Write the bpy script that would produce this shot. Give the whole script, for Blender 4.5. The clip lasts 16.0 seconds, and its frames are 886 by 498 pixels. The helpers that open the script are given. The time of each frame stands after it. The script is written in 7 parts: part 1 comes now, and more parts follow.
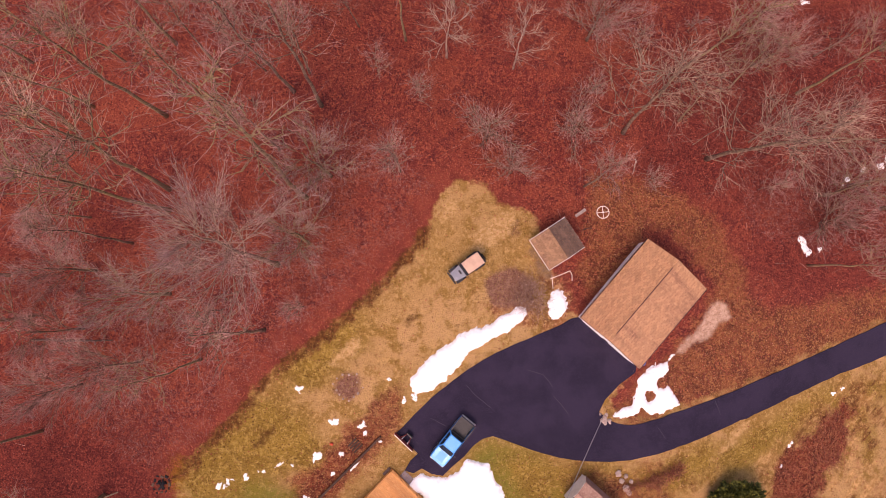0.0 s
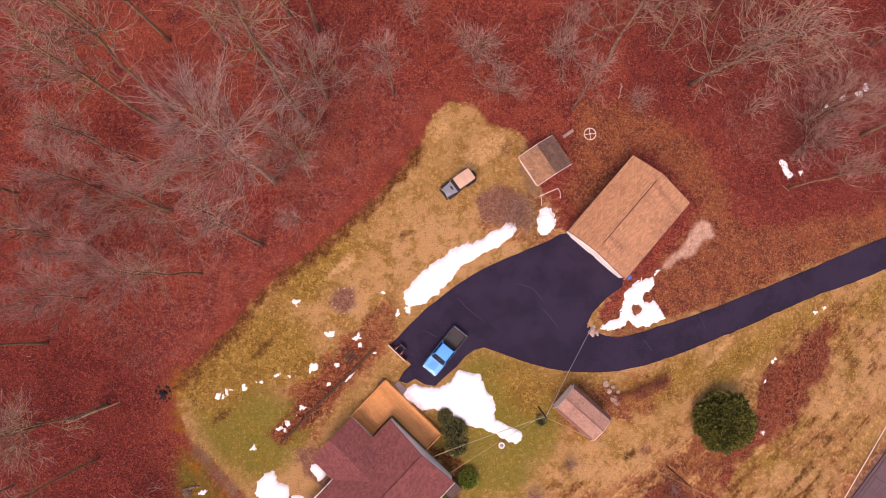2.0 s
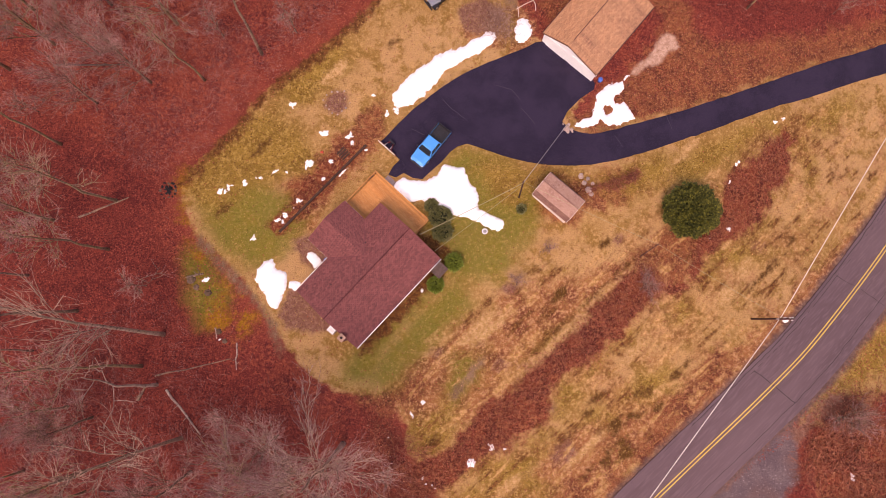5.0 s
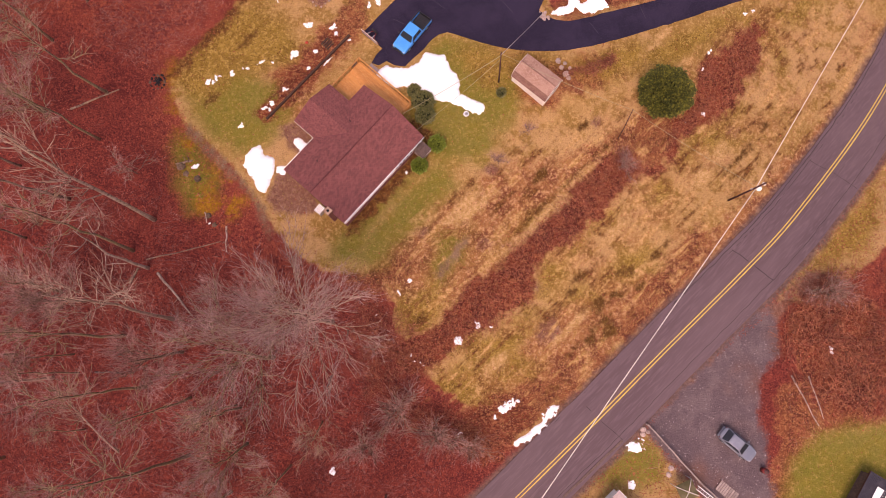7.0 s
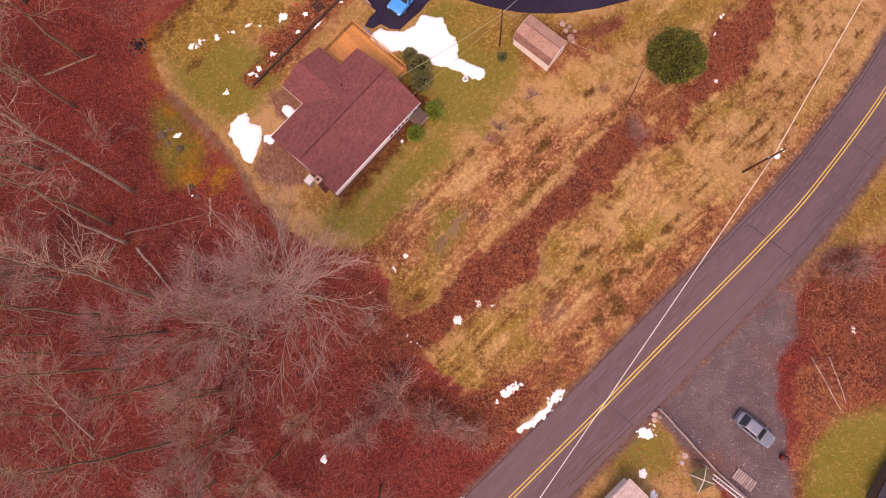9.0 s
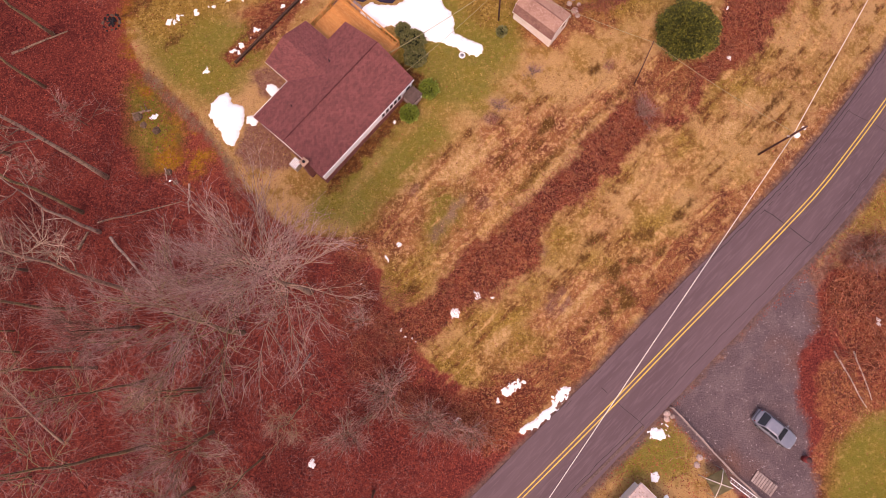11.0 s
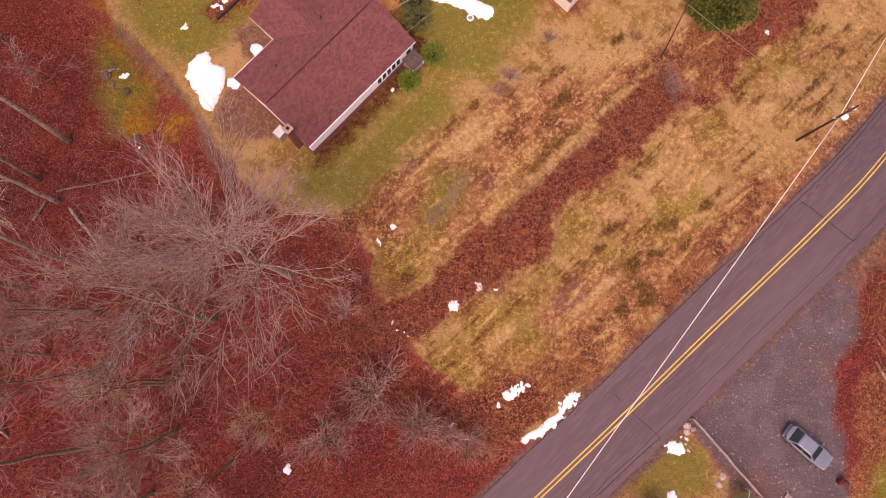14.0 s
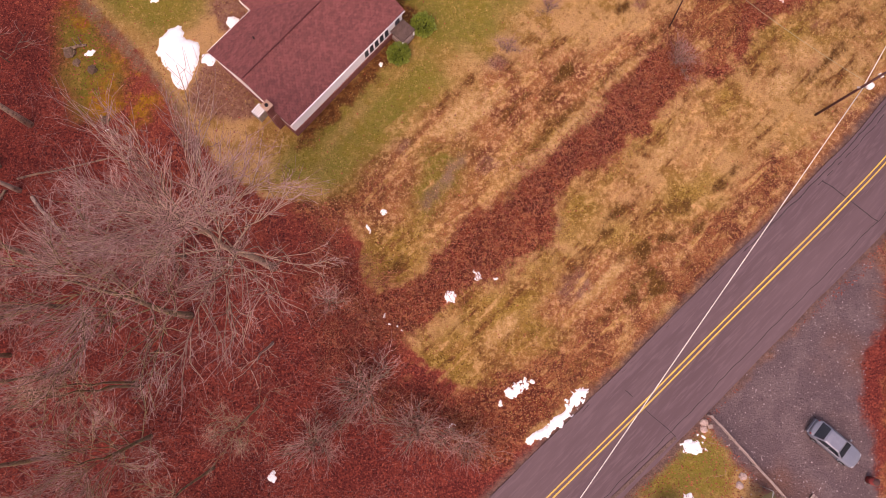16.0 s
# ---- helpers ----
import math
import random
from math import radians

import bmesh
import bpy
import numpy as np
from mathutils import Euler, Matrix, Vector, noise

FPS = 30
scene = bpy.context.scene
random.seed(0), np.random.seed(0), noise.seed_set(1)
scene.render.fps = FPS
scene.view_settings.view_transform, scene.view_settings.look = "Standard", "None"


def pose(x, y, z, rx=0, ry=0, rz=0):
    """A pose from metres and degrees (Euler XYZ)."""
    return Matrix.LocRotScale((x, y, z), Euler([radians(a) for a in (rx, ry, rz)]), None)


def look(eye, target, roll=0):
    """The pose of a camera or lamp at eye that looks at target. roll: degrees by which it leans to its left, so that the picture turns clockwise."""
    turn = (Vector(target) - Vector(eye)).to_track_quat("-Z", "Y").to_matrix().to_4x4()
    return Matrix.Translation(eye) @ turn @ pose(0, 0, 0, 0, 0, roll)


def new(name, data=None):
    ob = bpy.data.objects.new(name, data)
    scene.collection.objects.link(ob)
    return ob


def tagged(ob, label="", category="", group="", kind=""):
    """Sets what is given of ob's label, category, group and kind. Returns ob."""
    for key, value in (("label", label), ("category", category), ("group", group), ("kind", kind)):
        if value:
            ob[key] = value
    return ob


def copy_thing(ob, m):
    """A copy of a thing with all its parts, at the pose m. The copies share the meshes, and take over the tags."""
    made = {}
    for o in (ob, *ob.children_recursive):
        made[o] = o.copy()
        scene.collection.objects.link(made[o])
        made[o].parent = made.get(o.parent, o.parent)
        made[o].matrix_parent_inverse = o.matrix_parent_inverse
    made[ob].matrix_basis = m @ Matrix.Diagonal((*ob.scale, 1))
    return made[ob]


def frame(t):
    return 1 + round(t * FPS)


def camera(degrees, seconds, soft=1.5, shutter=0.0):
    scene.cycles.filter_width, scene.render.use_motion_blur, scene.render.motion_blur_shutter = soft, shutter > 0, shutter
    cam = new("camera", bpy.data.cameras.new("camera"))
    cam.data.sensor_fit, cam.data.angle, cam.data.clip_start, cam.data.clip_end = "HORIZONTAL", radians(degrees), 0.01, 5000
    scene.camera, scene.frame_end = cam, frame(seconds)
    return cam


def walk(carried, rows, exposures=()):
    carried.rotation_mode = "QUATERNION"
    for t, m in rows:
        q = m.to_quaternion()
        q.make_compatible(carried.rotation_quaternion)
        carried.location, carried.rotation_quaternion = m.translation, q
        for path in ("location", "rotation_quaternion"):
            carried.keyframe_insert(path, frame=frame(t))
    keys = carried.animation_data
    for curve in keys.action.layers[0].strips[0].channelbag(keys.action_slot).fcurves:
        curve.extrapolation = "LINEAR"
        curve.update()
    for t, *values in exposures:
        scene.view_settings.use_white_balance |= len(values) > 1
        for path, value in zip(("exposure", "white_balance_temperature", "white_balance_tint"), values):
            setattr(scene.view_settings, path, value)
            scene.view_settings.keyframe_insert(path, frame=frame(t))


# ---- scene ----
cam = camera(71.5, 16.0, soft=0.5)
METRES, EYE, TILT, LEAN, TURN = 68.0, 59.0, -86.6, 0.0, 0.0
ROWS = [
    (0.0, 0.0, 0.0, 0.0, 0.0, 0.0, -0.0),
    (0.5, 0.003, -0.0049, -0.0168, 0.06, 0.06, -0.08),
    (1.0, 0.0069, -0.0115, -0.0483, 0.14, 0.37, -0.09),
    (1.5, 0.0086, -0.0196, -0.0879, 0.06, 0.65, -0.11),
    (2.0, 0.0122, -0.029, -0.1344, 0.08, 0.96, 0.08),
    (2.5, 0.0141, -0.0385, -0.1828, 0.03, 1.28, 0.23),
    (3.0, 0.0161, -0.0493, -0.2354, -0.02, 1.53, 0.35),
    (3.5, 0.0168, -0.0587, -0.2903, -0.16, 1.72, 0.43),
    (4.0, 0.0194, -0.0688, -0.3485, -0.18, 2.09, 0.56),
    (4.5, 0.0223, -0.078, -0.409, -0.21, 2.46, 0.7),
    (5.0, 0.0261, -0.0863, -0.4743, -0.18, 3.0, 0.82),
    (7.5, 0.039, -0.0985, -0.7052, -0.6, 4.57, 2.37),
    (8.0, 0.0383, -0.0799, -0.7131, -0.64, 4.69, 2.44),
    (8.5, 0.0381, -0.0578, -0.7193, -0.61, 4.71, 2.38),
    (9.0, 0.0382, -0.037, -0.724, -0.61, 4.76, 2.32),
    (11.5, 0.0442, 0.04, -0.7448, -0.58, 5.14, 2.9),
    (12.0, 0.0443, 0.0553, -0.7489, -0.61, 5.15, 3.4),
    (12.5, 0.0447, 0.0707, -0.751, -0.59, 5.13, 3.23),
    (13.0, 0.0457, 0.0861, -0.7526, -0.54, 5.17, 2.21),
    (13.5, 0.0473, 0.1017, -0.7529, -0.48, 5.21, 1.38),
    (14.0, 0.0491, 0.1174, -0.7532, -0.47, 5.22, 0.82),
    (14.5, 0.0502, 0.1321, -0.7546, -0.53, 5.21, 0.83),
    (15.0, 0.0501, 0.1463, -0.7572, -0.58, 5.26, 1.42),
    (15.5, 0.0508, 0.1612, -0.7611, -0.65, 5.27, 1.67),
    (16.0, 0.0515, 0.1755, -0.764, -0.67, 5.28, 1.68),
]
walk(cam, [(t, pose(0, 0, EYE, TILT, LEAN, TURN) @ pose(METRES * x, METRES * y, METRES * z, 90 + pitch, roll, yaw)) for t, x, y, z, yaw, pitch, roll in ROWS],
     exposures=[(0.0, 0.25, 7750, 40), (16.0, 0.25, 7750, 40)])

# ---- world, sun, exposure ----
world = bpy.data.worlds.new("overcast_sky")
scene.world = world
world.use_nodes = True
wn, wl = world.node_tree.nodes, world.node_tree.links
sky = wn.new("ShaderNodeTexSky")
sky.sky_type, sky.sun_disc = "NISHITA", False
sky.sun_elevation, sky.sun_rotation = radians(60), radians(198)
sky.air_density, sky.dust_density = 1.6, 4.0
wl.new(sky.outputs[0], wn["Background"].inputs[0])
wn["Background"].inputs[1].default_value = 0.155
sun = new("sun", bpy.data.lights.new("sun", "SUN"))
sun.data.energy, sun.data.angle, sun.data.color = 1.2, radians(24), (1.0, 0.95, 0.88)
sun.matrix_world = look((-8, -24, 44), (0, 0, 0))

# ---- small helpers ----
def clampd(v, a, b, k):
    """A ramp that rises from 0 at a to b - a at b, rounded over k."""
    return k * np.logaddexp(0, (v - a) / k) - k * np.logaddexp(0, (v - b) / k)


def ground_z(x, y):
    """The height of the hillside: a gently sloping yard, a bank down to the road and a fall to the north-east."""
    s = 0.72 * x - 0.69 * (y - 1.9)
    return -2.73 + 0.0347 * clampd(y, -80, 70, 3) - 0.168 * clampd(s, 26.5, 51.1, 2) - 0.1026 * clampd(x + 0.87 * y, 6, 60, 3)


def gz(x, y):
    return float(ground_z(np.float64(x), np.float64(y)))


def mesh_of(name, verts, faces, material=None, smooth=False):
    me = bpy.data.meshes.new(name)
    me.from_pydata([tuple(v) for v in verts], [], [tuple(f) for f in faces])
    if material:
        me.materials.append(material)
    if smooth:
        me.polygons.foreach_set("use_smooth", [True] * len(me.polygons))
    me.update()
    return me


def bm_mesh(name, bm, material=None, smooth=False):
    me = bpy.data.meshes.new(name)
    bmesh.ops.recalc_face_normals(bm, faces=bm.faces)
    bm.to_mesh(me)
    bm.free()
    if material:
        me.materials.append(material)
    if smooth:
        me.polygons.foreach_set("use_smooth", [True] * len(me.polygons))
    return me


def thing(name, label, category, m=None, group="", kind=""):
    """An Empty that holds the parts of one thing."""
    ob = new(name)
    ob.empty_display_size = 0.2
    if m is not None:
        ob.matrix_basis = m
    return tagged(ob, label, category, group, kind)


def part(name, data, material=None, parent=None, label="", m=None, smooth=False):
    """One mesh object under a thing or a part, from a bmesh or a mesh."""
    me = bm_mesh(name, data, material, smooth) if isinstance(data, bmesh.types.BMesh) else data
    ob = new(name, me)
    ob.parent = parent
    if m is not None:
        ob.matrix_basis = m
    return tagged(ob, label) if label else ob


def box(x0, x1, y0, y1, z0, z1, bevel=0.0, bm=None):
    """A box between two corners, with its edges eased."""
    own = bm is None
    bm = bmesh.new() if own else bm
    vs = bmesh.ops.create_cube(bm, size=1)["verts"]
    for v in vs:
        v.co = Vector((x0 + (v.co.x + 0.5) * (x1 - x0), y0 + (v.co.y + 0.5) * (y1 - y0), z0 + (v.co.z + 0.5) * (z1 - z0)))
    if bevel:
        es = list({e for v in vs for e in v.link_edges})
        bmesh.ops.bevel(bm, geom=es, offset=bevel, segments=2, affect="EDGES", profile=0.6)
    return bm


def tube(path, radii, sides=6, verts=None, faces=None, cap=True):
    """A tapered tube along a path, added to the lists."""
    verts = [] if verts is None else verts
    faces = [] if faces is None else faces
    path = [Vector(p) for p in path]
    base = len(verts)
    n = len(path)
    for i, p in enumerate(path):
        d = (path[min(i + 1, n - 1)] - path[max(i - 1, 0)])
        d = d.normalized() if d.length > 1e-9 else Vector((0, 0, 1))
        a = d.cross(Vector((0.3, 0.2, 1.0)) if abs(d.z) < 0.9 else Vector((1, 0.1, 0))).normalized()
        b = d.cross(a)
        for k in range(sides):
            t = 2 * math.pi * k / sides
            verts.append(p + (a * math.cos(t) + b * math.sin(t)) * radii[i])
    for i in range(n - 1):
        for k in range(sides):
            k2 = (k + 1) % sides
            faces.append((base + i * sides + k, base + i * sides + k2, base + (i + 1) * sides + k2, base + (i + 1) * sides + k))
    if cap:
        faces.append(tuple(base + k for k in range(sides))[::-1])
        faces.append(tuple(base + (n - 1) * sides + k for k in range(sides)))
    return verts, faces


def tube_mesh(name, path, radii, sides=8, material=None, smooth=True):
    v, f = tube(path, radii if hasattr(radii, "__len__") else [radii] * len(path), sides)
    return mesh_of(name, v, f, material, smooth)


def spline(points, step=1.0, closed=False):
    """A Catmull-Rom line through the points, sampled about every step metres."""
    pts = [Vector((*p, 0)) if len(p) == 2 else Vector(p) for p in points]
    n, out = len(pts), []
    for i in range(n if closed else n - 1):
        if closed:
            a, b, c, d = pts[i - 1], pts[i], pts[(i + 1) % n], pts[(i + 2) % n]
        else:
            a, b, c, d = pts[max(i - 1, 0)], pts[i], pts[i + 1], pts[min(i + 2, n - 1)]
        k = max(1, int((c - b).length / step))
        for j in range(k):
            t = j / k
            out.append(0.5 * ((2 * b) + (c - a) * t + (2 * a - 5 * b + 4 * c - d) * t * t + (3 * b - a - 3 * c + d) * t ** 3))
    if not closed:
        out.append(pts[-1])
    return out


def signed(px, py, poly):
    """The signed distance in metres of points to a closed outline, plus inside."""
    poly = np.array([(p[0], p[1]) for p in poly], float)
    inside = np.zeros(px.shape, bool)
    best = np.full(px.shape, 1e9)
    for (x0, y0), (x1, y1) in zip(poly, np.roll(poly, -1, 0)):
        dx, dy = x1 - x0, y1 - y0
        t = np.clip(((px - x0) * dx + (py - y0) * dy) / (dx * dx + dy * dy + 1e-12), 0, 1)
        best = np.minimum(best, np.hypot(px - x0 - t * dx, py - y0 - t * dy))
        hit = ((y0 > py) != (y1 > py)) & (px < dx * (py - y0) / (dy if dy else 1e-12) + x0)
        inside ^= hit
    return np.where(inside, best, -best)


def fbm(x, y, scale=1.0, seed=0.0, octaves=3):
    return noise.fractal(Vector((x * scale + seed * 7.3, y * scale - seed * 3.1, seed)), 1.0, 2.0, octaves)


# ---- materials ----
def nodes_of(name):
    m = bpy.data.materials.new(name)
    m.use_nodes = True
    return m, m.node_tree.nodes, m.node_tree.links, m.node_tree.nodes["Principled BSDF"]


def mix_node(n, l, fac, a, b, blend="MIX"):
    mx = n.new("ShaderNodeMix")
    mx.data_type, mx.blend_type = "RGBA", blend
    for sock, val in ((mx.inputs[0], fac), (mx.inputs[6], a), (mx.inputs[7], b)):
        if isinstance(val, (int, float)):
            sock.default_value = val
        elif isinstance(val, tuple):
            sock.default_value = (*val[:3], 1)
        else:
            l.new(val, sock)
    return mx.outputs[2]


def noise_node(n, l, coord, scale, detail=4.0, rough=0.6, dist=0.0):
    t = n.new("ShaderNodeTexNoise")
    t.inputs["Scale"].default_value, t.inputs["Detail"].default_value = scale, detail
    t.inputs["Roughness"].default_value, t.inputs["Distortion"].default_value = rough, dist
    l.new(coord, t.inputs["Vector"])
    return t.outputs[0]


def ramp(n, l, fac, lo, hi):
    r = n.new("ShaderNodeMapRange")
    r.interpolation_type = "SMOOTHSTEP"
    r.inputs[1].default_value, r.inputs[2].default_value = lo, hi
    l.new(fac, r.inputs[0])
    return r.outputs[0]


def math_node(n, l, op, a, b):
    m = n.new("ShaderNodeMath")
    m.operation = op
    for sock, val in zip(m.inputs, (a, b)):
        if isinstance(val, (int, float)):
            sock.default_value = val
        else:
            l.new(val, sock)
    return m.outputs[0]


def surface(name, base, alt, scale=4.0, fine=None, fine_scale=40.0, rough=0.8, metal=0.0, bump=0.3, bump_dist=0.02, vary=0.0, island=0.0, stretch=None, turn=0.0, coat=0.0, low=0.4, high=0.62, spec=0.5):
    """A worn surface: two tones in broad patches, a finer grain over them, and relief."""
    m, n, l, p = nodes_of(name)
    tc = n.new("ShaderNodeTexCoord").outputs["Object"]
    if stretch:
        mp = n.new("ShaderNodeMapping")
        mp.inputs["Scale"].default_value = stretch
        if turn:
            mp.vector_type = "TEXTURE"
            mp.inputs["Rotation"].default_value = (0, 0, radians(turn))
        l.new(tc, mp.inputs[0])
        tc = mp.outputs[0]
    c = mix_node(n, l, ramp(n, l, noise_node(n, l, tc, scale), low, high), base, alt)
    grain = noise_node(n, l, tc, fine_scale, 3.0)
    if fine:
        c = mix_node(n, l, ramp(n, l, grain, 0.45, 0.7), c, fine)
    if vary or island:
        src = n.new("ShaderNodeObjectInfo").outputs["Random"] if vary else n.new("ShaderNodeNewGeometry").outputs["Random Per Island"]
        hs = n.new("ShaderNodeHueSaturation")
        amt = vary or island
        r = n.new("ShaderNodeMapRange")
        r.inputs[3].default_value, r.inputs[4].default_value = 1 - amt, 1 + amt
        l.new(src, r.inputs[0])
        l.new(r.outputs[0], hs.inputs["Value"])
        l.new(c, hs.inputs["Color"])
        c = hs.outputs[0]
    l.new(c, p.inputs["Base Color"])
    p.inputs["Roughness"].default_value, p.inputs["Metallic"].default_value = rough, metal
    p.inputs["Coat Weight"].default_value, p.inputs["Specular IOR Level"].default_value = coat, spec
    if bump:
        b = n.new("ShaderNodeBump")
        b.inputs["Strength"].default_value, b.inputs["Distance"].default_value = bump, bump_dist
        l.new(grain, b.inputs["Height"])
        l.new(b.outputs[0], p.inputs["Normal"])
    return m


SNOW = surface("old_snow", (0.92, 0.93, 0.95), (0.87, 0.88, 0.9), 1.2, (0.9, 0.9, 0.92), 9, 0.7, bump=0.25, bump_dist=0.05)
ASPHALT = surface("sealed_asphalt", (0.0145, 0.0098, 0.026), (0.026, 0.018, 0.041), 0.3, (0.036, 0.026, 0.05), 12, 0.9, bump=0.25, spec=0.25)
ROADTOP = surface("worn_road_asphalt", (0.1, 0.06, 0.068), (0.132, 0.082, 0.09), 0.55, (0.145, 0.092, 0.1), 5, 0.85, bump=0.3, stretch=(9, 1, 1), turn=43, low=0.3, high=0.7)
CRACK = surface("crack_filler", (0.038, 0.024, 0.027), (0.06, 0.04, 0.044), 2, None, 20, 0.8)
YELLOW = surface("yellow_road_paint", (0.72, 0.5, 0.07), (0.6, 0.4, 0.08), 1.5, (0.5, 0.34, 0.13), 16, 0.7, bump=0.1)
DARK_TIMBER = surface("dark_wet_timber", (0.045, 0.02, 0.013), (0.07, 0.032, 0.021), 3, (0.1, 0.052, 0.036), 20, 0.9, vary=0.2)
CAR_SLATE = surface("slate_car_paint", (0.17, 0.185, 0.23), (0.19, 0.205, 0.25), 0.8, None, 60, 0.35, 0.2, bump=0, coat=0.4)
TAN_STAIN = surface("streaked_tan_roof_shingle", (0.42, 0.215, 0.115), (0.27, 0.125, 0.075), 0.9, (0.46, 0.25, 0.14), 10, 0.9, island=0.16, stretch=(1, 0.22, 0.22), bump=0.3, low=0.45, high=0.75)
SAND = surface("pale_sand", (0.52, 0.32, 0.23), (0.42, 0.23, 0.16), 0.8, (0.6, 0.4, 0.3), 12, 0.95)
STONE = surface("field_stone", (0.4, 0.29, 0.25), (0.29, 0.2, 0.17), 2.0, (0.5, 0.39, 0.34), 14, 0.9, vary=0.25)
STONE_DARK = surface("dark_mossy_stone", (0.13, 0.075, 0.055), (0.1, 0.065, 0.03), 2.0, (0.2, 0.13, 0.09), 10, 0.95, vary=0.25)
TAN_SHINGLE = surface("tan_roof_shingle", (0.45, 0.225, 0.115), (0.4, 0.19, 0.095), 0.5, (0.53, 0.29, 0.16), 10, 0.9, island=0.17, bump=0.3)
TAN_UNDER = surface("tan_roof_deck", (0.2, 0.09, 0.05), (0.16, 0.07, 0.04), 0.5, None, 10, 0.9)
RED_SHINGLE = surface("brown_red_roof_shingle", (0.17, 0.049, 0.047), (0.19, 0.056, 0.053), 0.6, (0.25, 0.088, 0.08), 12, 0.9, island=0.22, bump=0.3)
RIDGE_RED = surface("worn_ridge_shingle", (0.15, 0.043, 0.047), (0.17, 0.05, 0.054), 1.0, None, 12, 0.9)
RED_UNDER = surface("brown_red_roof_deck", (0.045, 0.014, 0.016), (0.06, 0.018, 0.02), 0.6, None, 12, 0.9)
PINK_METAL = surface("faded_pink_roof_felt", (0.38, 0.215, 0.155), (0.28, 0.145, 0.105), 0.7, (0.44, 0.26, 0.2), 6, 0.75, bump=0.1)
OLD_SHINGLE = surface("stained_tan_shingle", (0.3, 0.165, 0.09), (0.24, 0.125, 0.075), 0.6, (0.36, 0.2, 0.12), 9, 0.9, island=0.2)
OLD_DARK = surface("algae_dark_shingle", (0.1, 0.058, 0.045), (0.155, 0.088, 0.06), 0.5, (0.19, 0.115, 0.08), 9, 0.9, island=0.2)
WHITE = surface("white_painted_siding", (0.93, 0.925, 0.92), (0.89, 0.88, 0.88), 1.0, None, 30, 0.5, bump=0.05)
CREAM = surface("cream_trim_paint", (0.85, 0.77, 0.7), (0.76, 0.67, 0.6), 1.5, None, 30, 0.6, bump=0.05)
BRICK_RED = surface("dark_red_brick", (0.14, 0.04, 0.035), (0.19, 0.06, 0.05), 3, (0.24, 0.1, 0.08), 20, 0.9, island=0.25)
DARK_TRIM = surface("dark_brown_trim", (0.07, 0.022, 0.02), (0.09, 0.032, 0.028), 2, None, 20, 0.7)
CEDAR = surface("orange_cedar_deck_board", (0.56, 0.24, 0.06), (0.48, 0.19, 0.045), 1.2, (0.63, 0.3, 0.1), 14, 0.6, vary=0.12, stretch=(1, 0.25, 1), bump=0.2)
OLD_WOOD = surface("weathered_dark_wood", (0.085, 0.05, 0.042), (0.13, 0.08, 0.068), 3, (0.18, 0.12, 0.1), 20, 0.9, vary=0.2)
GREY_WOOD = surface("weathered_grey_wood", (0.36, 0.27, 0.24), (0.27, 0.19, 0.17), 3, (0.44, 0.35, 0.32), 20, 0.9, vary=0.2)
BARK = surface("mossy_bark", (0.27, 0.175, 0.115), (0.31, 0.235, 0.11), 1.0, (0.07, 0.036, 0.028), 5, 0.95, bump=0.7, bump_dist=0.05)
DARK_BARK = surface("wet_dark_bark", (0.11, 0.06, 0.046), (0.24, 0.155, 0.1), 1.0, (0.38, 0.27, 0.19), 6, 0.95, bump=0.7, bump_dist=0.05)
PALE_BARK = surface("pale_grey_bark", (0.46, 0.31, 0.235), (0.36, 0.25, 0.17), 1.0, (0.13, 0.075, 0.06), 5, 0.9, bump=0.6, bump_dist=0.05)
BIRCH = surface("pale_birch_bark", (0.5, 0.36, 0.29), (0.36, 0.24, 0.19), 2.0, (0.12, 0.07, 0.06), 5, 0.85, bump=0.4)
TWIG = surface("pinkish_grey_twig", (0.4, 0.2, 0.175), (0.26, 0.11, 0.098), 0.5, (0.56, 0.33, 0.29), 3, 0.9, bump=0)
TWIG_LIGHT = surface("pale_pinkish_twig", (0.37, 0.205, 0.185), (0.23, 0.115, 0.105), 0.5, (0.56, 0.38, 0.345), 3, 0.9, bump=0)
TWIG_PALE = surface("pale_lichen_twig", (0.36, 0.2, 0.15), (0.22, 0.11, 0.085), 0.5, (0.56, 0.37, 0.28), 3, 0.9, bump=0)
TWIG_RED = surface("red_brown_cane", (0.2, 0.045, 0.028), (0.3, 0.09, 0.045), 0.8, (0.46, 0.2, 0.11), 4, 0.9, bump=0, island=0.6)
# the yellow-green fine tone paints lit lumps as well as brighter tips
NEEDLE = surface("dark_yew_needles", (0.045, 0.058, 0.009), (0.095, 0.1, 0.014), 0.9, (0.27, 0.25, 0.035), 4, 0.7, bump=0, island=0.4)
# near-black colour that stands for the shade inside the bushes
NEEDLE_IN = surface("shade_dark_bush_core", (0.012, 0.018, 0.006), (0.02, 0.026, 0.01), 2, None, 4, 0.9)
LEAF = surface("broad_evergreen_leaf", (0.13, 0.185, 0.02), (0.185, 0.23, 0.03), 1.2, (0.28, 0.33, 0.055), 5, 0.5, bump=0, island=0.35)
LEAF_DARK = surface("dull_evergreen_leaf", (0.12, 0.125, 0.035), (0.17, 0.165, 0.055), 1.2, (0.22, 0.21, 0.1), 5, 0.55, bump=0, island=0.35)
BLACK = surface("black_plastic", (0.012, 0.011, 0.014), (0.02, 0.018, 0.022), 3, None, 20, 0.5, bump=0.05)
RUBBER = surface("tyre_rubber", (0.012, 0.011, 0.012), (0.02, 0.018, 0.018), 4, None, 30, 0.85)
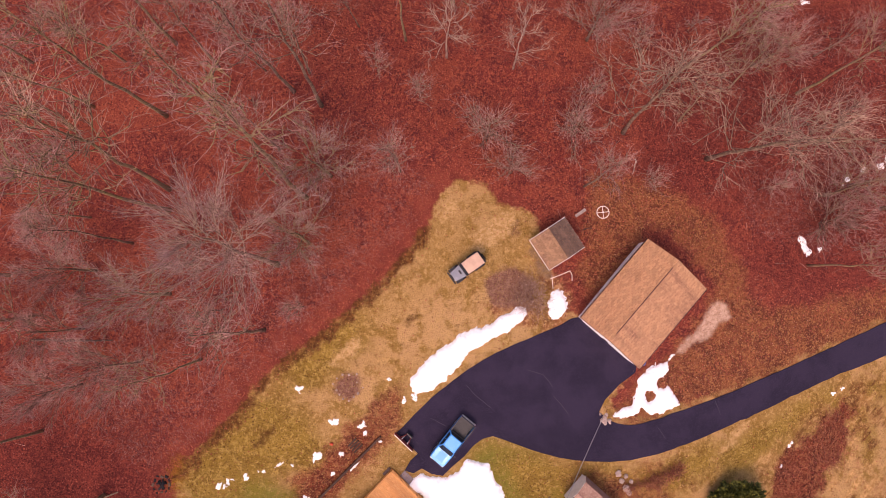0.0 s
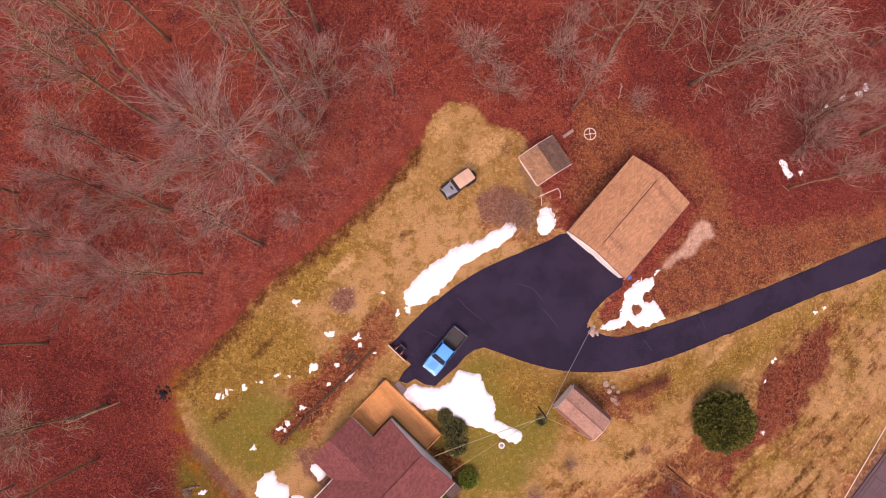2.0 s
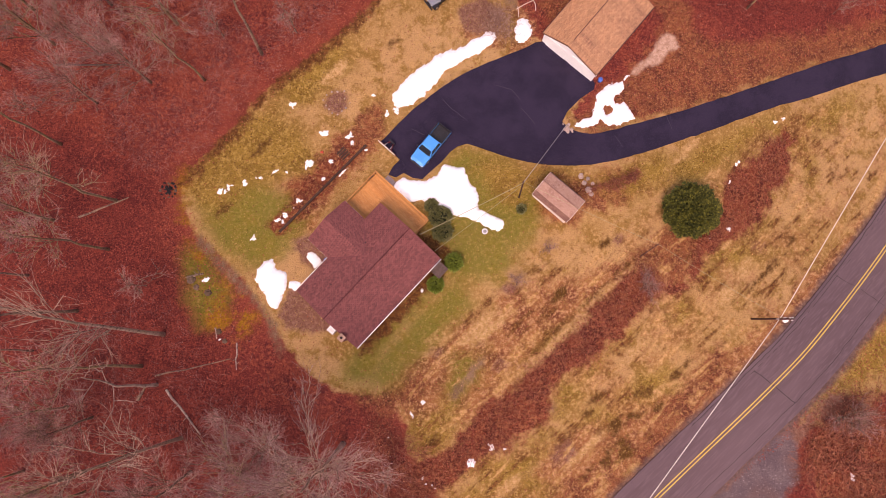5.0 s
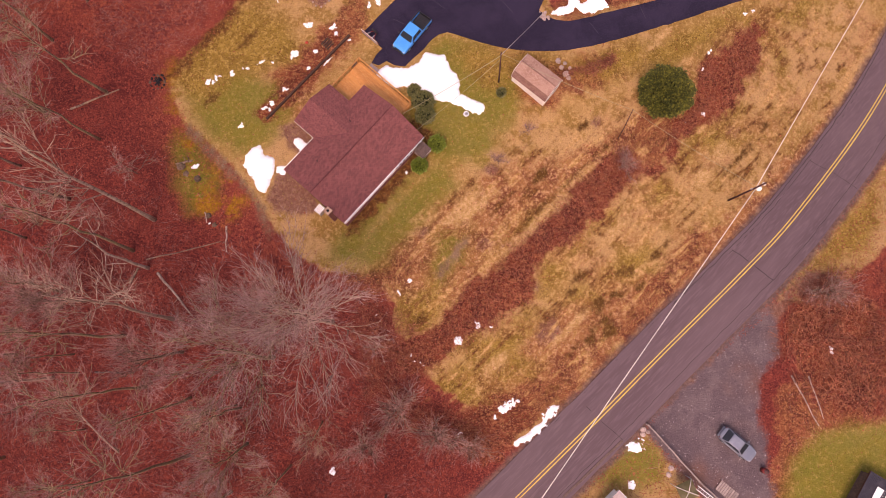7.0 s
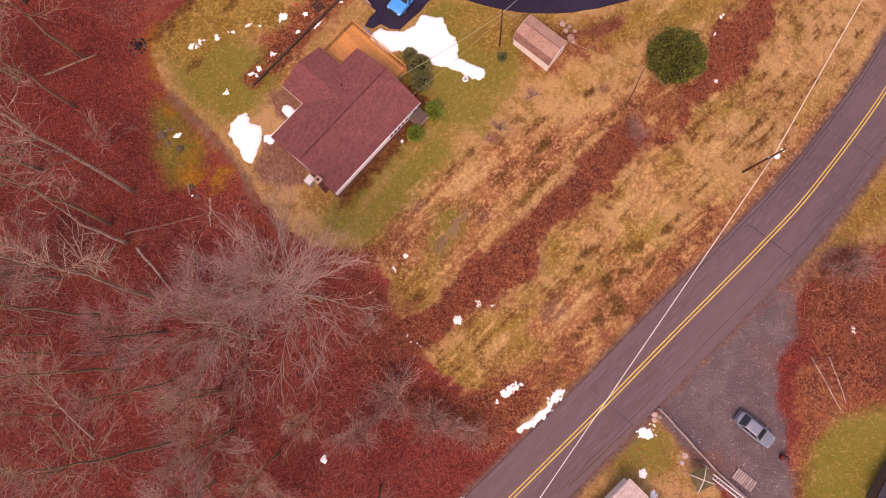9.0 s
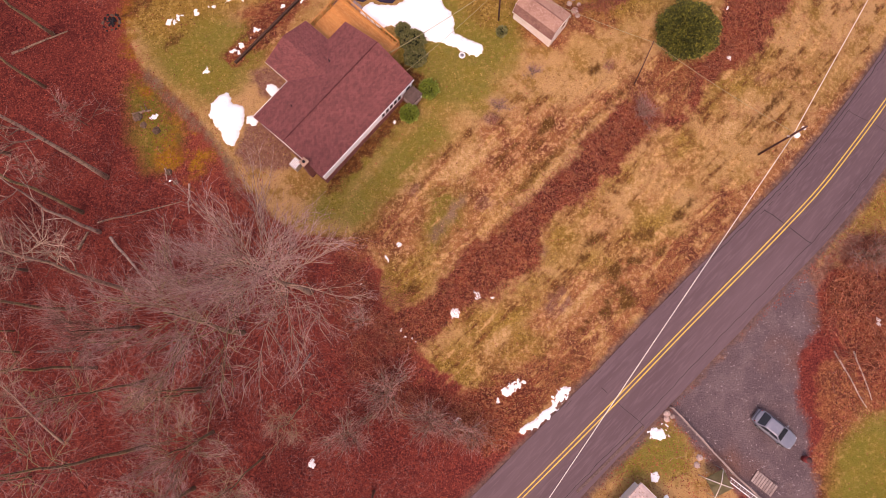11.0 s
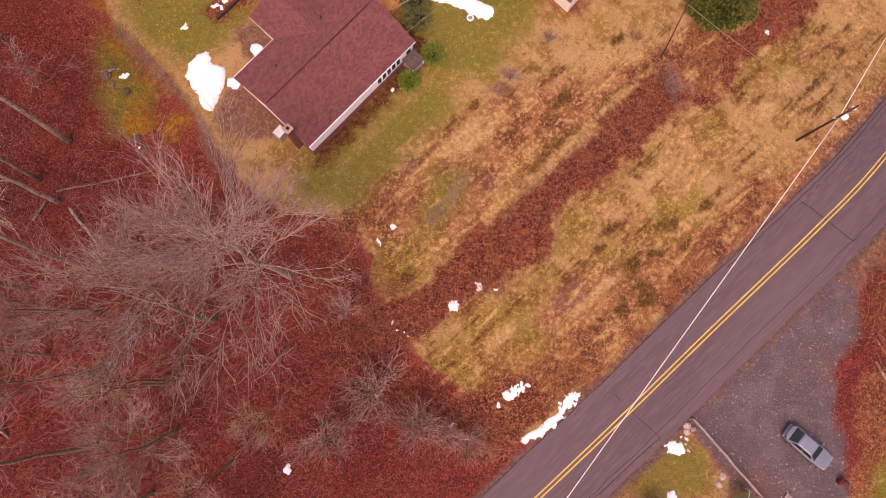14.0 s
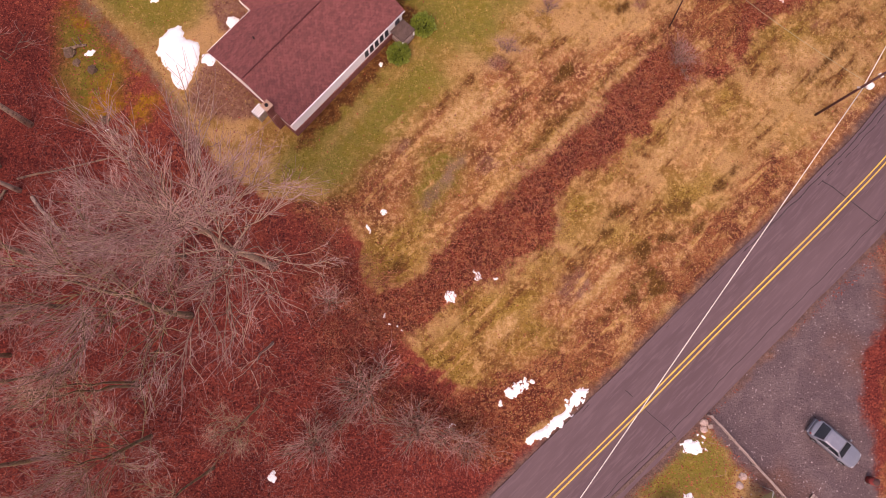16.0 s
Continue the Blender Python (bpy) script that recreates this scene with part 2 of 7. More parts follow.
ALLOY = surface("alloy_rim", (0.5, 0.5, 0.52), (0.4, 0.4, 0.42), 5, None, 30, 0.35, 0.9, bump=0)
BLUE = surface("bright_blue_car_paint", (0.03, 0.33, 0.86), (0.04, 0.35, 0.88), 0.7, None, 60, 0.3, 0.1, bump=0, coat=0.3)
# grey sedan cabin paint, lightened over the body's slate to imitate sky reflection
ROOF_SHEEN_PAINT = surface("grey_paint_with_sky_sheen", (0.2, 0.21, 0.26), (0.24, 0.25, 0.3), 0.8, None, 60, 0.35, 0.25, bump=0, coat=0.5)
JEEP_GREY = surface("faded_grey_blue_hood", (0.2, 0.215, 0.26), (0.25, 0.265, 0.31), 1.2, None, 30, 0.45, 0.1, bump=0)
CANVAS = surface("tan_canvas_top", (0.62, 0.41, 0.31), (0.54, 0.35, 0.26), 1.0, None, 60, 0.9, bump=0.2)
GLASS, gn, gl, gp = nodes_of("tinted_car_glass")
gp.inputs["Base Color"].default_value = (0.05, 0.058, 0.072, 1)
gp.inputs["Roughness"].default_value, gp.inputs["IOR"].default_value = 0.12, 1.5
LAMP = surface("clear_lamp_lens", (0.7, 0.72, 0.75), (0.6, 0.62, 0.65), 5, None, 30, 0.15, bump=0)
RED_LENS = surface("red_lamp_lens", (0.4, 0.02, 0.02), (0.3, 0.015, 0.015), 5, None, 30, 0.2, bump=0)
RED_PAINT = surface("faded_red_paint", (0.3, 0.035, 0.032), (0.2, 0.026, 0.025), 2, (0.1, 0.022, 0.02), 20, 0.6)
CABLE = surface("pale_cable_sheath", (0.8, 0.74, 0.7), (0.7, 0.64, 0.6), 2, None, 20, 0.6, bump=0)
WIRE = surface("dull_service_wire", (0.4, 0.36, 0.2), (0.33, 0.29, 0.17), 2, None, 20, 0.6, bump=0)
STEEL = surface("galvanised_steel", (0.55, 0.52, 0.53), (0.42, 0.4, 0.41), 3, None, 20, 0.45, 0.6, bump=0)
CHAR = surface("charred_wood", (0.012, 0.009, 0.012), (0.025, 0.018, 0.02), 3, None, 15, 0.95)
CONCRETE = surface("old_concrete", (0.3, 0.22, 0.2), (0.24, 0.17, 0.155), 1, (0.38, 0.29, 0.27), 18, 0.9)
TARP_BLUE = surface("blue_plastic", (0.06, 0.16, 0.6), (0.05, 0.12, 0.45), 3, None, 20, 0.4, bump=0)
SLATE = surface("dark_roof_felt", (0.03, 0.026, 0.038), (0.05, 0.042, 0.055), 1, None, 12, 0.85)


def ground_material():
    """Leaf litter, dry lawn, greener turf, brambly ground and bare soil, mixed by the ground's own zones with ragged edges."""
    m, n, l, p = nodes_of("leaf_litter_and_dry_lawn")
    tc = n.new("ShaderNodeTexCoord").outputs["Object"]
    mp = n.new("ShaderNodeMapping")
    mp.vector_type = "TEXTURE"
    mp.inputs["Rotation"].default_value = (0, 0, radians(42))
    mp.inputs["Scale"].default_value = (6.0, 1.0, 1.0)
    l.new(tc, mp.inputs[0])

    def zone(name, width, amp, scale, coord=None):
        a = n.new("ShaderNodeAttribute")
        a.attribute_name = name
        wob = math_node(n, l, "MULTIPLY", math_node(n, l, "SUBTRACT", noise_node(n, l, coord or tc, scale, 5, 0.65), 0.5), amp)
        return ramp(n, l, math_node(n, l, "ADD", a.outputs["Fac"], wob), -width, width)

    big, mid, leafy, fleck = (noise_node(n, l, tc, s, d, r) for s, d, r in ((0.09, 3, 0.55), (0.55, 5, 0.62), (2.6, 5, 0.72), (7.0, 4, 0.8)))
    streak = noise_node(n, l, mp.outputs[0], 1.1, 4, 0.6)
    litter = mix_node(n, l, ramp(n, l, big, 0.35, 0.65), (0.2, 0.034, 0.028), (0.285, 0.06, 0.035))
    litter = mix_node(n, l, ramp(n, l, mid, 0.42, 0.66), litter, (0.15, 0.027, 0.025))
    litter = mix_node(n, l, ramp(n, l, leafy, 0.505, 0.59), litter, (0.36, 0.082, 0.045))
    litter = mix_node(n, l, ramp(n, l, fleck, 0.56, 0.65), litter, (0.52, 0.165, 0.09))
    litter = mix_node(n, l, ramp(n, l, fleck, 0.46, 0.385), litter, (0.05, 0.011, 0.012))
    grass = mix_node(n, l, ramp(n, l, big, 0.4, 0.6), (0.41, 0.236, 0.078), (0.54, 0.315, 0.14))
    grass = mix_node(n, l, ramp(n, l, mid, 0.45, 0.62), grass, (0.32, 0.175, 0.046))
    grass = mix_node(n, l, ramp(n, l, leafy, 0.5, 0.64), grass, (0.56, 0.335, 0.135))
    grass = mix_node(n, l, ramp(n, l, leafy, 0.44, 0.28), grass, (0.17, 0.08, 0.022))
    grass = mix_node(n, l, ramp(n, l, fleck, 0.57, 0.78), grass, (0.76, 0.51, 0.27))
    grass = mix_node(n, l, ramp(n, l, fleck, 0.43, 0.2), grass, (0.12, 0.058, 0.017))
    turf = mix_node(n, l, ramp(n, l, mid, 0.4, 0.65), (0.165, 0.165, 0.018), (0.225, 0.19, 0.028))
    turf = mix_node(n, l, ramp(n, l, leafy, 0.5, 0.7), turf, (0.36, 0.26, 0.065))
    turf = mix_node(n, l, ramp(n, l, fleck, 0.45, 0.35), turf, (0.1, 0.06, 0.01))
    brown = mix_node(n, l, ramp(n, l, mid, 0.4, 0.65), (0.36, 0.145, 0.055), (0.19, 0.06, 0.028))
    brown = mix_node(n, l, ramp(n, l, leafy, 0.505, 0.59), brown, (0.56, 0.29, 0.14))
    brown = mix_node(n, l, ramp(n, l, fleck, 0.57, 0.74), brown, (0.8, 0.52, 0.3))
    brown = mix_node(n, l, ramp(n, l, fleck, 0.44, 0.3), brown, (0.08, 0.026, 0.014))
    soil = mix_node(n, l, ramp(n, l, mid, 0.4, 0.65), (0.19, 0.112, 0.068), (0.27, 0.165, 0.1))
    soil = mix_node(n, l, ramp(n, l, fleck, 0.5, 0.7), soil, (0.38, 0.24, 0.17))
    wine = mix_node(n, l, ramp(n, l, mid, 0.4, 0.62), (0.138, 0.0235, 0.02), (0.19, 0.035, 0.026))
    wine = mix_node(n, l, ramp(n, l, leafy, 0.505, 0.59), wine, (0.26, 0.05, 0.033))
    wine = mix_node(n, l, ramp(n, l, fleck, 0.56, 0.63), wine, (0.4, 0.11, 0.07))
    wine = mix_node(n, l, ramp(n, l, fleck, 0.46, 0.385), wine, (0.04, 0.009, 0.01))
    litter = mix_node(n, l, zone("wine", 2.5, 6.0, 0.25), litter, wine)
    rust = mix_node(n, l, ramp(n, l, mid, 0.4, 0.62), (0.27, 0.085, 0.036), (0.15, 0.04, 0.022))
    rust = mix_node(n, l, ramp(n, l, leafy, 0.505, 0.59), rust, (0.38, 0.15, 0.06))
    rust = mix_node(n, l, ramp(n, l, fleck, 0.56, 0.63), rust, (0.5, 0.22, 0.11))
    rust = mix_node(n, l, ramp(n, l, fleck, 0.46, 0.385), rust, (0.06, 0.02, 0.011))
    track = mix_node(n, l, ramp(n, l, mid, 0.4, 0.62), (0.27, 0.056, 0.036), (0.19, 0.036, 0.026))
    track = mix_node(n, l, ramp(n, l, fleck, 0.54, 0.64), track, (0.46, 0.15, 0.075))
    c = mix_node(n, l, zone("hem", 0.7, 2.4, 0.5), litter, track)
    lawn_in = zone("lawn", 0.3, 2.0, 0.9)
    c = mix_node(n, l, lawn_in, c, grass)
    c = mix_node(n, l, zone("brown", 0.8, 6.0, 0.5), c, brown)
    c = mix_node(n, l, zone("rust", 0.8, 4.5, 0.5), c, rust)
    c = mix_node(n, l, math_node(n, l, "MULTIPLY", zone("turf", 1.3, 3.2, 0.4), 0.85), c, turf)
    olive = mix_node(n, l, ramp(n, l, mid, 0.4, 0.62), (0.33, 0.2, 0.04), (0.24, 0.138, 0.026))
    olive = mix_node(n, l, ramp(n, l, leafy, 0.505, 0.59), olive, (0.46, 0.29, 0.08))
    olive = mix_node(n, l, ramp(n, l, fleck, 0.46, 0.385), olive, (0.085, 0.036, 0.009))
    c = mix_node(n, l, math_node(n, l, "MULTIPLY", lawn_in, zone("olive", 1.4, 5.0, 0.4)), c, olive)
    moss = mix_node(n, l, ramp(n, l, leafy, 0.4, 0.64), (0.27, 0.12, 0.012), (0.43, 0.205, 0.018))
    c = mix_node(n, l, math_node(n, l, "MULTIPLY", zone("moss", 0.9, 4.0, 0.7), ramp(n, l, mid, 0.4, 0.58)), c, moss)
    mauve = mix_node(n, l, ramp(n, l, leafy, 0.4, 0.64), (0.23, 0.105, 0.07), (0.34, 0.175, 0.12))
    mauve = mix_node(n, l, ramp(n, l, fleck, 0.46, 0.385), mauve, (0.1, 0.04, 0.028))
    c = mix_node(n, l, zone("mauve", 0.4, 1.6, 1.2), c, mauve)
    bank = zone("bank", 1.5, 3.0, 0.3)
    c = mix_node(n, l, math_node(n, l, "MULTIPLY", bank, math_node(n, l, "MULTIPLY", ramp(n, l, noise_node(n, l, tc, 0.22, 5, 0.7), 0.46, 0.62), 0.55)), c, brown)
    c = mix_node(n, l, math_node(n, l, "MULTIPLY", bank, math_node(n, l, "MULTIPLY", ramp(n, l, mid, 0.4, 0.58), ramp(n, l, streak, 0.53, 0.63))), c, mix_node(n, l, ramp(n, l, leafy, 0.4, 0.6), (0.12, 0.045, 0.016), (0.24, 0.1, 0.03)))
    c = mix_node(n, l, math_node(n, l, "MULTIPLY", bank, math_node(n, l, "MULTIPLY", ramp(n, l, mid, 0.6, 0.43), ramp(n, l, streak, 0.48, 0.37))), c, mix_node(n, l, ramp(n, l, leafy, 0.4, 0.6), (0.4, 0.21, 0.065), (0.66, 0.39, 0.17)))
    damp = mix_node(n, l, ramp(n, l, leafy, 0.4, 0.65), (0.105, 0.046, 0.012), (0.18, 0.085, 0.022))
    c = mix_node(n, l, zone("damp", 0.3, 1.4, 1.6), c, damp)
    seam = mix_node(n, l, ramp(n, l, leafy, 0.4, 0.64), (0.1, 0.036, 0.013), (0.22, 0.09, 0.026))
    c = mix_node(n, l, zone("seam", 0.4, 3.2, 0.7), c, seam)
    thicket = mix_node(n, l, ramp(n, l, mid, 0.4, 0.62), (0.22, 0.05, 0.023), (0.11, 0.022, 0.014))
    thicket = mix_node(n, l, ramp(n, l, leafy, 0.505, 0.59), thicket, (0.36, 0.13, 0.06))
    thicket = mix_node(n, l, ramp(n, l, fleck, 0.56, 0.63), thicket, (0.5, 0.22, 0.11))
    thicket = mix_node(n, l, ramp(n, l, fleck, 0.46, 0.385), thicket, (0.05, 0.013, 0.01))
    c = mix_node(n, l, zone("scrub", 0.5, 4.6, 0.6), c, thicket)
    straw = mix_node(n, l, ramp(n, l, leafy, 0.4, 0.6), (0.46, 0.26, 0.09), (0.64, 0.4, 0.19))
    c = mix_node(n, l, zone("straw", 0.35, 1.8, 1.0), c, straw)
    c = mix_node(n, l, zone("soil", 0.4, 1.6, 0.9), c, soil)
    dirt = mix_node(n, l, ramp(n, l, leafy, 0.4, 0.62), (0.14, 0.082, 0.072), (0.22, 0.13, 0.105))
    c = mix_node(n, l, zone("shoulder", 0.5, 1.4, 0.8), c, dirt)
    sand = mix_node(n, l, ramp(n, l, leafy, 0.4, 0.65), (0.66, 0.44, 0.33), (0.48, 0.28, 0.19))
    c = mix_node(n, l, zone("sand", 0.3, 0.9, 1.2), c, sand)
    grit = mix_node(n, l, ramp(n, l, mid, 0.4, 0.65), (0.145, 0.1, 0.106), (0.19, 0.135, 0.138))
    grit = mix_node(n, l, ramp(n, l, big, 0.45, 0.6), grit, (0.2, 0.105, 0.085))
    grit = mix_node(n, l, ramp(n, l, fleck, 0.57, 0.72), grit, (0.4, 0.32, 0.33))
    grit = mix_node(n, l, ramp(n, l, fleck, 0.44, 0.34), grit, (0.075, 0.048, 0.052))
    c = mix_node(n, l, zone("gravel", 0.5, 2.4, 0.6), c, grit)
    l.new(c, p.inputs["Base Color"])
    p.inputs["Roughness"].default_value = 0.95
    p.inputs["Specular IOR Level"].default_value = 0.15
    b = n.new("ShaderNodeBump")
    b.inputs["Strength"].default_value, b.inputs["Distance"].default_value = 1.0, 0.15
    l.new(math_node(n, l, "ADD", leafy, fleck), b.inputs["Height"])
    l.new(b.outputs[0], p.inputs["Normal"])
    return m


GROUND = ground_material()

# ---- the ground and what is laid on it ----
LAWN = [(1.6, 10.43), (-0.2, 9), (-1.4, 5.69), (-6.08, 0.1), (-12.66, -5.49), (-16.15, -8.09), (-20.74, -13.33), (-25.24, -18.13), (-23.75, -23.22), (-18.86, -28.29), (-14.78, -34.5), (-10.09, -39.31), (-3.52, -41.18),
        (-1.94, -43.75), (-2.06, -45.94), (-0.76, -47.55), (2.39, -47.97), (0.58, -50.49), (5.58, -54.67), (10.45, -58.93), (15.9, -55.09), (29.11, -43.51), (43.82, -30.92), (68.92, -4.71), (70.57, 3.26),
        (51.83, -1.08), (42.87, -4.19), (29.1, -9.12), (22.73, -11.42), (15.51, -11.49), (18.11, -7.92), (13.06, -2.95), (11.74, -2.66), (10.36, 1.54), (8.66, 6.96), (5.43, 7.84), (4.22, 9.74)]
LAWN_EAST = [(51.48, -58.39), (45.58, -58.77), (42.35, -60.05), (40.38, -62.7), (39.02, -67.59), (39.23, -79.35), (68.65, -79.36), (69.91, -57.99)]
VERGE_EAST = [(40.2, -44.58), (45.42, -38.93), (54.43, -30.45), (74.03, -9.53), (79.96, -20.02), (58.46, -35.9), (47.29, -43.57)]
FRONT_EAST = [(16.69, -64.16), (24.65, -58.4), (26.7, -61.33), (30.4, -65.63), (29.44, -73.47), (11.81, -73.47)]
SCRUB = [(32.7, -18.9), (34.5, -16.6), (37.4, -14.7), (41, -12), (42, -12.8), (41.6, -15), (40.2, -18.3), (38, -21.2), (38.9, -21), (36.6, -22.8), (34.4, -23.8), (32.2, -25.2), (30.8, -26.5), (29.7, -27.7), (29, -29.3), (27, -30.5), (25.4, -30.4), (24.1, -31.4), (22.8, -32.6), (21.8, -33.7), (20.2, -35.2), (18.3, -36.7), (16.4, -37.8), (14.2, -38.9), (13.3, -40.1), (12.9, -41.5), (13.2, -43), (12.5, -43.8), (10.4, -44.9), (8.9, -46), (7.6, -46.7), (6.5, -46.9), (5.3, -47.6), (4, -48.7), (2.6, -49.8), (0.8, -50.6), (-0.9, -50.5), (-2.3, -49), (-2.9, -47.4), (-1.6, -47.3), (-0.2, -47), (1, -46.5), (2.7, -46.1), (3.6, -44.7), (4.3, -43.6), (5.2, -42.8), (6.1, -41.5), (7.9, -40.7), (9.4, -40), (10.7, -38.3), (12.2, -36.6), (14.1, -35.1), (16, -33.4), (17.9, -31.6), (19.8, -30), (21.4, -28.2), (22.7, -27.4), (24.6, -28.1), (26.1, -29.3), (28.3, -29), (29, -26.2), (29.6, -24), (31.4, -23.3), (32.4, -21.7), (32.7, -19.8)]
BROWNS = [[(-4.51, -40.49), (8.03, -30.99), (20.14, -27.46), (28.11, -24.9), (27, -28), (14.06, -35.93), (4.01, -43.92), (-1.03, -42.94)], [(-11.97, -23), (-15.96, -22), (-7.98, -13.01), (-4.49, -13.01), (-4.98, -15.51), (-8.98, -19)],
          [(16.01, -17.99), (24.32, -16.77), (23.78, -19.33), (18.1, -21.43)], [(3.99, -1.41), (11.06, 0.56), (11.52, -3.98), (6.99, -3.41)], [(12.93, -47.02), (23.72, -41.59), (28.92, -43.11), (15.9, -54.51), (9.38, -58.65), (4.99, -55.96)], [(23.62, -45.06), (44.46, -27.52), (60.02, -12.99), (58.18, -15.9), (43.68, -31.63), (29.4, -43.9), (21.6, -49.96)]]
RUSTS = [[(14.7, 10.1), (19.6, 10.3), (23.3, 9.2), (26.9, 6.8), (29.7, 1.8), (32, -2.4), (38.6, -4.6), (44.3, -3), (40, -5.8), (33.8, -8), (27.8, -10.2), (22.8, -11.7), (19.2, -13.2), (16.3, -12.6), (19.3, -8.5), (21.8, -6.8), (26.5, -0.1), (20.3, 5.6), (14.3, -0.9), (12.9, 0.8), (13.9, 3.3)]]
TURFS = [[(3, -15.01), (7.98, -16.02), (11.49, -19.01), (12.01, -23.49), (8.51, -26.49), (4, -28), (0, -24.51)], [(2.4, -36.74), (4.61, -36.12), (5.63, -37.8), (4.01, -40.91), (2.3, -40.22)], [(-5, -36.51), (3, -29), (5.01, -31), (-4.01, -39.98)], [(-23.94, -19.03), (-18.95, -17.02), (-11.97, -22), (-16.97, -26.99), (-21.95, -24.01)], [(1.99, -42.91), (-1.06, -45.94), (5.53, -37.9)],
         LAWN_EAST, [(19.62, -61.72), (24.45, -58.79), (26.41, -61.72), (24.52, -64.65)], [(-19.97, -31), (-23.46, -33), (-24.95, -25.01), (-21.96, -26)]]
BANK = [(-2.01, -37.98), (8.02, -28.99), (20.17, -24.93), (32.73, -16.62), (43.1, -9.38), (59.99, -12.01), (43.77, -30.1), (28.44, -43.11), (12.81, -55.9), (2, -53), (-1.05, -44.93)]
RUSTS += [[(4.5, -53.49), (8.95, -52.58), (12.86, -51.59), (15.71, -54.22), (11.82, -57.46), (8.9, -58.37)], [(-15.76, -22.39), (-14.96, -19.19), (-11.57, -16.4), (-7.08, -12.21), (-4.19, -9.61), (-3.59, -11.31), (-4.78, -14.01), (-9.28, -18.7), (-14.57, -22.59)], [(13.7, -0.4), (14.44, 3.23), (16.37, 5.12), (19.08, 6.42), (18.92, 3.35), (16.06, -0.88)],
          [(13.15, -52.18), (16.19, -50.01), (18.62, -49.5), (21.01, -50.17), (19, -52.46), (15.42, -54.61)], [(23.75, -43.87), (28.25, -39.75), (32.3, -35.61), (32.79, -37.62), (25.52, -45.65)], [(-6.81, -40.8), (-3.41, -39.38), (-0.51, -37.97), (0.49, -39.55), (-1.82, -40.96), (-4.63, -42.38)],
          [(18.64, -28.37), (21.14, -27.16), (28.43, -29.06), (29.47, -27.52), (33.26, -22.78), (30.16, -23.86), (22.14, -26.36)]]
OLIVES = [[(0.88, -50.8), (6.09, -51.8), (8.63, -55.34), (6.66, -57.03), (3.7, -55.08), (1.7, -53.3)], [(-24.84, -17.43), (-20.74, -12.43), (-16.15, -10.72), (-11.57, -14.1), (-12.77, -17.5), (-18.35, -18.61), (-21.75, -21.91)], [(-16.15, -8.58), (-9.37, -2.69), (-7.08, -3.81), (-11.66, -9.6)], [(-1.95, -44.24), (0.38, -42.13), (3.71, -42.71), (2.49, -44.92), (0.16, -46.84)],
          [(12.7, -42.4), (13.61, -40.19), (18, -36.8), (22.24, -34.54), (18.75, -38.23), (15.18, -41.01)], [(9.02, -0.18), (10.44, -0.57), (10.22, -2.88), (8.8, -3.2)], [(33.98, -13.42), (41.14, -10.36), (44.94, -14.1), (43.74, -18.46), (42.47, -15.08), (39.12, -11.98)]]
BROWNS += [[(39.61, -60.14), (40.38, -56.33), (41.16, -52.7), (42.63, -54.07), (44.11, -57.79), (45.29, -59.17), (42.55, -60.73), (40.97, -63.68), (40.19, -65.93), (37.54, -65.83), (38.52, -62.7)], [(44.11, -57.99), (47.05, -57.4), (52.98, -57.42), (54.96, -58.99), (49.02, -58.58)]]
MOSSES = [[(-25.34, -16.84), (-24.54, -17.43), (-25.14, -20.43), (-23.35, -24.22), (-19.76, -28.89), (-20.16, -30), (-22.66, -28.31), (-24.85, -24.12), (-25.84, -20.43)], [(-22.56, -30.6), (-18.57, -29.6), (-16.97, -32.3), (-18.87, -34.6), (-22.56, -33.19)], [(1, -6.01), (3.19, -4.61), (3.59, -5.81), (1.8, -6.82)]]
WINES = [[(-10.7, -43.4), (-5.33, -43.18), (-0.55, -45.94), (0.98, -48.98), (-1.04, -50.7), (1.5, -54), (5.97, -57.72), (8.87, -65.63), (-13.91, -75.85), (-40.03, -70.01), (-51.93, -36), (-45.88, -12.05), (-33.91, -13.05), (-27.43, -18.03), (-27.44, -24.02), (-22.96, -31), (-18.97, -36.99)], [(37.44, -53.19), (38.52, -51.53), (40.18, -52.7), (40.58, -56.42), (39.51, -59.07), (38.71, -61.52), (37.25, -58.68), (37.45, -56.23), (38.13, -54.47)], [(31.82, 5.22), (38.33, 7.31), (49.97, 10.36), (49.76, 0.05), (41.22, -1.45), (33.29, -0.67)]]
MAUVES = [[(-13.77, -24.2), (-11.57, -23.6), (-9.58, -25.8), (-7.38, -27.61), (-8.78, -29.01), (-10.98, -27.6), (-12.67, -26.6)], [(24.26, -57.62), (29.12, -52.9), (34.3, -48.59), (40.2, -44.68), (40.19, -46.54), (35.28, -50.16), (30, -54.86), (25.82, -59.18)], [(-10.47, -9.6), (-9.57, -8.3), (-8.17, -8.4), (-7.68, -9.71), (-8.57, -10.9), (-9.97, -10.8)], [(3.8, 0.19), (6.71, 1.91), (9.02, 0.13), (7.8, -2.2), (4.99, -2.21)], [(6.33, 6.23), (7.24, 6.14), (7.34, 5.23), (6.73, 5.03)]] + \
         [[(x - r, y - 0.2), (x - 0.2 * r, y + r * 0.7), (x + r, y + 0.3), (x + 0.3 * r, y - 0.7 * r)] for x, y, r in ((13, -42.2, 1.0), (13.9, -47.62, 1.1), (7.95, -37.8, 1.2), (10.46, -37.82, 0.8), (1.2, -36.16, 0.9), (8.83, -29.69, 1.2), (34.65, -23.2, 1.0), (37.03, -25.11, 0.9), (20.78, -24.52, 0.8))]
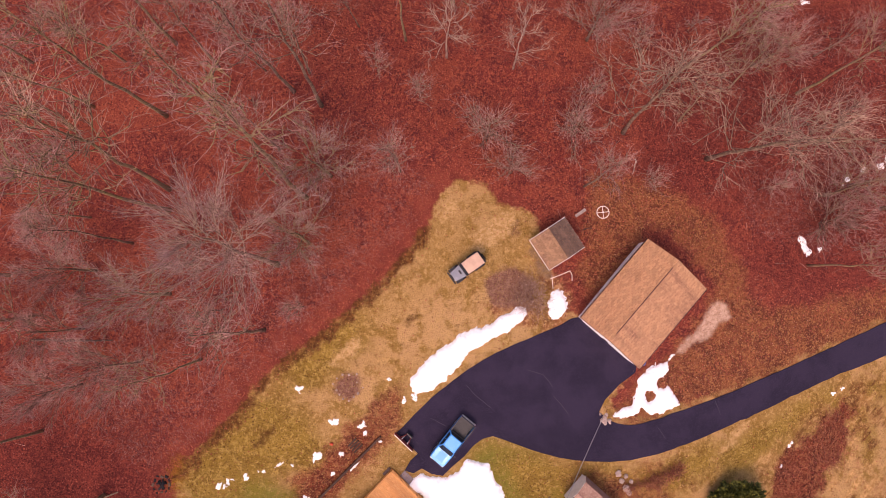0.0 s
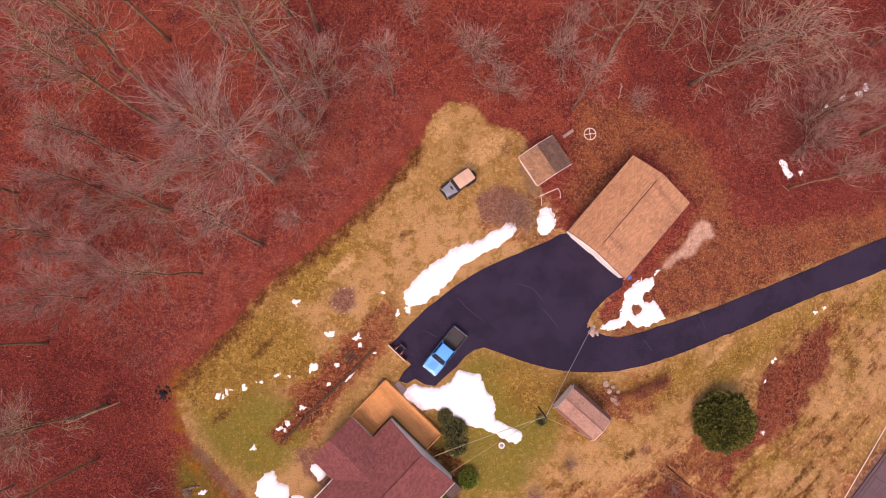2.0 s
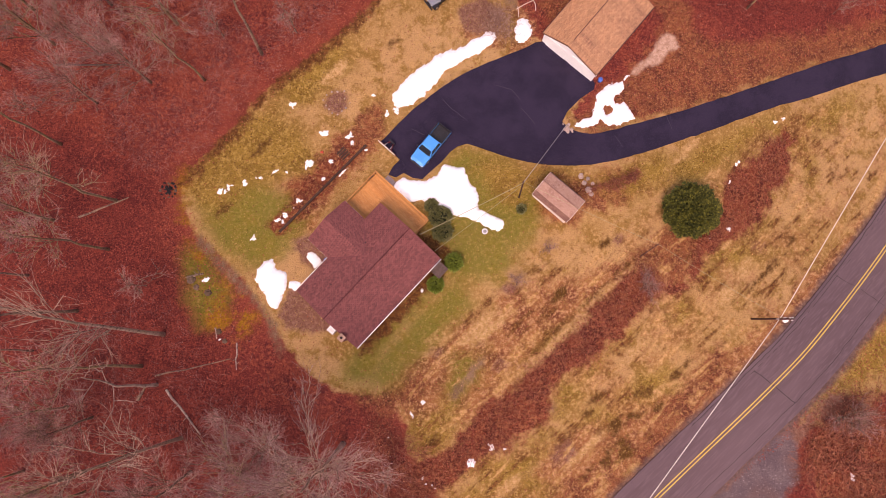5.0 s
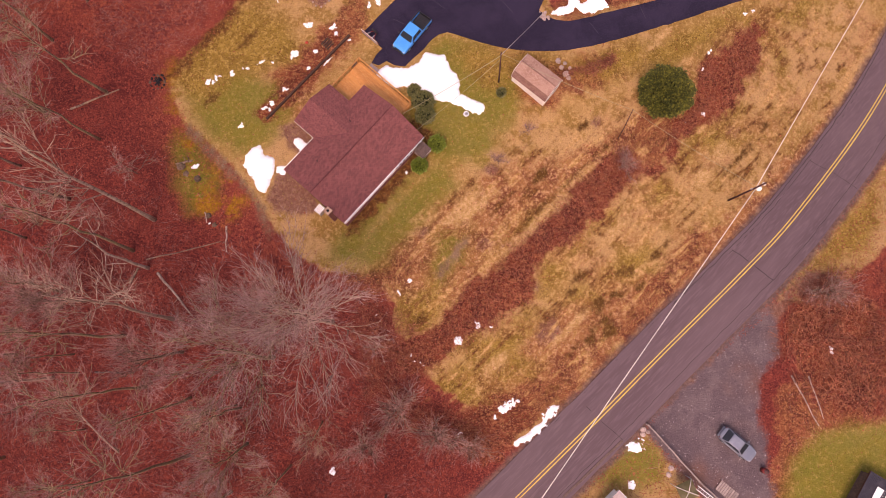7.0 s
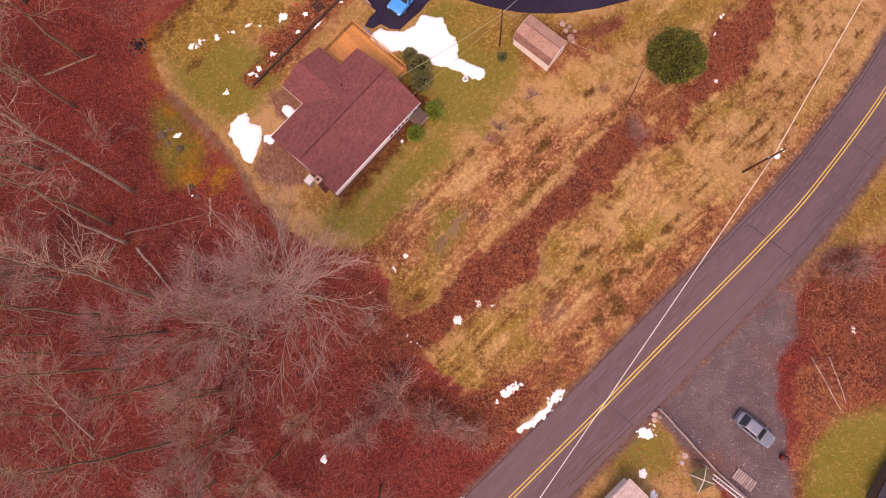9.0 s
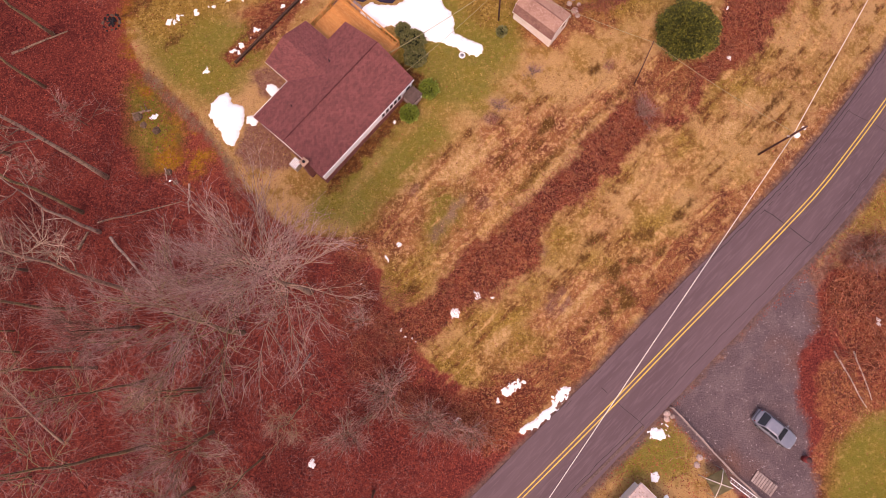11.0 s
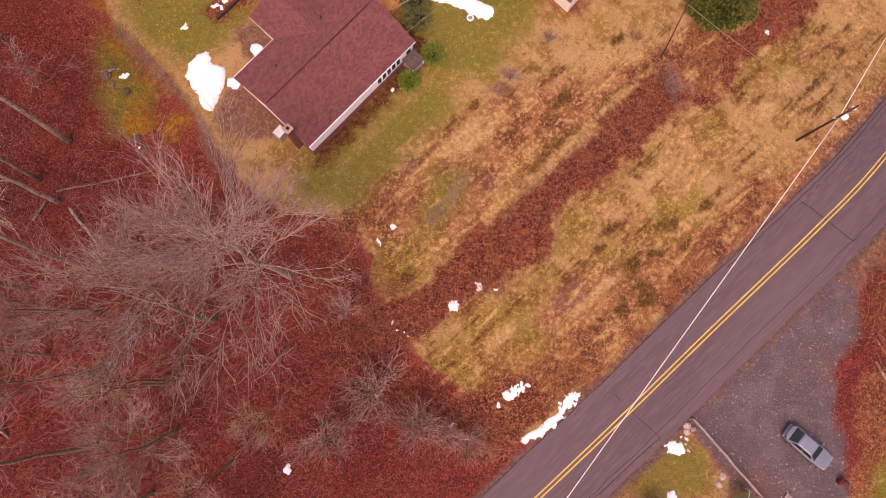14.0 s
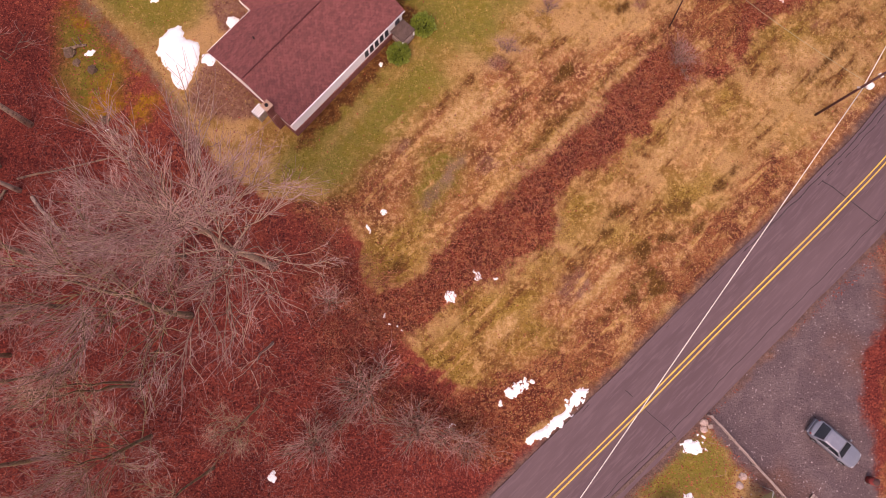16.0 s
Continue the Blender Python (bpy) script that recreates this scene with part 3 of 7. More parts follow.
HEM = [(x * 1.0 - (1.9 if x < 12 and y > -42 else 0.4), y + (1.5 if x < 12 and y > -42 else -0.2)) for x, y in LAWN]
WINES += [[(20.11, 11.08), (28.21, 8.16), (36.3, 7.2), (56.41, 9.28), (57.83, 25.9), (39.77, 29.83), (23.82, 23.82)]]
SEAMS = [[(-1.5, 5.89), (-5.98, 0.5), (-12.56, -5.19), (-16.15, -7.79), (-20.74, -13.03), (-25.34, -18.03), (-24.84, -18.43), (-20.34, -13.63), (-15.75, -8.48), (-12.16, -5.99), (-5.58, -0.3), (-1, 5.19)], [(-6.99, -35.51), (-2.59, -30.9), (2, -26.11), (2.9, -26.91), (-1.6, -31.8), (-6.29, -36.21)], [(1.7, -26.71), (-0.89, -24.22), (0, -23.21), (2.7, -25.71)]]
RUSTS += [[(22.1, -27.6), (24.4, -24.8), (26.4, -22.6), (28, -23.8), (29.6, -24), (28.9, -26.5), (28.5, -29.3), (26.1, -29.6), (24.6, -28)], [(13, -54.9), (14.3, -52.1), (16.5, -50.1), (19.6, -49.3), (21.7, -49.9), (19.4, -52.6), (16.3, -54.8)], [(6.1, -54.6), (8.6, -53), (11.5, -53.7), (13.3, -55), (12, -56.6), (9.5, -59.1), (7.1, -59.8), (5.4, -57.4)], [(22, -49.8), (25.9, -46.7), (29.5, -43.2), (32.5, -40.3), (33.6, -38.5), (32.4, -38.4), (28.7, -41.3), (24.8, -44.8), (22.1, -47.7)], [(37.7, -65.8), (38.6, -62.5), (39.2, -60.2), (39.2, -56.7), (40.5, -53.2), (42.2, -54.5), (43.6, -58.1), (41.5, -60.3), (40.3, -63.7), (39.6, -67.6), (37.2, -67.5)], [(41.9, -46.1), (45.8, -45), (51.5, -45.2), (49.6, -57.2), (45.4, -58.1), (42.3, -53.3)], [(19.1, -17.4), (21, -17), (22.9, -17.3), (23.1, -19.1), (20.8, -21), (18.3, -20.7), (17.8, -19.2)]]
OLIVES += [[(-2.1, -45.4), (-1.5, -43.4), (0.9, -42.3), (3.7, -43.6), (4, -43), (2.4, -45.8), (0.4, -47), (-1.6, -46.4)], [(0.2, -51.4), (3.4, -50.4), (6.9, -49.4), (11.7, -49.6), (13.4, -50.9), (9.8, -53), (7.3, -55.2), (3.8, -54.5), (1, -53.2)], [(41, -43.3), (44.7, -39.7), (48.5, -36.6), (54.2, -31.4), (52.7, -39), (49.2, -40.5), (45.1, -41.3), (42.2, -43.7)], [(13.9, -40.4), (16.4, -38.7), (20.2, -35.8), (21.4, -35.8), (17.6, -39.3), (15, -42.7), (13.1, -43.3)], [(26, -31.7), (29.2, -30.5), (30.1, -32.3), (27.8, -34.1)], [(32.2, -25.5), (38.7, -22.6), (37.8, -25.3), (33.4, -28), (30.3, -28.6)]]
TURFS += [[(2.4, -39.5), (2.8, -37.7), (4.5, -36.7), (5.4, -36.7), (4.5, -38.7), (3.5, -40.4)], [(2.8, -23.1), (6.9, -22.1), (9.7, -25.7), (7.8, -28.7), (3.7, -28), (2.1, -25.5)], [(-9.2, -38.6), (-6.9, -35.8), (-4.5, -33.6), (-1, -30.2), (1.4, -29.7), (-1.1, -32.5), (-4, -35.9), (-6.4, -39.3)], [(41.5, -60.3), (46.4, -59.3), (49.4, -59.2), (50.2, -67.6), (39.6, -67.2), (40.3, -63.7)], [(18.7, -63.3), (21.3, -60.6), (23.7, -60.1), (26.6, -61.4), (25.8, -63.6), (22.2, -64)]]
BROWNS += [[(-5.3, -40.5), (-1.8, -37.4), (2.3, -34.7), (4.7, -33), (8.9, -30.7), (9.7, -31.6), (6.4, -34.7), (2.8, -37.3), (-0.2, -40), (-3.1, -41.7)]]
WINES += [[(37.8, -53.1), (39.8, -50.8), (41.4, -50.3), (41.3, -53.9), (39.8, -56.7), (40, -60.8), (38.2, -60.4), (37.4, -57.2)]]
MAUVES += [[(38.8, -46.3), (42.2, -43.1), (43.7, -41.9), (42, -44.9), (40.2, -47.2)], [(42.5, -43.7), (44.1, -41.3), (47, -41.7), (49.2, -43.9), (47.5, -46.3), (43.8, -45.6)], [(-11.4, -31.5), (-14.3, -31.4), (-14.2, -29.7), (-12.5, -29.4), (-10.8, -30.7)], [(15.2, -45.1), (16, -47.5), (14.4, -48.6), (13.3, -46.5)]]
OLIVES += [[(5.4, -16.5), (9.4, -16.8), (15, -17.2), (19.1, -17.8), (25.2, -15.8), (31.6, -13.4), (39.9, -10.4), (45.6, -9), (50.7, -7), (50.6, -9.3), (44.1, -12.4), (38.4, -12.8), (33.6, -15.5), (30.9, -18.1), (25.7, -18.6), (22.1, -20.3), (17.9, -18.5), (13.3, -17.7), (9.3, -20.5), (6.5, -18.7)], [(8.7, -37.2), (12.4, -34.9), (17.3, -32), (18.5, -32.3), (14.8, -35.5), (10.5, -38.4), (7.5, -40.1)], [(21, -40.5), (26.1, -37.6), (27.3, -38.8), (22.9, -42.3), (18.5, -44.6), (17.2, -43.4)], [(3.8, -46.4), (8.6, -46.6), (13.5, -45), (14.7, -46.3), (10.4, -49.1), (6.2, -50.7)]]
TURFS += [[(1.4, -22.1), (4.8, -22.4), (7.6, -24.4), (7, -27.1), (4.2, -28.8), (1.9, -26.5)], [(6.5, -17.6), (11, -17.7), (10.4, -20.5), (7.6, -21)]]
RUSTS += [[(10.7, -20.1), (11.4, -17.4), (13.2, -16.8), (17.7, -18.9), (17.9, -20.1), (15.6, -23.2), (14, -23.4), (10.7, -21.2)]]
RUSTS += [[(26.2, -4.3), (35.5, -2.3), (46.4, -0.1), (57.2, 3), (58.7, 0.4), (43.2, -5.1), (33.2, -8.7), (26.5, -10.7)]]
TURFS += [[(1.6, -40.2), (2.3, -37.4), (4.6, -36), (6.8, -35.7), (6.1, -38), (4.1, -40.8), (2.6, -41.1)]]
MAUVES += [[(-15.1, -31.7), (-13.8, -29), (-12, -29.3), (-10.2, -31.6), (-9.1, -33.5), (-11.4, -34), (-14.3, -33.3)]]
RD = Vector((0.735, 0.678, 0))


def streak_patch(x, y, length, width):
    """A lens-shaped outline along the line of the bank."""
    n = Vector((-RD.y, RD.x, 0))
    return [tuple((Vector((x, y, 0)) + RD * length * a + n * width * b)[:2]) for a, b in ((-0.5, 0), (-0.2, 0.45), (0.25, 0.5), (0.5, 0.1), (0.3, -0.5), (-0.2, -0.4))]


DAMP = [streak_patch(*q) for q in ((38.31, -27.65, 3.6, 0.9), (35.94, -29.74, 2.6, 0.4), (20.37, -44.94, 1.6, 0.8), (20.92, -46.23, 2.2, 0.9), (19.36, -46.82, 1.5, 0.6), (41.22, -24.46, 1.6, 0.9), (17.42, -41.63, 1.4, 0.5), (23.1, -43.27, 1.3, 0.5),
                                    (13.58, -34.3, 9, 0.35), (20.62, -28.17, 6, 0.35), (14.12, -30.38, 2.4, 1.2), (0.5, -45.4, 2.6, 0.8), (19.17, -24.93, 1.6, 1.0), (-16.95, -14.5, 3, 0.7), (-20.95, -21.01, 2.5, 0.8), (-2.99, -3.21, 1.6, 0.8), (2.6, -5.21, 1.5, 1.0), (-7.97, -1.6, 5, 0.35), (-13.46, -6.59, 6, 0.3), (-21.44, -14.25, 6, 0.4))]
DAMP += [streak_patch(*q) for q in ((20.19, -44.25, 2.4, 1.26), (21.27, -47.42, 2.6, 1.44), (19.14, -48.2, 1.8, 1.08), (18.31, -41.24, 1.8, 0.9), (17.31, -42.93, 1.3, 0.9), (25.03, -42.5, 1.8, 0.9), (23.93, -40.79, 1.6, 0.9), (27.04, -39.14, 1.8, 0.9), (28.32, -37.86, 1.5, 0.72), (22.04, -43.37, 1.4, 0.9), (22.78, -40.88, 1.6, 0.72), (15.69, -32.49, 11, 0.3), (6.73, 5.63, 1.0, 0.9))]
STRAW = [streak_patch(*q) for q in ((5.61, -33.53, 6.5, 1.2), (12.27, -36.52, 8, 0.5), (18.89, -30.3, 7, 0.5), (22.39, -36.46, 5, 0.8), (32.74, -30.65, 3, 1.6), (35.41, -27.65, 2.5, 1.4), (16.85, -46.82, 7, 0.9), (8.47, -50.5, 4, 1.2), (4.81, 5.21, 6, 2.2), (0.5, 7.2, 2.5, 1.4), (-9.27, -6.4, 4, 1.2), (28.09, -15.42, 6, 0.7))]
STRAW += [[(4.6, -35), (7.3, -32.7), (9.4, -31.5), (9.5, -31.9), (7.6, -33.9), (5.2, -35.7)], [(10.4, -37.7), (14.1, -34.5), (17.2, -32.2), (17.5, -32.7), (14.4, -35.3), (10.7, -38.3)]]
SPILL = [(22.4, -6.6), (23.4, -5.6), (25, -4.3), (26, -2.5), (27, -1.5), (28.1, -2), (28.5, -3.2), (27.2, -3.7), (26.2, -5.2), (24.6, -5.5), (23.3, -6.6)]
LOT = [(24.6, -57.4), (27.7, -55.3), (31.6, -51.8), (36.2, -47.6), (39, -45.3), (40.3, -46.6), (40, -50.2), (38, -52.8), (37.3, -56.6), (38, -60.1), (37.4, -62.4), (38.2, -65.3), (37.5, -68.1), (34.2, -67.9), (29.8, -64.9), (27.1, -61.4)]
SOILS = [[(-23.35, -23.52), (-19.56, -27.59), (-15.37, -32.8), (-14.48, -36.52), (-15.18, -36.02), (-16.37, -32.4), (-19.96, -28.39), (-23.55, -24.42)], [(3, -41.12), (6.33, -36.8), (5.63, -36.8), (2.4, -40.72)], [(9.25, 3.54), (10.65, 0.65), (9.94, 0.44), (8.04, 4.04)]]

CENTRE = spline([(-11.72, -83.81), (0.05, -73.48), (9.36, -65.53), (19.47, -56.74), (27.05, -49.96), (36.85, -41.35), (44.16, -34.64), (54.89, -23.17), (63.84, -11.09), (74.32, 5.13), (98.95, 43.36)], 1.2)


def verge(lo, hi):
    """A strip of ground beside the road, between two offsets from its centre."""
    left, right = [], []
    for i in range(1, len(CENTRE) - 1, 6):
        d = (CENTRE[i + 1] - CENTRE[i - 1]).normalized()
        r = Vector((d.y, -d.x, 0))
        left.append(tuple((CENTRE[i] + r * lo)[:2]))
        right.append(tuple((CENTRE[i] + r * hi)[:2]))
    return left + right[::-1]


SHOULDERS = [verge(-3.7, -2.6), verge(3.2, 4.6)]


def build_ground():
    inner_x, inner_y = np.arange(-70, 82.1, 0.6), np.arange(-92, 62.1, 0.6)
    far = np.array([4, 10, 20, 40, 80, 160, 320, 640, 1300, 2400.0])
    xs = np.concatenate([-70 - far[::-1], inner_x, 82 + far])
    ys = np.concatenate([-92 - far[::-1], inner_y, 62 + far])
    gx, gy = np.meshgrid(xs, ys)
    gzz = ground_z(gx, gy)
    flat = np.column_stack([gx.ravel(), gy.ravel(), gzz.ravel()])
    bumps = np.array([0.10 * fbm(x, y, 0.35, 2) + 0.03 * fbm(x, y, 1.3, 5) if -70 <= x <= 82 and -92 <= y <= 62 else 0 for x, y, _ in flat])
    hard = np.maximum(signed(flat[:, 0], flat[:, 1], LAWN), -4)
    flat[:, 2] += bumps * np.where(hard > 0, 0.25, 0.9)
    w, h = len(xs), len(ys)
    idx = np.arange(w * h).reshape(h, w)
    faces = np.stack([idx[:-1, :-1], idx[:-1, 1:], idx[1:, 1:], idx[1:, :-1]], -1).reshape(-1, 4)
    me = mesh_of("ground", flat.tolist(), faces.tolist(), GROUND, True)
    px, py = flat[:, 0], flat[:, 1]
    every = {"lawn": [LAWN, LAWN_EAST, VERGE_EAST, FRONT_EAST], "scrub": [SCRUB, [(42.1, -46.7), (45.7, -45.3), (51.5, -45.2), (52.5, -51.4), (49.7, -56.6), (45.5, -57), (42.9, -53.3)], [(4.6, -56.5), (6.7, -54.6), (9.7, -53.7), (12.3, -55.2), (9.8, -59.1), (6.8, -61), (4.5, -59.4)], [(-16.2, -22.6), (-14.6, -23.6), (-9.4, -18.2), (-6.4, -15.2), (-6.6, -13.2), (-9.4, -14.8), (-12, -17.4), (-13.4, -19.6)]], "brown": BROWNS, "turf": TURFS, "soil": SOILS, "bank": [BANK], "sand": [SPILL], "damp": DAMP, "shoulder": SHOULDERS, "rust": RUSTS, "olive": OLIVES, "moss": MOSSES, "wine": WINES, "mauve": MAUVES, "hem": [HEM], "seam": SEAMS, "straw": STRAW, "gravel": [LOT]}
    for name, polys in every.items():
        d = np.max([signed(px, py, [(v.x, v.y) for v in spline(q, 1.5, True)]) for q in polys], 0).clip(-6, 6)
        me.attributes.new(name, "FLOAT", "POINT").data.foreach_set("value", d.astype(np.float32))
    return tagged(new("ground", me), "hillside of red-brown leaf litter and dry tan lawn", "ground", kind="structure")


build_ground()


def laid(name, outline, material, lift, label, category, step=1.4, thick=0.12, ragged=0.06, kind="structure", seed=1.0):
    """A sheet with a real edge that follows the ground inside an outline."""
    pts = spline(outline, 0.7, True)
    for i, p in enumerate(pts):
        p.x += ragged * fbm(p.x, p.y, 1.1, seed)
        p.y += ragged * fbm(p.x, p.y, 1.1, seed + 4)
    bm = bmesh.new()
    f = bm.faces.new([bm.verts.new((p.x, p.y, 0)) for p in pts])
    bmesh.ops.triangulate(bm, faces=[f])
    for axis in (0, 1):
        lo, hi = min(v.co[axis] for v in bm.verts), max(v.co[axis] for v in bm.verts)
        for k in range(1, int((hi - lo) / step) + 1):
            co, no = [0, 0, 0], [0, 0, 0]
            co[axis], no[axis] = lo + k * step, 1
            bmesh.ops.bisect_plane(bm, geom=bm.verts[:] + bm.edges[:] + bm.faces[:], plane_co=co, plane_no=no, dist=1e-4)
    edge = [e for e in bm.edges if e.is_boundary]
    down = bmesh.ops.extrude_edge_only(bm, edges=edge)["geom"]
    low = {v for v in down if isinstance(v, bmesh.types.BMVert)}
    for v in bm.verts:
        v.co.z = gz(v.co.x, v.co.y) + lift - (thick if v in low else 0)
    me = bm_mesh(name, bm, material)
    return tagged(new(name, me), label, category, kind=kind)


DRIVE = [(-4.5, -14.1), (-3.7, -13.3), (-1.7, -11.2), (1.5, -8.6), (4.3, -6.8), (8.1, -5.1), (11.3, -3.8), (13.2, -3), (15.9, -5.3), (18.7, -7.7), (17, -9.4), (15.5, -10.9), (14.9, -12), (15.7, -12.8), (17.7, -13.3), (19.8, -13), (22.8, -12.1), (27.8, -10.6), (33.7, -8.5), (40, -6.2), (45.7, -4), (50.8, -2.3), (67.9, 3.4), (67.8, -0), (50.7, -5.7), (45.7, -7.5), (38.5, -9.8), (32.3, -12.2), (26.4, -14.3), (22.1, -15.7), (17.9, -16.6), (14.5, -16.7), (11.1, -16.3), (8.2, -15.5), (6, -14.7), (4.7, -14.3), (3.8, -14.5), (2.9, -15.2), (2, -16.2), (0.9, -17.2), (0, -18), (-1.1, -17.9), (-2, -17.3), (-2.8, -17.8), (-3.6, -17.4), (-3.1, -16.6), (-2.4, -15.9), (-3.1, -15.2)]
drive = laid("driveway", DRIVE, ASPHALT, 0.07, "freshly sealed blue-black asphalt driveway and turning area", "driveway", ragged=0.1)


def ribbon(name, line, offs, material, lift, label="", category="", thick=0.1, parent=None, wander=0.0, kind="structure"):
    """A strip along a line between two offsets to its right, with edges of its own."""
    verts, faces = [], []
    n = len(line)
    for i, p in enumerate(line):
        d = (line[min(i + 1, n - 1)] - line[max(i - 1, 0)]).normalized()
        r = Vector((d.y, -d.x, 0))
        k = 5
        row = [offs[0] + (offs[1] - offs[0]) * j / (k - 1) for j in range(k)]
        mid = p + r * (offs[0] + offs[1]) / 2
        wob = wander * fbm(p.x, p.y, 0.35, offs[0])
        for j, o in enumerate([row[0]] + row + [row[-1]]):
            q = p + r * (o + (wob if j in (0, 1) else -wob if j in (5, 6) else 0))
            verts.append((q.x, q.y, gz(q.x, q.y) + lift - (thick if j in (0, 6) else 0)))
    for i in range(n - 1):
        for j in range(6):
            a = i * 7 + j
            faces.append((a, a + 1, a + 8, a + 7))
    me = mesh_of(name, verts, faces, material)
    ob = new(name, me)
    ob.parent = parent
    return tagged(ob, label, category, kind=kind) if label else ob


road = ribbon("road", CENTRE, (-3.3, 3.9), ROADTOP, 0.10, "worn grey-mauve two-lane asphalt road", "road", wander=0.1)
for off in (-0.24, 0.1):
    ribbon("centre_line", CENTRE, (off, off + 0.12), YELLOW, 0.125, "solid yellow centre line painted on the road", "road marking", 0.003)

# ---- snow ----
def snow_patch(outline, height=0.16, cell=0.11, ragged=0.3, seed=1, label="melting patch of old white snow on the grass", holes=()):
    """A thin lump of snow with a ragged, rounded edge, lying on the ground inside an outline."""
    smooth = [(v.x, v.y) for v in spline(outline, 0.5, True)]
    xs = np.arange(min(p[0] for p in smooth) - 0.6, max(p[0] for p in smooth) + 0.6, cell)
    ys = np.arange(min(p[1] for p in smooth) - 0.6, max(p[1] for p in smooth) + 0.6, cell)
    gx, gy = np.meshgrid(xs, ys)
    d = signed(gx, gy, smooth)
    rag = np.array([[fbm(x, y, 1.1, seed) * ragged + fbm(x, y, 3.5, seed + 3) * ragged * 0.5 for x in xs] for y in ys])
    d = d + rag
    d = d - 0.05
    for hx, hy, hr in holes:
        d = np.minimum(d, np.hypot(gx - hx, gy - hy) - hr + rag)
    top = np.where(d > 0, 0.05 + height * (1 - np.exp(-np.maximum(d, 0) / 0.35)) + 0.05 * rag, -0.03)
    keep = d > -cell
    slope_y, slope_x = np.gradient(d, cell)
    steep = np.maximum(slope_x ** 2 + slope_y ** 2, 0.3)
    pull = np.where((d < 0) & (d > -1.6 * cell), -d / steep, 0).clip(0, cell)
    gx, gy = gx + slope_x * pull, gy + slope_y * pull
    use = keep[:-1, :-1] | keep[1:, :-1] | keep[:-1, 1:] | keep[1:, 1:]
    idx = np.arange(gx.size).reshape(gx.shape)
    faces = np.stack([idx[:-1, :-1], idx[:-1, 1:], idx[1:, 1:], idx[1:, :-1]], -1)[use]
    z = ground_z(gx, gy)
    root = {}

    def find(k):
        while root.setdefault(k, k) != k:
            root[k] = root[root[k]]
            k = root[k]
        return k

    for q in faces:
        for k in q[1:]:
            root[find(k)] = find(q[0])
    pieces = {}
    for q in faces:
        pieces.setdefault(find(q[0]), []).append(q)
    places = np.column_stack([gx.ravel(), gy.ravel(), (z + top).ravel()])
    for q in sorted(pieces.values(), key=len):
        if len(q) < 9 or top.ravel()[np.unique(q)].max() < 0.04:
            continue
        used, inv = np.unique(np.array(q), return_inverse=True)
        me = mesh_of("snow_patch", places[used].tolist(), inv.reshape(-1, 4).tolist(), SNOW, True)
        tagged(new("snow_patch", me), label if len(q) > 60 else "small scrap of old white snow on the ground", "snow", "snow patches")


snow_patch([(-3, -10.1), (-3.1, -8.8), (-1.6, -7.1), (-0.2, -5.9), (2.1, -4.4), (4.4, -3.6), (6.1, -2.6), (7.3, -2), (8.1, -2.1), (7.9, -3.2), (6.4, -4.3), (4.4, -5.4), (2.8, -6.3), (1.8, -7.3), (0.9, -8.5), (-0.2, -9.4), (-1.7, -10.2)], 0.35, ragged=0.22, seed=2, label="long bank of ploughed white snow beside the driveway")
snow_patch([(10.5, -0.4), (11.5, -0.6), (11.9, -1.9), (11.5, -3), (10.4, -3.2), (10, -1.9)], 0.25, ragged=0.25, seed=3, label="round patch of old snow near the shed")
snow_patch([(21.9, -7.1), (21.8, -8.2), (20.9, -9.1), (20.7, -9.9), (21.7, -9.6), (22.3, -10.4), (22.9, -11.5), (21.6, -12.1), (19.8, -12.5), (19.1, -11.8), (18.3, -12.5), (16.2, -12.5), (16.9, -11.7), (18.1, -11.4), (18.4, -10), (19.1, -8.5), (20.3, -7.8)], 0.25, ragged=0.25, seed=4, holes=((20, -10.6, 0.5),), label="holed patch of old snow on the driveway island")
snow_patch([(21.7, -7.2), (22.3, -6.6), (23.2, -6.2), (23.4, -6.4), (22.4, -6.9), (21.9, -7.6)], 0.1, ragged=0.2, seed=5)
snow_patch([(-3.3, -19), (-2.4, -17.9), (-0.3, -18.1), (1.4, -17.5), (2, -16.6), (3.1, -16.5), (4.4, -17), (4.9, -18.2), (5.8, -19.6), (6.1, -21.3), (7.9, -22.1), (8.6, -23), (7.9, -23.6), (6.7, -23.3), (5.6, -22.5), (3.7, -22), (2, -21.7), (0.3, -20.5), (-1.7, -20.2)], 0.3, ragged=0.25, seed=6, label="large melting snow patch beside the deck")
snow_patch([(-17.4, -27.5), (-16.6, -26.3), (-15.6, -26.3), (-15.2, -27.2), (-14.3, -27.5), (-14.1, -28.9), (-14.7, -30.4), (-15.2, -31.5), (-15.9, -31.3), (-16.8, -29.5), (-17.6, -28.4)], 0.3, ragged=0.2, seed=7, label="large melting snow patch behind the house")
snow_patch([(-12.1, -25.5), (-11.1, -25.7), (-10.5, -26.6), (-11.4, -27.2), (-12.1, -26.5)], 0.2, ragged=0.2, seed=8, label="snow in the corner of the house wall")
snow_patch([(-14.2, -28.5), (-12.9, -28.6), (-13.1, -29.6), (-14, -29.2)], 0.2, ragged=0.2, seed=9)
snow_patch([(9.8, -59.5), (10.9, -58.4), (12.1, -57.5), (13.4, -56.5), (14, -55.5), (15.1, -54.8), (15.7, -55), (14.8, -56), (13.9, -57.1), (12.6, -58.1), (11.3, -58.9)], 0.2, ragged=0.45, seed=10, label="ragged strip of ploughed snow along the road edge")
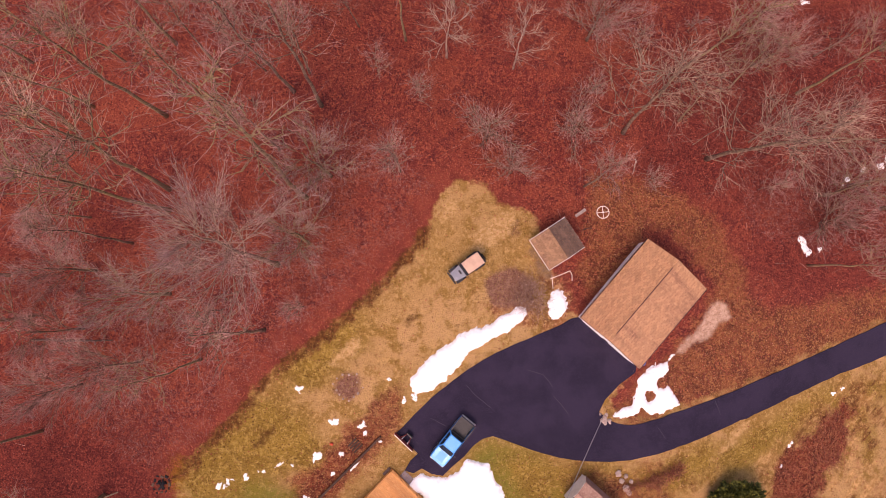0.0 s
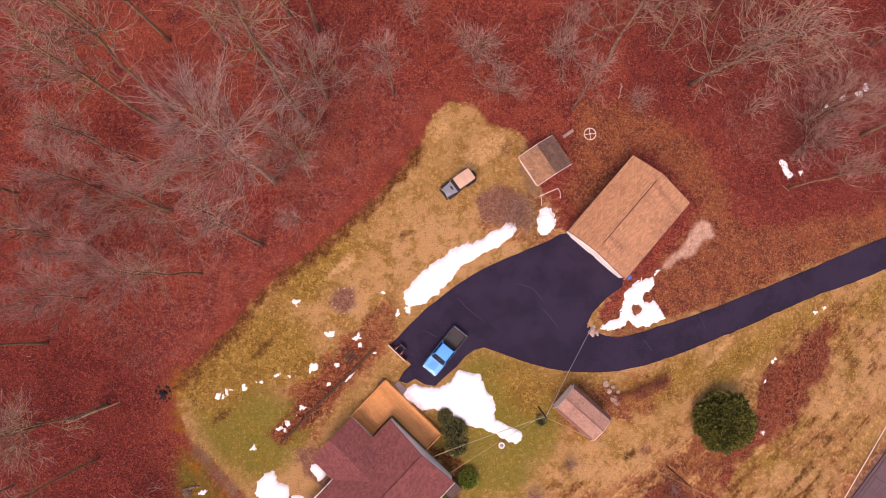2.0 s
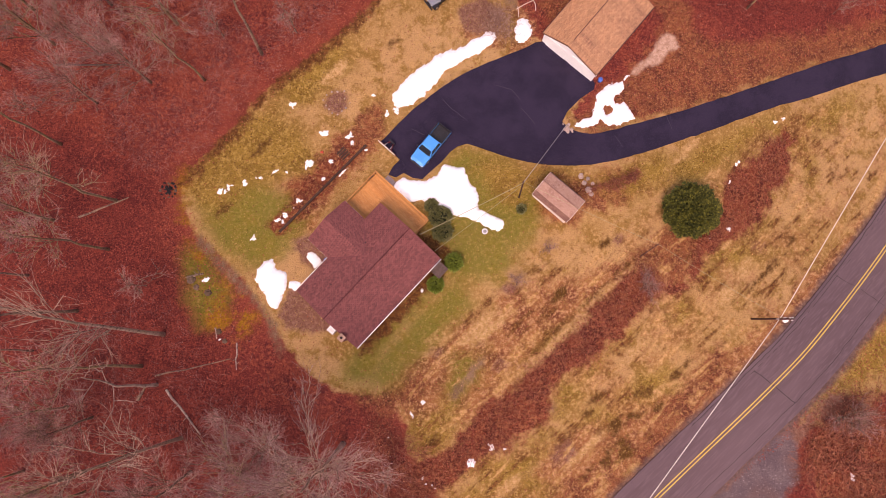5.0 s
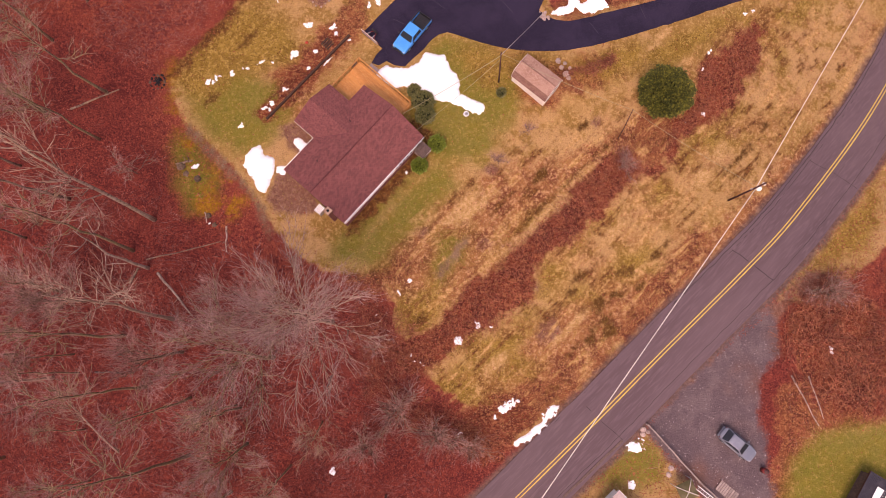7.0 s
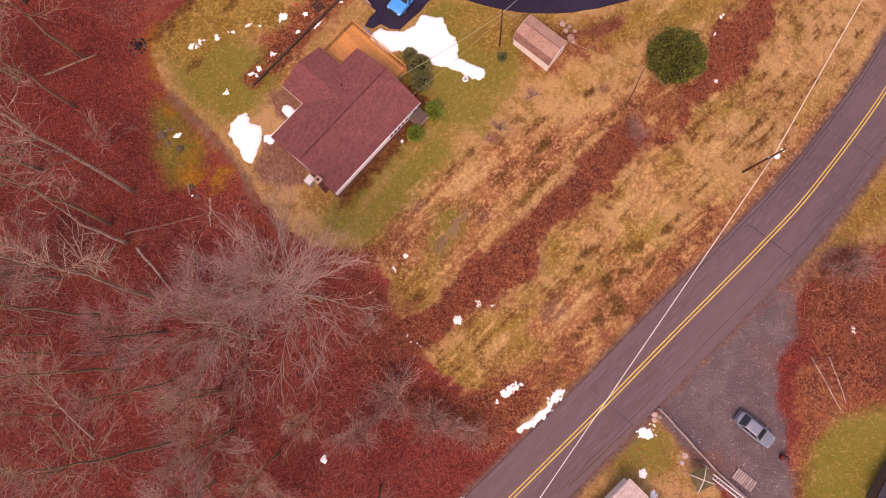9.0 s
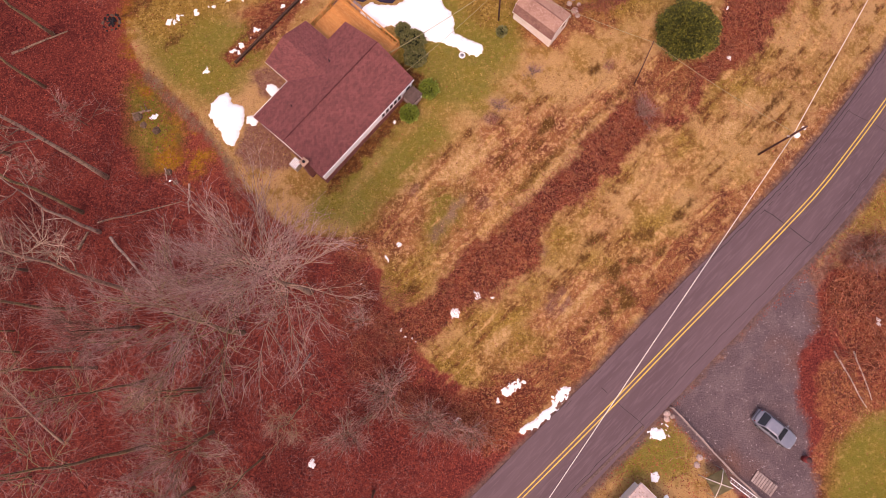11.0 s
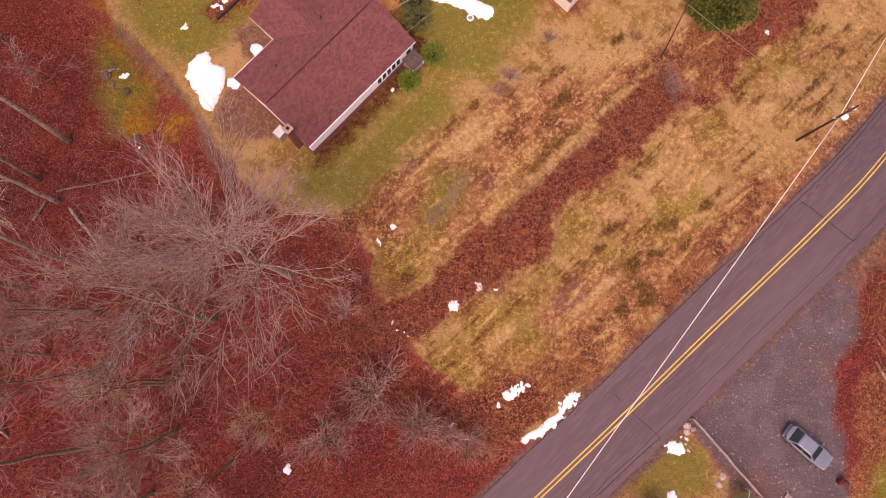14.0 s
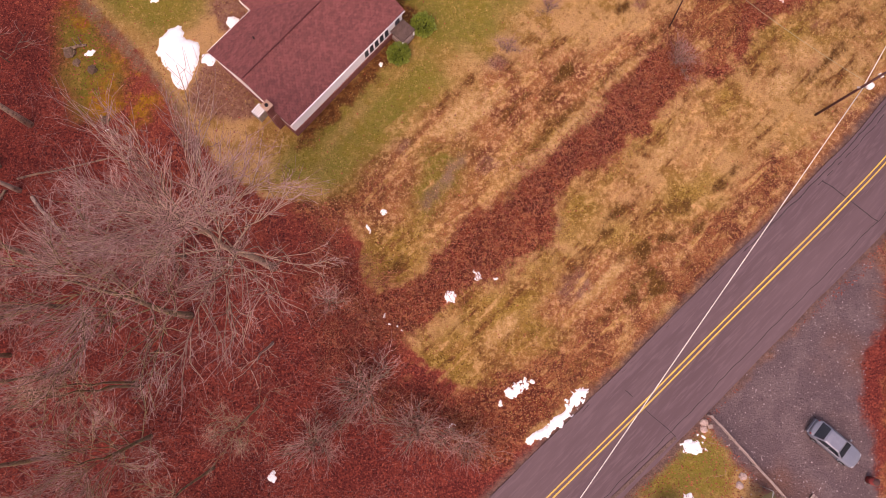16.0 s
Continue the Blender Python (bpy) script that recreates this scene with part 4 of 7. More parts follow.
snow_patch([(8.4, -54.8), (9.3, -54.4), (10.9, -54.4), (10.5, -55), (9.7, -55.4), (9, -55.7)], 0.15, 0.09, 0.55, 11)
snow_patch([(-9.4, -18.2), (-8.9, -17.4), (-8, -16.5), (-7.7, -16.7), (-8.5, -17.5), (-9.2, -18.1)], 0.15, ragged=0.12, seed=12, label="narrow strip of snow along the retaining wall")
snow_patch([(22.5, -59.7), (23.5, -59), (24.4, -59), (24.4, -59.8), (23.7, -60.4)], 0.1, 0.09, 0.7, 13)
SCRAPS = [(38.3, 29.9, 0.5, 0.35, 10), (-13.8, -10, 0.34, 0.34, 0), (-10.4, -12.9, 0.69, 0.29, 10), (-7.7, -13.2, 0.46, 0.46, -60), (-7.5, -13.9, 0.29, 0.34, 0), (-6.2, -14.8, 0.29, 0.23, 0), (-12, -16.2, 0.63, 0.46, 30), (-9.6, -16, 0.34, 0.46, 0), (-10.6, -17.9, 0.46, 0.29, 20),
          (-14.2, -16.9, 0.23, 0.29, 0), (-15.4, -16.9, 0.34, 0.29, 0), (-15.9, -17.3, 0.29, 0.23, 0), (-17.2, -17.6, 0.52, 0.23, 10), (-18.6, -18.1, 0.40, 0.40, 40), (-20.1, -18.4, 0.46, 0.29, 20), (-20.6, -18.8, 0.34, 0.23, 0), (-21.2, -19, 0.29, 0.17, 30),
          (-15.2, -22.1, 0.40, 0.29, 40), (-14.5, -21.5, 0.34, 0.29, 50), (-13.8, -20.9, 0.46, 0.23, 50), (-13, -20.1, 0.40, 0.29, 30), (-14.7, -22.3, 0.23, 0.23, 0), (-17.7, -24, 0.23, 0.34, 0), (-3.7, -10.9, 0.29, 0.52, -20), (-2.9, -10.7, 0.34, 0.29, 0),
          (-5.1, -8.9, 0.17, 0.17, 0), (39.9, -11, 0.46, 0.29, 20), (41.1, -10.6, 0.40, 0.23, 20), (-22.6, -28.2, 0.40, 0.11, 20), (-21.1, -34, 0.11, 0.46, 0), (-20.4, -33.8, 0.34, 0.17, 20), (46.7, 13.2, 0.46, 0.52, 0), (46, 12.5, 0.34, 0.29, 0),
          (43.7, 12, 0.52, 0.34, 20), (42, 10.9, 0.46, 0.34, 0), (36.7, 4.2, 0.34, 0.80, 20), (37.2, 3.2, 0.29, 0.40, 10), (38.4, 3.7, 0.23, 0.17, 0), (41.4, 10.5, 0.23, 0.23, 0), (6.8, -46.1, 0.43, 0.49, 0), (4.6, -47.6, 0.37, 0.55, 10),
          (-1.4, -42.3, 0.30, 0.37, 30), (-0.2, -41.1, 0.18, 0.18, 0), (-0.4, -49, 0.18, 0.24, 0), (-0.1, -49.5, 0.18, 0.18, 0), (0.6, -49.9, 0.30, 0.30, -40), (-3.8, -44.6, 0.18, 0.12, 0), (4.7, -57.4, 0.43, 0.24, 20), (22.8, -63.7, 0.61, 0.67, 0),
          (23.7, -65.9, 0.37, 0.61, 0), (46, -50.3, 0.24, 0.43, 20), (-0.2, -29.7, 0.30, 0.18, 30), (8.1, -46.3, 0.18, 0.12, 0), (34.9, -15.9, 0.55, 0.30, 50), (33.6, -18.3, 0.37, 0.24, 30), (32, -21.9, 0.37, 0.61, 0), (31.1, -24.4, 0.24, 0.30, -40),
          (33.5, -23.2, 0.24, 0.18, 0), (10.3, -54.7, 0.30, 0.24, 0), (8.4, -56, 0.18, 0.30, 10), (9.1, -55.5, 0.30, 0.18, 0), (-9, -60.6, 0.18, 0.37, -20), (23.9, -59.5, 0.24, 0.24, 0), (4.4, -65.5, 0.55, 0.30, 20)]
for k, (x, y, a, b, turn) in enumerate(SCRAPS):
    ca, sa = math.cos(radians(turn)), math.sin(radians(turn))
    ring = []
    for q in np.arange(0, 6.2, 0.78):
        u, v = a * random.uniform(0.65, 1.25) * math.cos(q), b * random.uniform(0.65, 1.25) * math.sin(q)
        ring.append((x + ca * u - sa * v, y + sa * u + ca * v))
    snow_patch(ring, 0.08, 0.06, 0.36, 20 + k)



# ---- roofs and walls ----
def shingles(name, a, b, c, d, material, parent, course=0.16, tab=0.27, label="", jitter=0.012):
    """Courses of lapped shingle tabs on the slope a-b (eave) to d-c (ridge); every tab has its own edges."""
    a, b, c, d = (Vector(p) for p in (a, b, c, d))
    nrm = (b - a).cross(d - a).normalized()
    rows = max(1, round(((d - a).length + (c - b).length) / 2 / course))
    verts, faces = [], []
    for r in range(rows):
        t0, t1 = r / rows, min(1, (r + 1.35) / rows)
        p0, p1, q0, q1 = a.lerp(d, t0), b.lerp(c, t0), a.lerp(d, t1), b.lerp(c, t1)
        n = max(1, round((p1 - p0).length / tab))
        shift = 0.5 * (r % 2)
        cuts = [0] + [(k + shift + random.uniform(-0.08, 0.08)) / n for k in range(1, n)] + [1]
        for u0, u1 in zip(cuts, cuts[1:]):
            up = 0.032 + random.uniform(-jitter, jitter)
            gap = 0.016 / max((p1 - p0).length, 0.1)
            f0, f1 = p0.lerp(p1, u0 + gap) + nrm * up, p0.lerp(p1, u1 - gap) + nrm * up
            e0, e1 = q0.lerp(q1, u0 + gap) + nrm * 0.006, q0.lerp(q1, u1 - gap) + nrm * 0.006
            g0, g1 = p0.lerp(p1, u0 + gap), p0.lerp(p1, u1 - gap)
            k = len(verts)
            verts += [f0, f1, e1, e0, g0, g1]
            faces += [(k, k + 1, k + 2, k + 3), (k + 4, k + 5, k + 1, k), (k + 4, k, k + 3), (k + 5, k + 2, k + 1)]
    ob = part(name, mesh_of(name, verts, faces, material), parent=parent, label=label)
    return tagged(ob, kind="stuff")


def slab(a, b, c, d, thick):
    """A board between four corners, thick downwards."""
    bm = bmesh.new()
    top = [bm.verts.new(p) for p in (a, b, c, d)]
    low = [bm.verts.new(Vector(p) - Vector((0, 0, thick))) for p in (a, b, c, d)]
    bm.faces.new(top)
    bm.faces.new(low[::-1])
    for i in range(4):
        bm.faces.new((top[i], low[i], low[(i + 1) % 4], top[(i + 1) % 4]))
    return bm


def gable_building(name, label, category, m, length, width, eave, rise, wall, roof_mats, over=0.3, course=0.2, tab=0.34, fascia=WHITE, ridge_mat=None, ridge=0.0):
    """A house body along x, ridge along x, with walls, gable ends, two roof slopes, fascias and a ridge."""
    t = thing(name, label, category, m)
    L, Wd = length / 2, width / 2
    th = 0.14
    zr = eave + rise
    slopes = {s: rise / (Wd + over - s * ridge) for s in (-1, 1)}
    slope = max(slopes.values())

    def gable_z(y):
        s = 1 if y > ridge else -1
        return eave + (Wd + over - s * y) * slopes[s] - 0.12

    for sx in (-1, 1):
        bm = bmesh.new()
        prof = [(-Wd, -0.6), (Wd, -0.6), (Wd, gable_z(Wd)), (ridge, gable_z(ridge)), (-Wd, gable_z(-Wd))]
        o = [bm.verts.new((sx * L, y, z)) for y, z in prof]
        i = [bm.verts.new((sx * (L - th), y, z)) for y, z in prof]
        bm.faces.new(o)
        bm.faces.new(i[::-1])
        for k in range(5):
            bm.faces.new((o[k], i[k], i[(k + 1) % 5], o[(k + 1) % 5]))
        part("gable_wall", bm, wall, t)
    for sy in (-1, 1):
        part("side_wall", box(-L + th, L - th, sy * Wd - (th if sy > 0 else 0), sy * Wd + (th if sy < 0 else 0), -0.6, gable_z(sy * Wd) - 0.02), wall, t)
    Lo, Wo = L + over, Wd + over
    for sy, mt, under in ((-1, roof_mats[0], roof_mats[1]), (1, roof_mats[2], roof_mats[1])):
        p = [Vector((-sy * -Lo, sy * Wo, eave)), Vector((-sy * Lo, sy * Wo, eave)), Vector((-sy * Lo, ridge, zr)), Vector((sy * Lo, ridge, zr))]
        rp = part("roof_slope", slab(*p, 0.12), under, t)
        shingles("shingles", *p, mt, rp, course, tab)
        part("fascia", box(-Lo, Lo, sy * Wo - 0.02, sy * Wo + 0.02, eave - 0.2, eave - 0.015), fascia, t)
        for sx in (-1, 1):
            q = [Vector((sx * (Lo + 0.015), sy * Wo, eave + 0.02)), Vector((sx * (Lo - 0.015), sy * Wo, eave + 0.02)), Vector((sx * (Lo - 0.015), ridge, zr + 0.02)), Vector((sx * (Lo + 0.015), ridge, zr + 0.02))]
            part("barge_board", slab(*q, 0.2), fascia, t)
    if ridge_mat:
        bm = bmesh.new()
        for sy in (-1, 1):
            vs = [bm.verts.new(p) for p in ((-Lo, 0, zr + 0.05), (Lo, 0, zr + 0.05), (Lo, sy * 0.05, zr + 0.05 - 0.05 * slope), (-Lo, sy * 0.05, zr + 0.05 - 0.05 * slope))]
            bm.faces.new(vs)
        bmesh.ops.solidify(bm, geom=bm.faces[:], thickness=0.015)
        part("ridge_cap", bm, ridge_mat, t)
    return t


# garage: tan roof, white front to the south-west
GA = math.atan2(7.3, 6.35)
garage = gable_building("garage", "white garage with a tan shingle roof at the driveway end", "garage", pose(18.72, -1.65, -0.41 - 0.3, 0, 0, math.degrees(GA)), 9.5, 6.85, 2.15, 1.25, WHITE, (TAN_STAIN, TAN_UNDER, TAN_SHINGLE), 0.14, 0.17, 0.42, TAN_UNDER, None, 0.42)
part("ridge_vent", box(-4.0, 4.0, 0.38, 0.46, 3.39, 3.45, 0.02), DARK_TRIM, garage, "dark brown ridge vent")
for y in (-1.65, 1.65):
    door = part("garage_door", box(-4.80, -4.755, y - 1.3, y + 1.3, 0.05, 2.0, 0.01), WHITE, garage, "white sectional garage door")
    for k in range(4):
        part("door_panel", box(-4.82, -4.80, y - 1.25, y + 1.25, 0.1 + k * 0.47, 0.52 + k * 0.47, 0.008), WHITE, door)
part("eave_board", box(-4.88, 4.88, -3.61, -3.585, 1.5, 2.06), WHITE, garage, "white board under the eave")
for sy in (-1, 1):
    part("gutter", tube_mesh("gutter", [(-4.85, sy * 3.62, 2.1), (4.85, sy * 3.62, 2.06)], 0.05, 8, DARK_TRIM), parent=garage, label="long roof gutter")
part("downpipe", tube_mesh("downpipe", [(4.8, -3.6, 2.05), (4.8, -3.48, 1.9), (4.8, -3.48, 0)], 0.04, 8, WHITE), parent=garage)

# garden shed beside the garage
shed = gable_building("garden_shed", "cream garden shed with a stained tan shingle roof", "shed", pose(10.75, 3.95, gz(10.5, 3.5) - 0.05, 0, 0, -57), 3.0, 3.6, 1.85, 0.6, CREAM, (OLD_SHINGLE, TAN_UNDER, OLD_DARK), 0.2, 0.22, 0.34, WHITE, None)
part("shed_door", box(1.50, 1.54, -0.9, 0.3, 0.05, 1.75, 0.01), CREAM, shed)
part("shed_window", box(-1.54, -1.50, -0.4, 0.4, 0.9, 1.5, 0.01), GLASS, shed)

# small shed with a faded pink roof
# darker pink felt for the steep lower slopes, the roof boards and the ridge cap
FELT_DARK = surface("darker_pink_roof_felt", (0.25, 0.125, 0.1), (0.19, 0.09, 0.07), 0.8, (0.31, 0.17, 0.13), 6, 0.85, bump=0.1)


def gambrel_shed(m):
    """A small shed along x under a roof that breaks to a steeper slope above each eave."""
    t = thing("tool_shed", "low cream shed with a faded pink gambrel roof", "shed", m)
    L, Wd, th = 2.2, 1.35, 0.08
    edge = [(-1.5, 1.42), (-1.18, 2.3), (0.0, 2.66), (1.18, 2.3), (1.5, 1.42)]
    for s in (-1, 1):
        bm = bmesh.new()
        prof = [(-Wd, -0.6), (Wd, -0.6), (Wd, 1.6), (1.1, 2.2), (0, 2.54), (-1.1, 2.2), (-Wd, 1.6)]
        o = [bm.verts.new((s * L, y, z)) for y, z in prof]
        i = [bm.verts.new((s * (L - th), y, z)) for y, z in prof]
        bm.faces.new(o), bm.faces.new(i[::-1])
        for k in range(7):
            bm.faces.new((o[k], i[k], i[(k + 1) % 7], o[(k + 1) % 7]))
        part("gable_wall", bm, CREAM, t)
        part("side_wall", box(-L + th, L - th, s * Wd - (th if s > 0 else 0), s * Wd + (th if s < 0 else 0), -0.6, 1.58), CREAM, t)
        part("fascia", box(-2.3, 2.3, s * 1.51 - 0.012, s * 1.51 + 0.012, 1.26, 1.4), CREAM, t)
        for (y0, z0), (y1, z1) in zip(edge, edge[1:]):
            part("barge_board", slab(Vector((s * 2.31, y0, z0)), Vector((s * 2.285, y0, z0)), Vector((s * 2.285, y1, z1)), Vector((s * 2.31, y1, z1)), 0.14), CREAM, t)
    for k, ((y0, z0), (y1, z1)) in enumerate(zip(edge, edge[1:])):
        low, high = ((y0, z0), (y1, z1)) if k < 2 else ((y1, z1), (y0, z0))
        e = 1 if k < 2 else -1
        p = [Vector((-e * 2.28, *low)), Vector((e * 2.28, *low)), Vector((e * 2.28, *high)), Vector((-e * 2.28, *high))]
        rp = part("roof_slope", slab(*p, 0.06), FELT_DARK, t)
        shingles("felt_sheet", *p, FELT_DARK if k in (0, 3) else PINK_METAL, rp, 0.6, 2.4)
    win = part("window", box(L, L + 0.03, 0.15, 0.75, 1.0, 1.7, 0.01), CREAM, t)
    part("pane", box(L + 0.03, L + 0.04, 0.2, 0.7, 1.05, 1.65), GLASS, win)
    part("shed_door", box(-0.6, 0.5, -Wd - 0.045, -Wd - 0.002, 0.05, 1.4, 0.01), CREAM, t)
    part("ridge_cap", box(-2.3, 2.3, -0.06, 0.06, 2.66, 2.7, 0.015), FELT_DARK, t)
    return t


tool_shed = gambrel_shed(pose(14.0, -20.35, gz(13, -20) - 0.05, 0, 0, -41.5))

# ---- the house ----
HA = math.degrees(math.atan2(8.55, 8.2))
HZ = gz(-5, -28) - 0.12
house = gable_building("house", "single-storey white house with a brown-red shingle roof", "house", pose(-5.45, -28.1, HZ, 0, 0, HA), 11.84, 8.06, 2.55, 1.55, WHITE, (RED_SHINGLE, RED_UNDER, RED_SHINGLE), 0.14, 0.16, 0.27, RIDGE_RED, RIDGE_RED)
ry = 4.17
# the wing, on the north-west side
wx0, wx1, wy1 = -1.6, 3.75, 6.95
wm = (wx0 + wx1) / 2
rise = (wx1 - wx0) / 2 * 1.55 / ry
for x in (wx0 + 0.4, wx1 - 0.4):
    part("wing_wall", box(x - 0.07, x + 0.07, 3.7, wy1 - 0.4, -0.6, 2.6), WHITE, house)
bm = bmesh.new()
prof = [(wx0 + 0.4, -0.6), (wx1 - 0.4, -0.6), (wx1 - 0.4, 2.6), (wm, 2.45 + rise), (wx0 + 0.4, 2.6)]
o, i = [bm.verts.new((x, wy1 - 0.35, z)) for x, z in prof], [bm.verts.new((x, wy1 - 0.5, z)) for x, z in prof]
bm.faces.new(o), bm.faces.new(i[::-1])
for k in range(5):
    bm.faces.new((o[k], i[k], i[(k + 1) % 5], o[(k + 1) % 5]))
part("wing_gable", bm, WHITE, house)
inner = ry - (wx1 - wx0) / 2
for e, r0 in ((wx0, 1), (wx1, -1)):
    p = [Vector((e, wy1, 2.55)), Vector((e, ry - 0.1, 2.55)), Vector((wm, inner - 0.1, 2.55 + rise)), Vector((wm, wy1, 2.55 + rise))]
    if r0 < 0:
        p = [p[1], p[0], p[3], p[2]]
    rp = part("roof_slope", slab(*p, 0.1), RED_UNDER, house)
    shingles("shingles", *p, RED_SHINGLE, rp)
    part("valley_flashing", slab(Vector((e - 0.06, ry - 0.05, 2.6)), Vector((e + 0.06, ry - 0.05, 2.6)), Vector((wm + 0.06, inner - 0.05, 2.6 + rise)), Vector((wm - 0.06, inner - 0.05, 2.6 + rise)), 0.03), RIDGE_RED, house)
    part("wing_fascia", box(e - 0.02, e + 0.02, ry, wy1, 2.35, 2.535), CREAM, house)
    q = [Vector((e, wy1 + 0.015, 2.56)), Vector((e, wy1 - 0.015, 2.56)), Vector((wm, wy1 - 0.015, 2.56 + rise)), Vector((wm, wy1 + 0.015, 2.56 + rise))]
    part("wing_barge_board", slab(*q, 0.18), RIDGE_RED, house)
# front wall to the south-east: brick base, windows, stoop, chimney
part("foundation", box(-5.98, 5.98, -4.10, -4.035, -0.6, 0.75), BRICK_RED, house, "dark red brick base of the wall")
part("foundation", box(-5.985, -5.925, -4.02, 3.9, -0.6, 0.7), BRICK_RED, house, "dark red brick base of the wall")
for x, w in ((1.95, 0.36), (2.5, 0.36), (3.05, 0.36), (3.6, 0.36), (4.15, 0.36), (5.35, 0.5)):
    win = part("window", box(x - w / 2 - 0.06, x + w / 2 + 0.06, -4.075, -4.032, 1.05, 2.25, 0.01), WHITE, house)
    part("pane", box(x - w / 2, x + w / 2, -4.09, -4.077, 1.1, 2.2), GLASS, win)
chim = part("chimney", box(-6.5, -5.95, -2.75, -2.2, -0.6, 3.7, 0.02), BRICK_RED, house, "square brick chimney with a pale cap")
part("chimney_cap", box(-6.56, -5.89, -2.81, -2.14, 3.7, 3.78, 0.02), SAND, chim)
part("flue", tube_mesh("flue", [(-6.225, -2.475, 3.78), (-6.225, -2.475, 3.9)], 0.13, 12, CHAR), parent=chim)
for x, y in ((-3.2, 1.9), (2.1, 2.3)):
    part("vent_pipe", tube_mesh("vent_pipe", [(x, y, 3.0), (x, y, 3.75)], 0.05, 8, CHAR), parent=house)
part("gutter", tube_mesh("gutter", [(-6.05, -4.24, 2.47), (6.05, -4.24, 2.45)], 0.055, 8, WHITE), parent=house)
part("gutter", tube_mesh("gutter", [(-6.05, 4.24, 2.47), (-1.6, 4.24, 2.45)], 0.05, 8, WHITE), parent=house)
part("stoop", box(4.6, 5.8, -5.3, -4.11, -0.6, 0.55, 0.03), CONCRETE, house, "grey concrete entrance stoop")
part("stoop_roof", box(4.5, 5.9, -5.4, -4.11, 1.3, 1.4, 0.02), OLD_WOOD, house, "small flat dark wooden porch roof")
for x in (4.6, 5.8):
    part("stoop_post", box(x - 0.05, x + 0.05, -5.35, -5.25, 0.55, 1.3, 0.01), WHITE, house)

# deck with planks and rails in the angle of the house
deck = thing("deck", "orange cedar deck with low rails beside the house", "deck", house.matrix_basis.copy())
DZ = 0.75
dx0, dx1, dy0, dy1 = 3.95, 8.35, 6.75, 4.35
for k in range(31):
    x = 3.45 + k * 0.152
    lo = 4.25 if x < 6.1 else -0.35
    part("plank", box(x, x + 0.148, lo, 6.95, DZ - 0.035, DZ + random.uniform(-0.003, 0.004)), CEDAR, deck)
for k, (x0, y0, x1, y1) in enumerate(((3.5, 7.0, 8.2, 7.0), (8.2, 7.0, 8.2, -0.4), (8.2, -0.4, 6.2, -0.4))):
    d = Vector((x1 - x0, y1 - y0, 0))
    rl = part("rail", box(min(x0, x1) - 0.06, max(x0, x1) + 0.06, min(y0, y1) - 0.06, max(y0, y1) + 0.06, DZ + 0.86, DZ + 0.91, 0.01), CEDAR, deck, "cedar hand rail")
    part("skirt", box(min(x0, x1) - 0.03, max(x0, x1) + 0.03, min(y0, y1) - 0.03, max(y0, y1) + 0.03, -0.4, DZ - 0.04), CEDAR, deck)
    for j in range(int(d.length / 1.1) + 1):
        p = Vector((x0, y0, 0)) + d * min(1, j * 1.1 / d.length)
        part("rail_post", box(p.x - 0.045, p.x + 0.045, p.y - 0.045, p.y + 0.045, DZ, DZ + 0.86), CEDAR, deck)
    for j in range(int(d.length / 0.16)):
        p = Vector((x0, y0, 0)) + d * (j * 0.16 / d.length)
        part("baluster", box(p.x - 0.012, p.x + 0.012, p.y - 0.012, p.y + 0.012, DZ, DZ + 0.86), CEDAR, deck)
for k in range(3):
    part("step", box(7.2, 8.1, 7.05 + k * 0.28, 7.33 + k * 0.28, -0.4, DZ - 0.2 * (k + 1), 0.01), OLD_WOOD, deck, "dark weathered step")

# air conditioner behind the house
ac = thing("air_conditioner", "pale grey outdoor air conditioning unit by the wall", "air conditioner", house.matrix_basis @ pose(-6.6, -0.9, 0.1, 0, 0, 3))
part("casing", box(-0.45, 0.45, -0.4, 0.4, -0.3, 0.75, 0.03), STEEL, ac)
for k in range(5):
    part("top_slat", box(-0.4, 0.4, -0.34 + k * 0.15, -0.27 + k * 0.15, 0.75, 0.78), WHITE, ac)


# ---- vehicles ----
def loft(sections, bm=None, caps=True):
    """A skin over sections of equal count, each a list of points."""
    bm = bmesh.new() if bm is None else bm
    rows = [[bm.verts.new(p) for p in s] for s in sections]
    n = len(rows[0])
    for a, b in zip(rows, rows[1:]):
        for k in range(n):
            bm.faces.new((a[k], a[(k + 1) % n], b[(k + 1) % n], b[k]))
    if caps:
        bm.faces.new(rows[0][::-1])
        bm.faces.new(rows[-1])
    return bm


def hull_section(x, w, z0, z1, r=0.1, crown=0.03):
    """A rounded section across a vehicle at x."""
    return [(x, -w * 0.94, z0), (x, -w, z0 + 0.12), (x, -w, z1 - r), (x, -w + 0.3 * r, z1 - 0.3 * r), (x, -w + r, z1), (x, 0, z1 + crown), (x, w - r, z1), (x, w - 0.3 * r, z1 - 0.3 * r), (x, w, z1 - r), (x, w, z0 + 0.12), (x, w * 0.94, z0)]


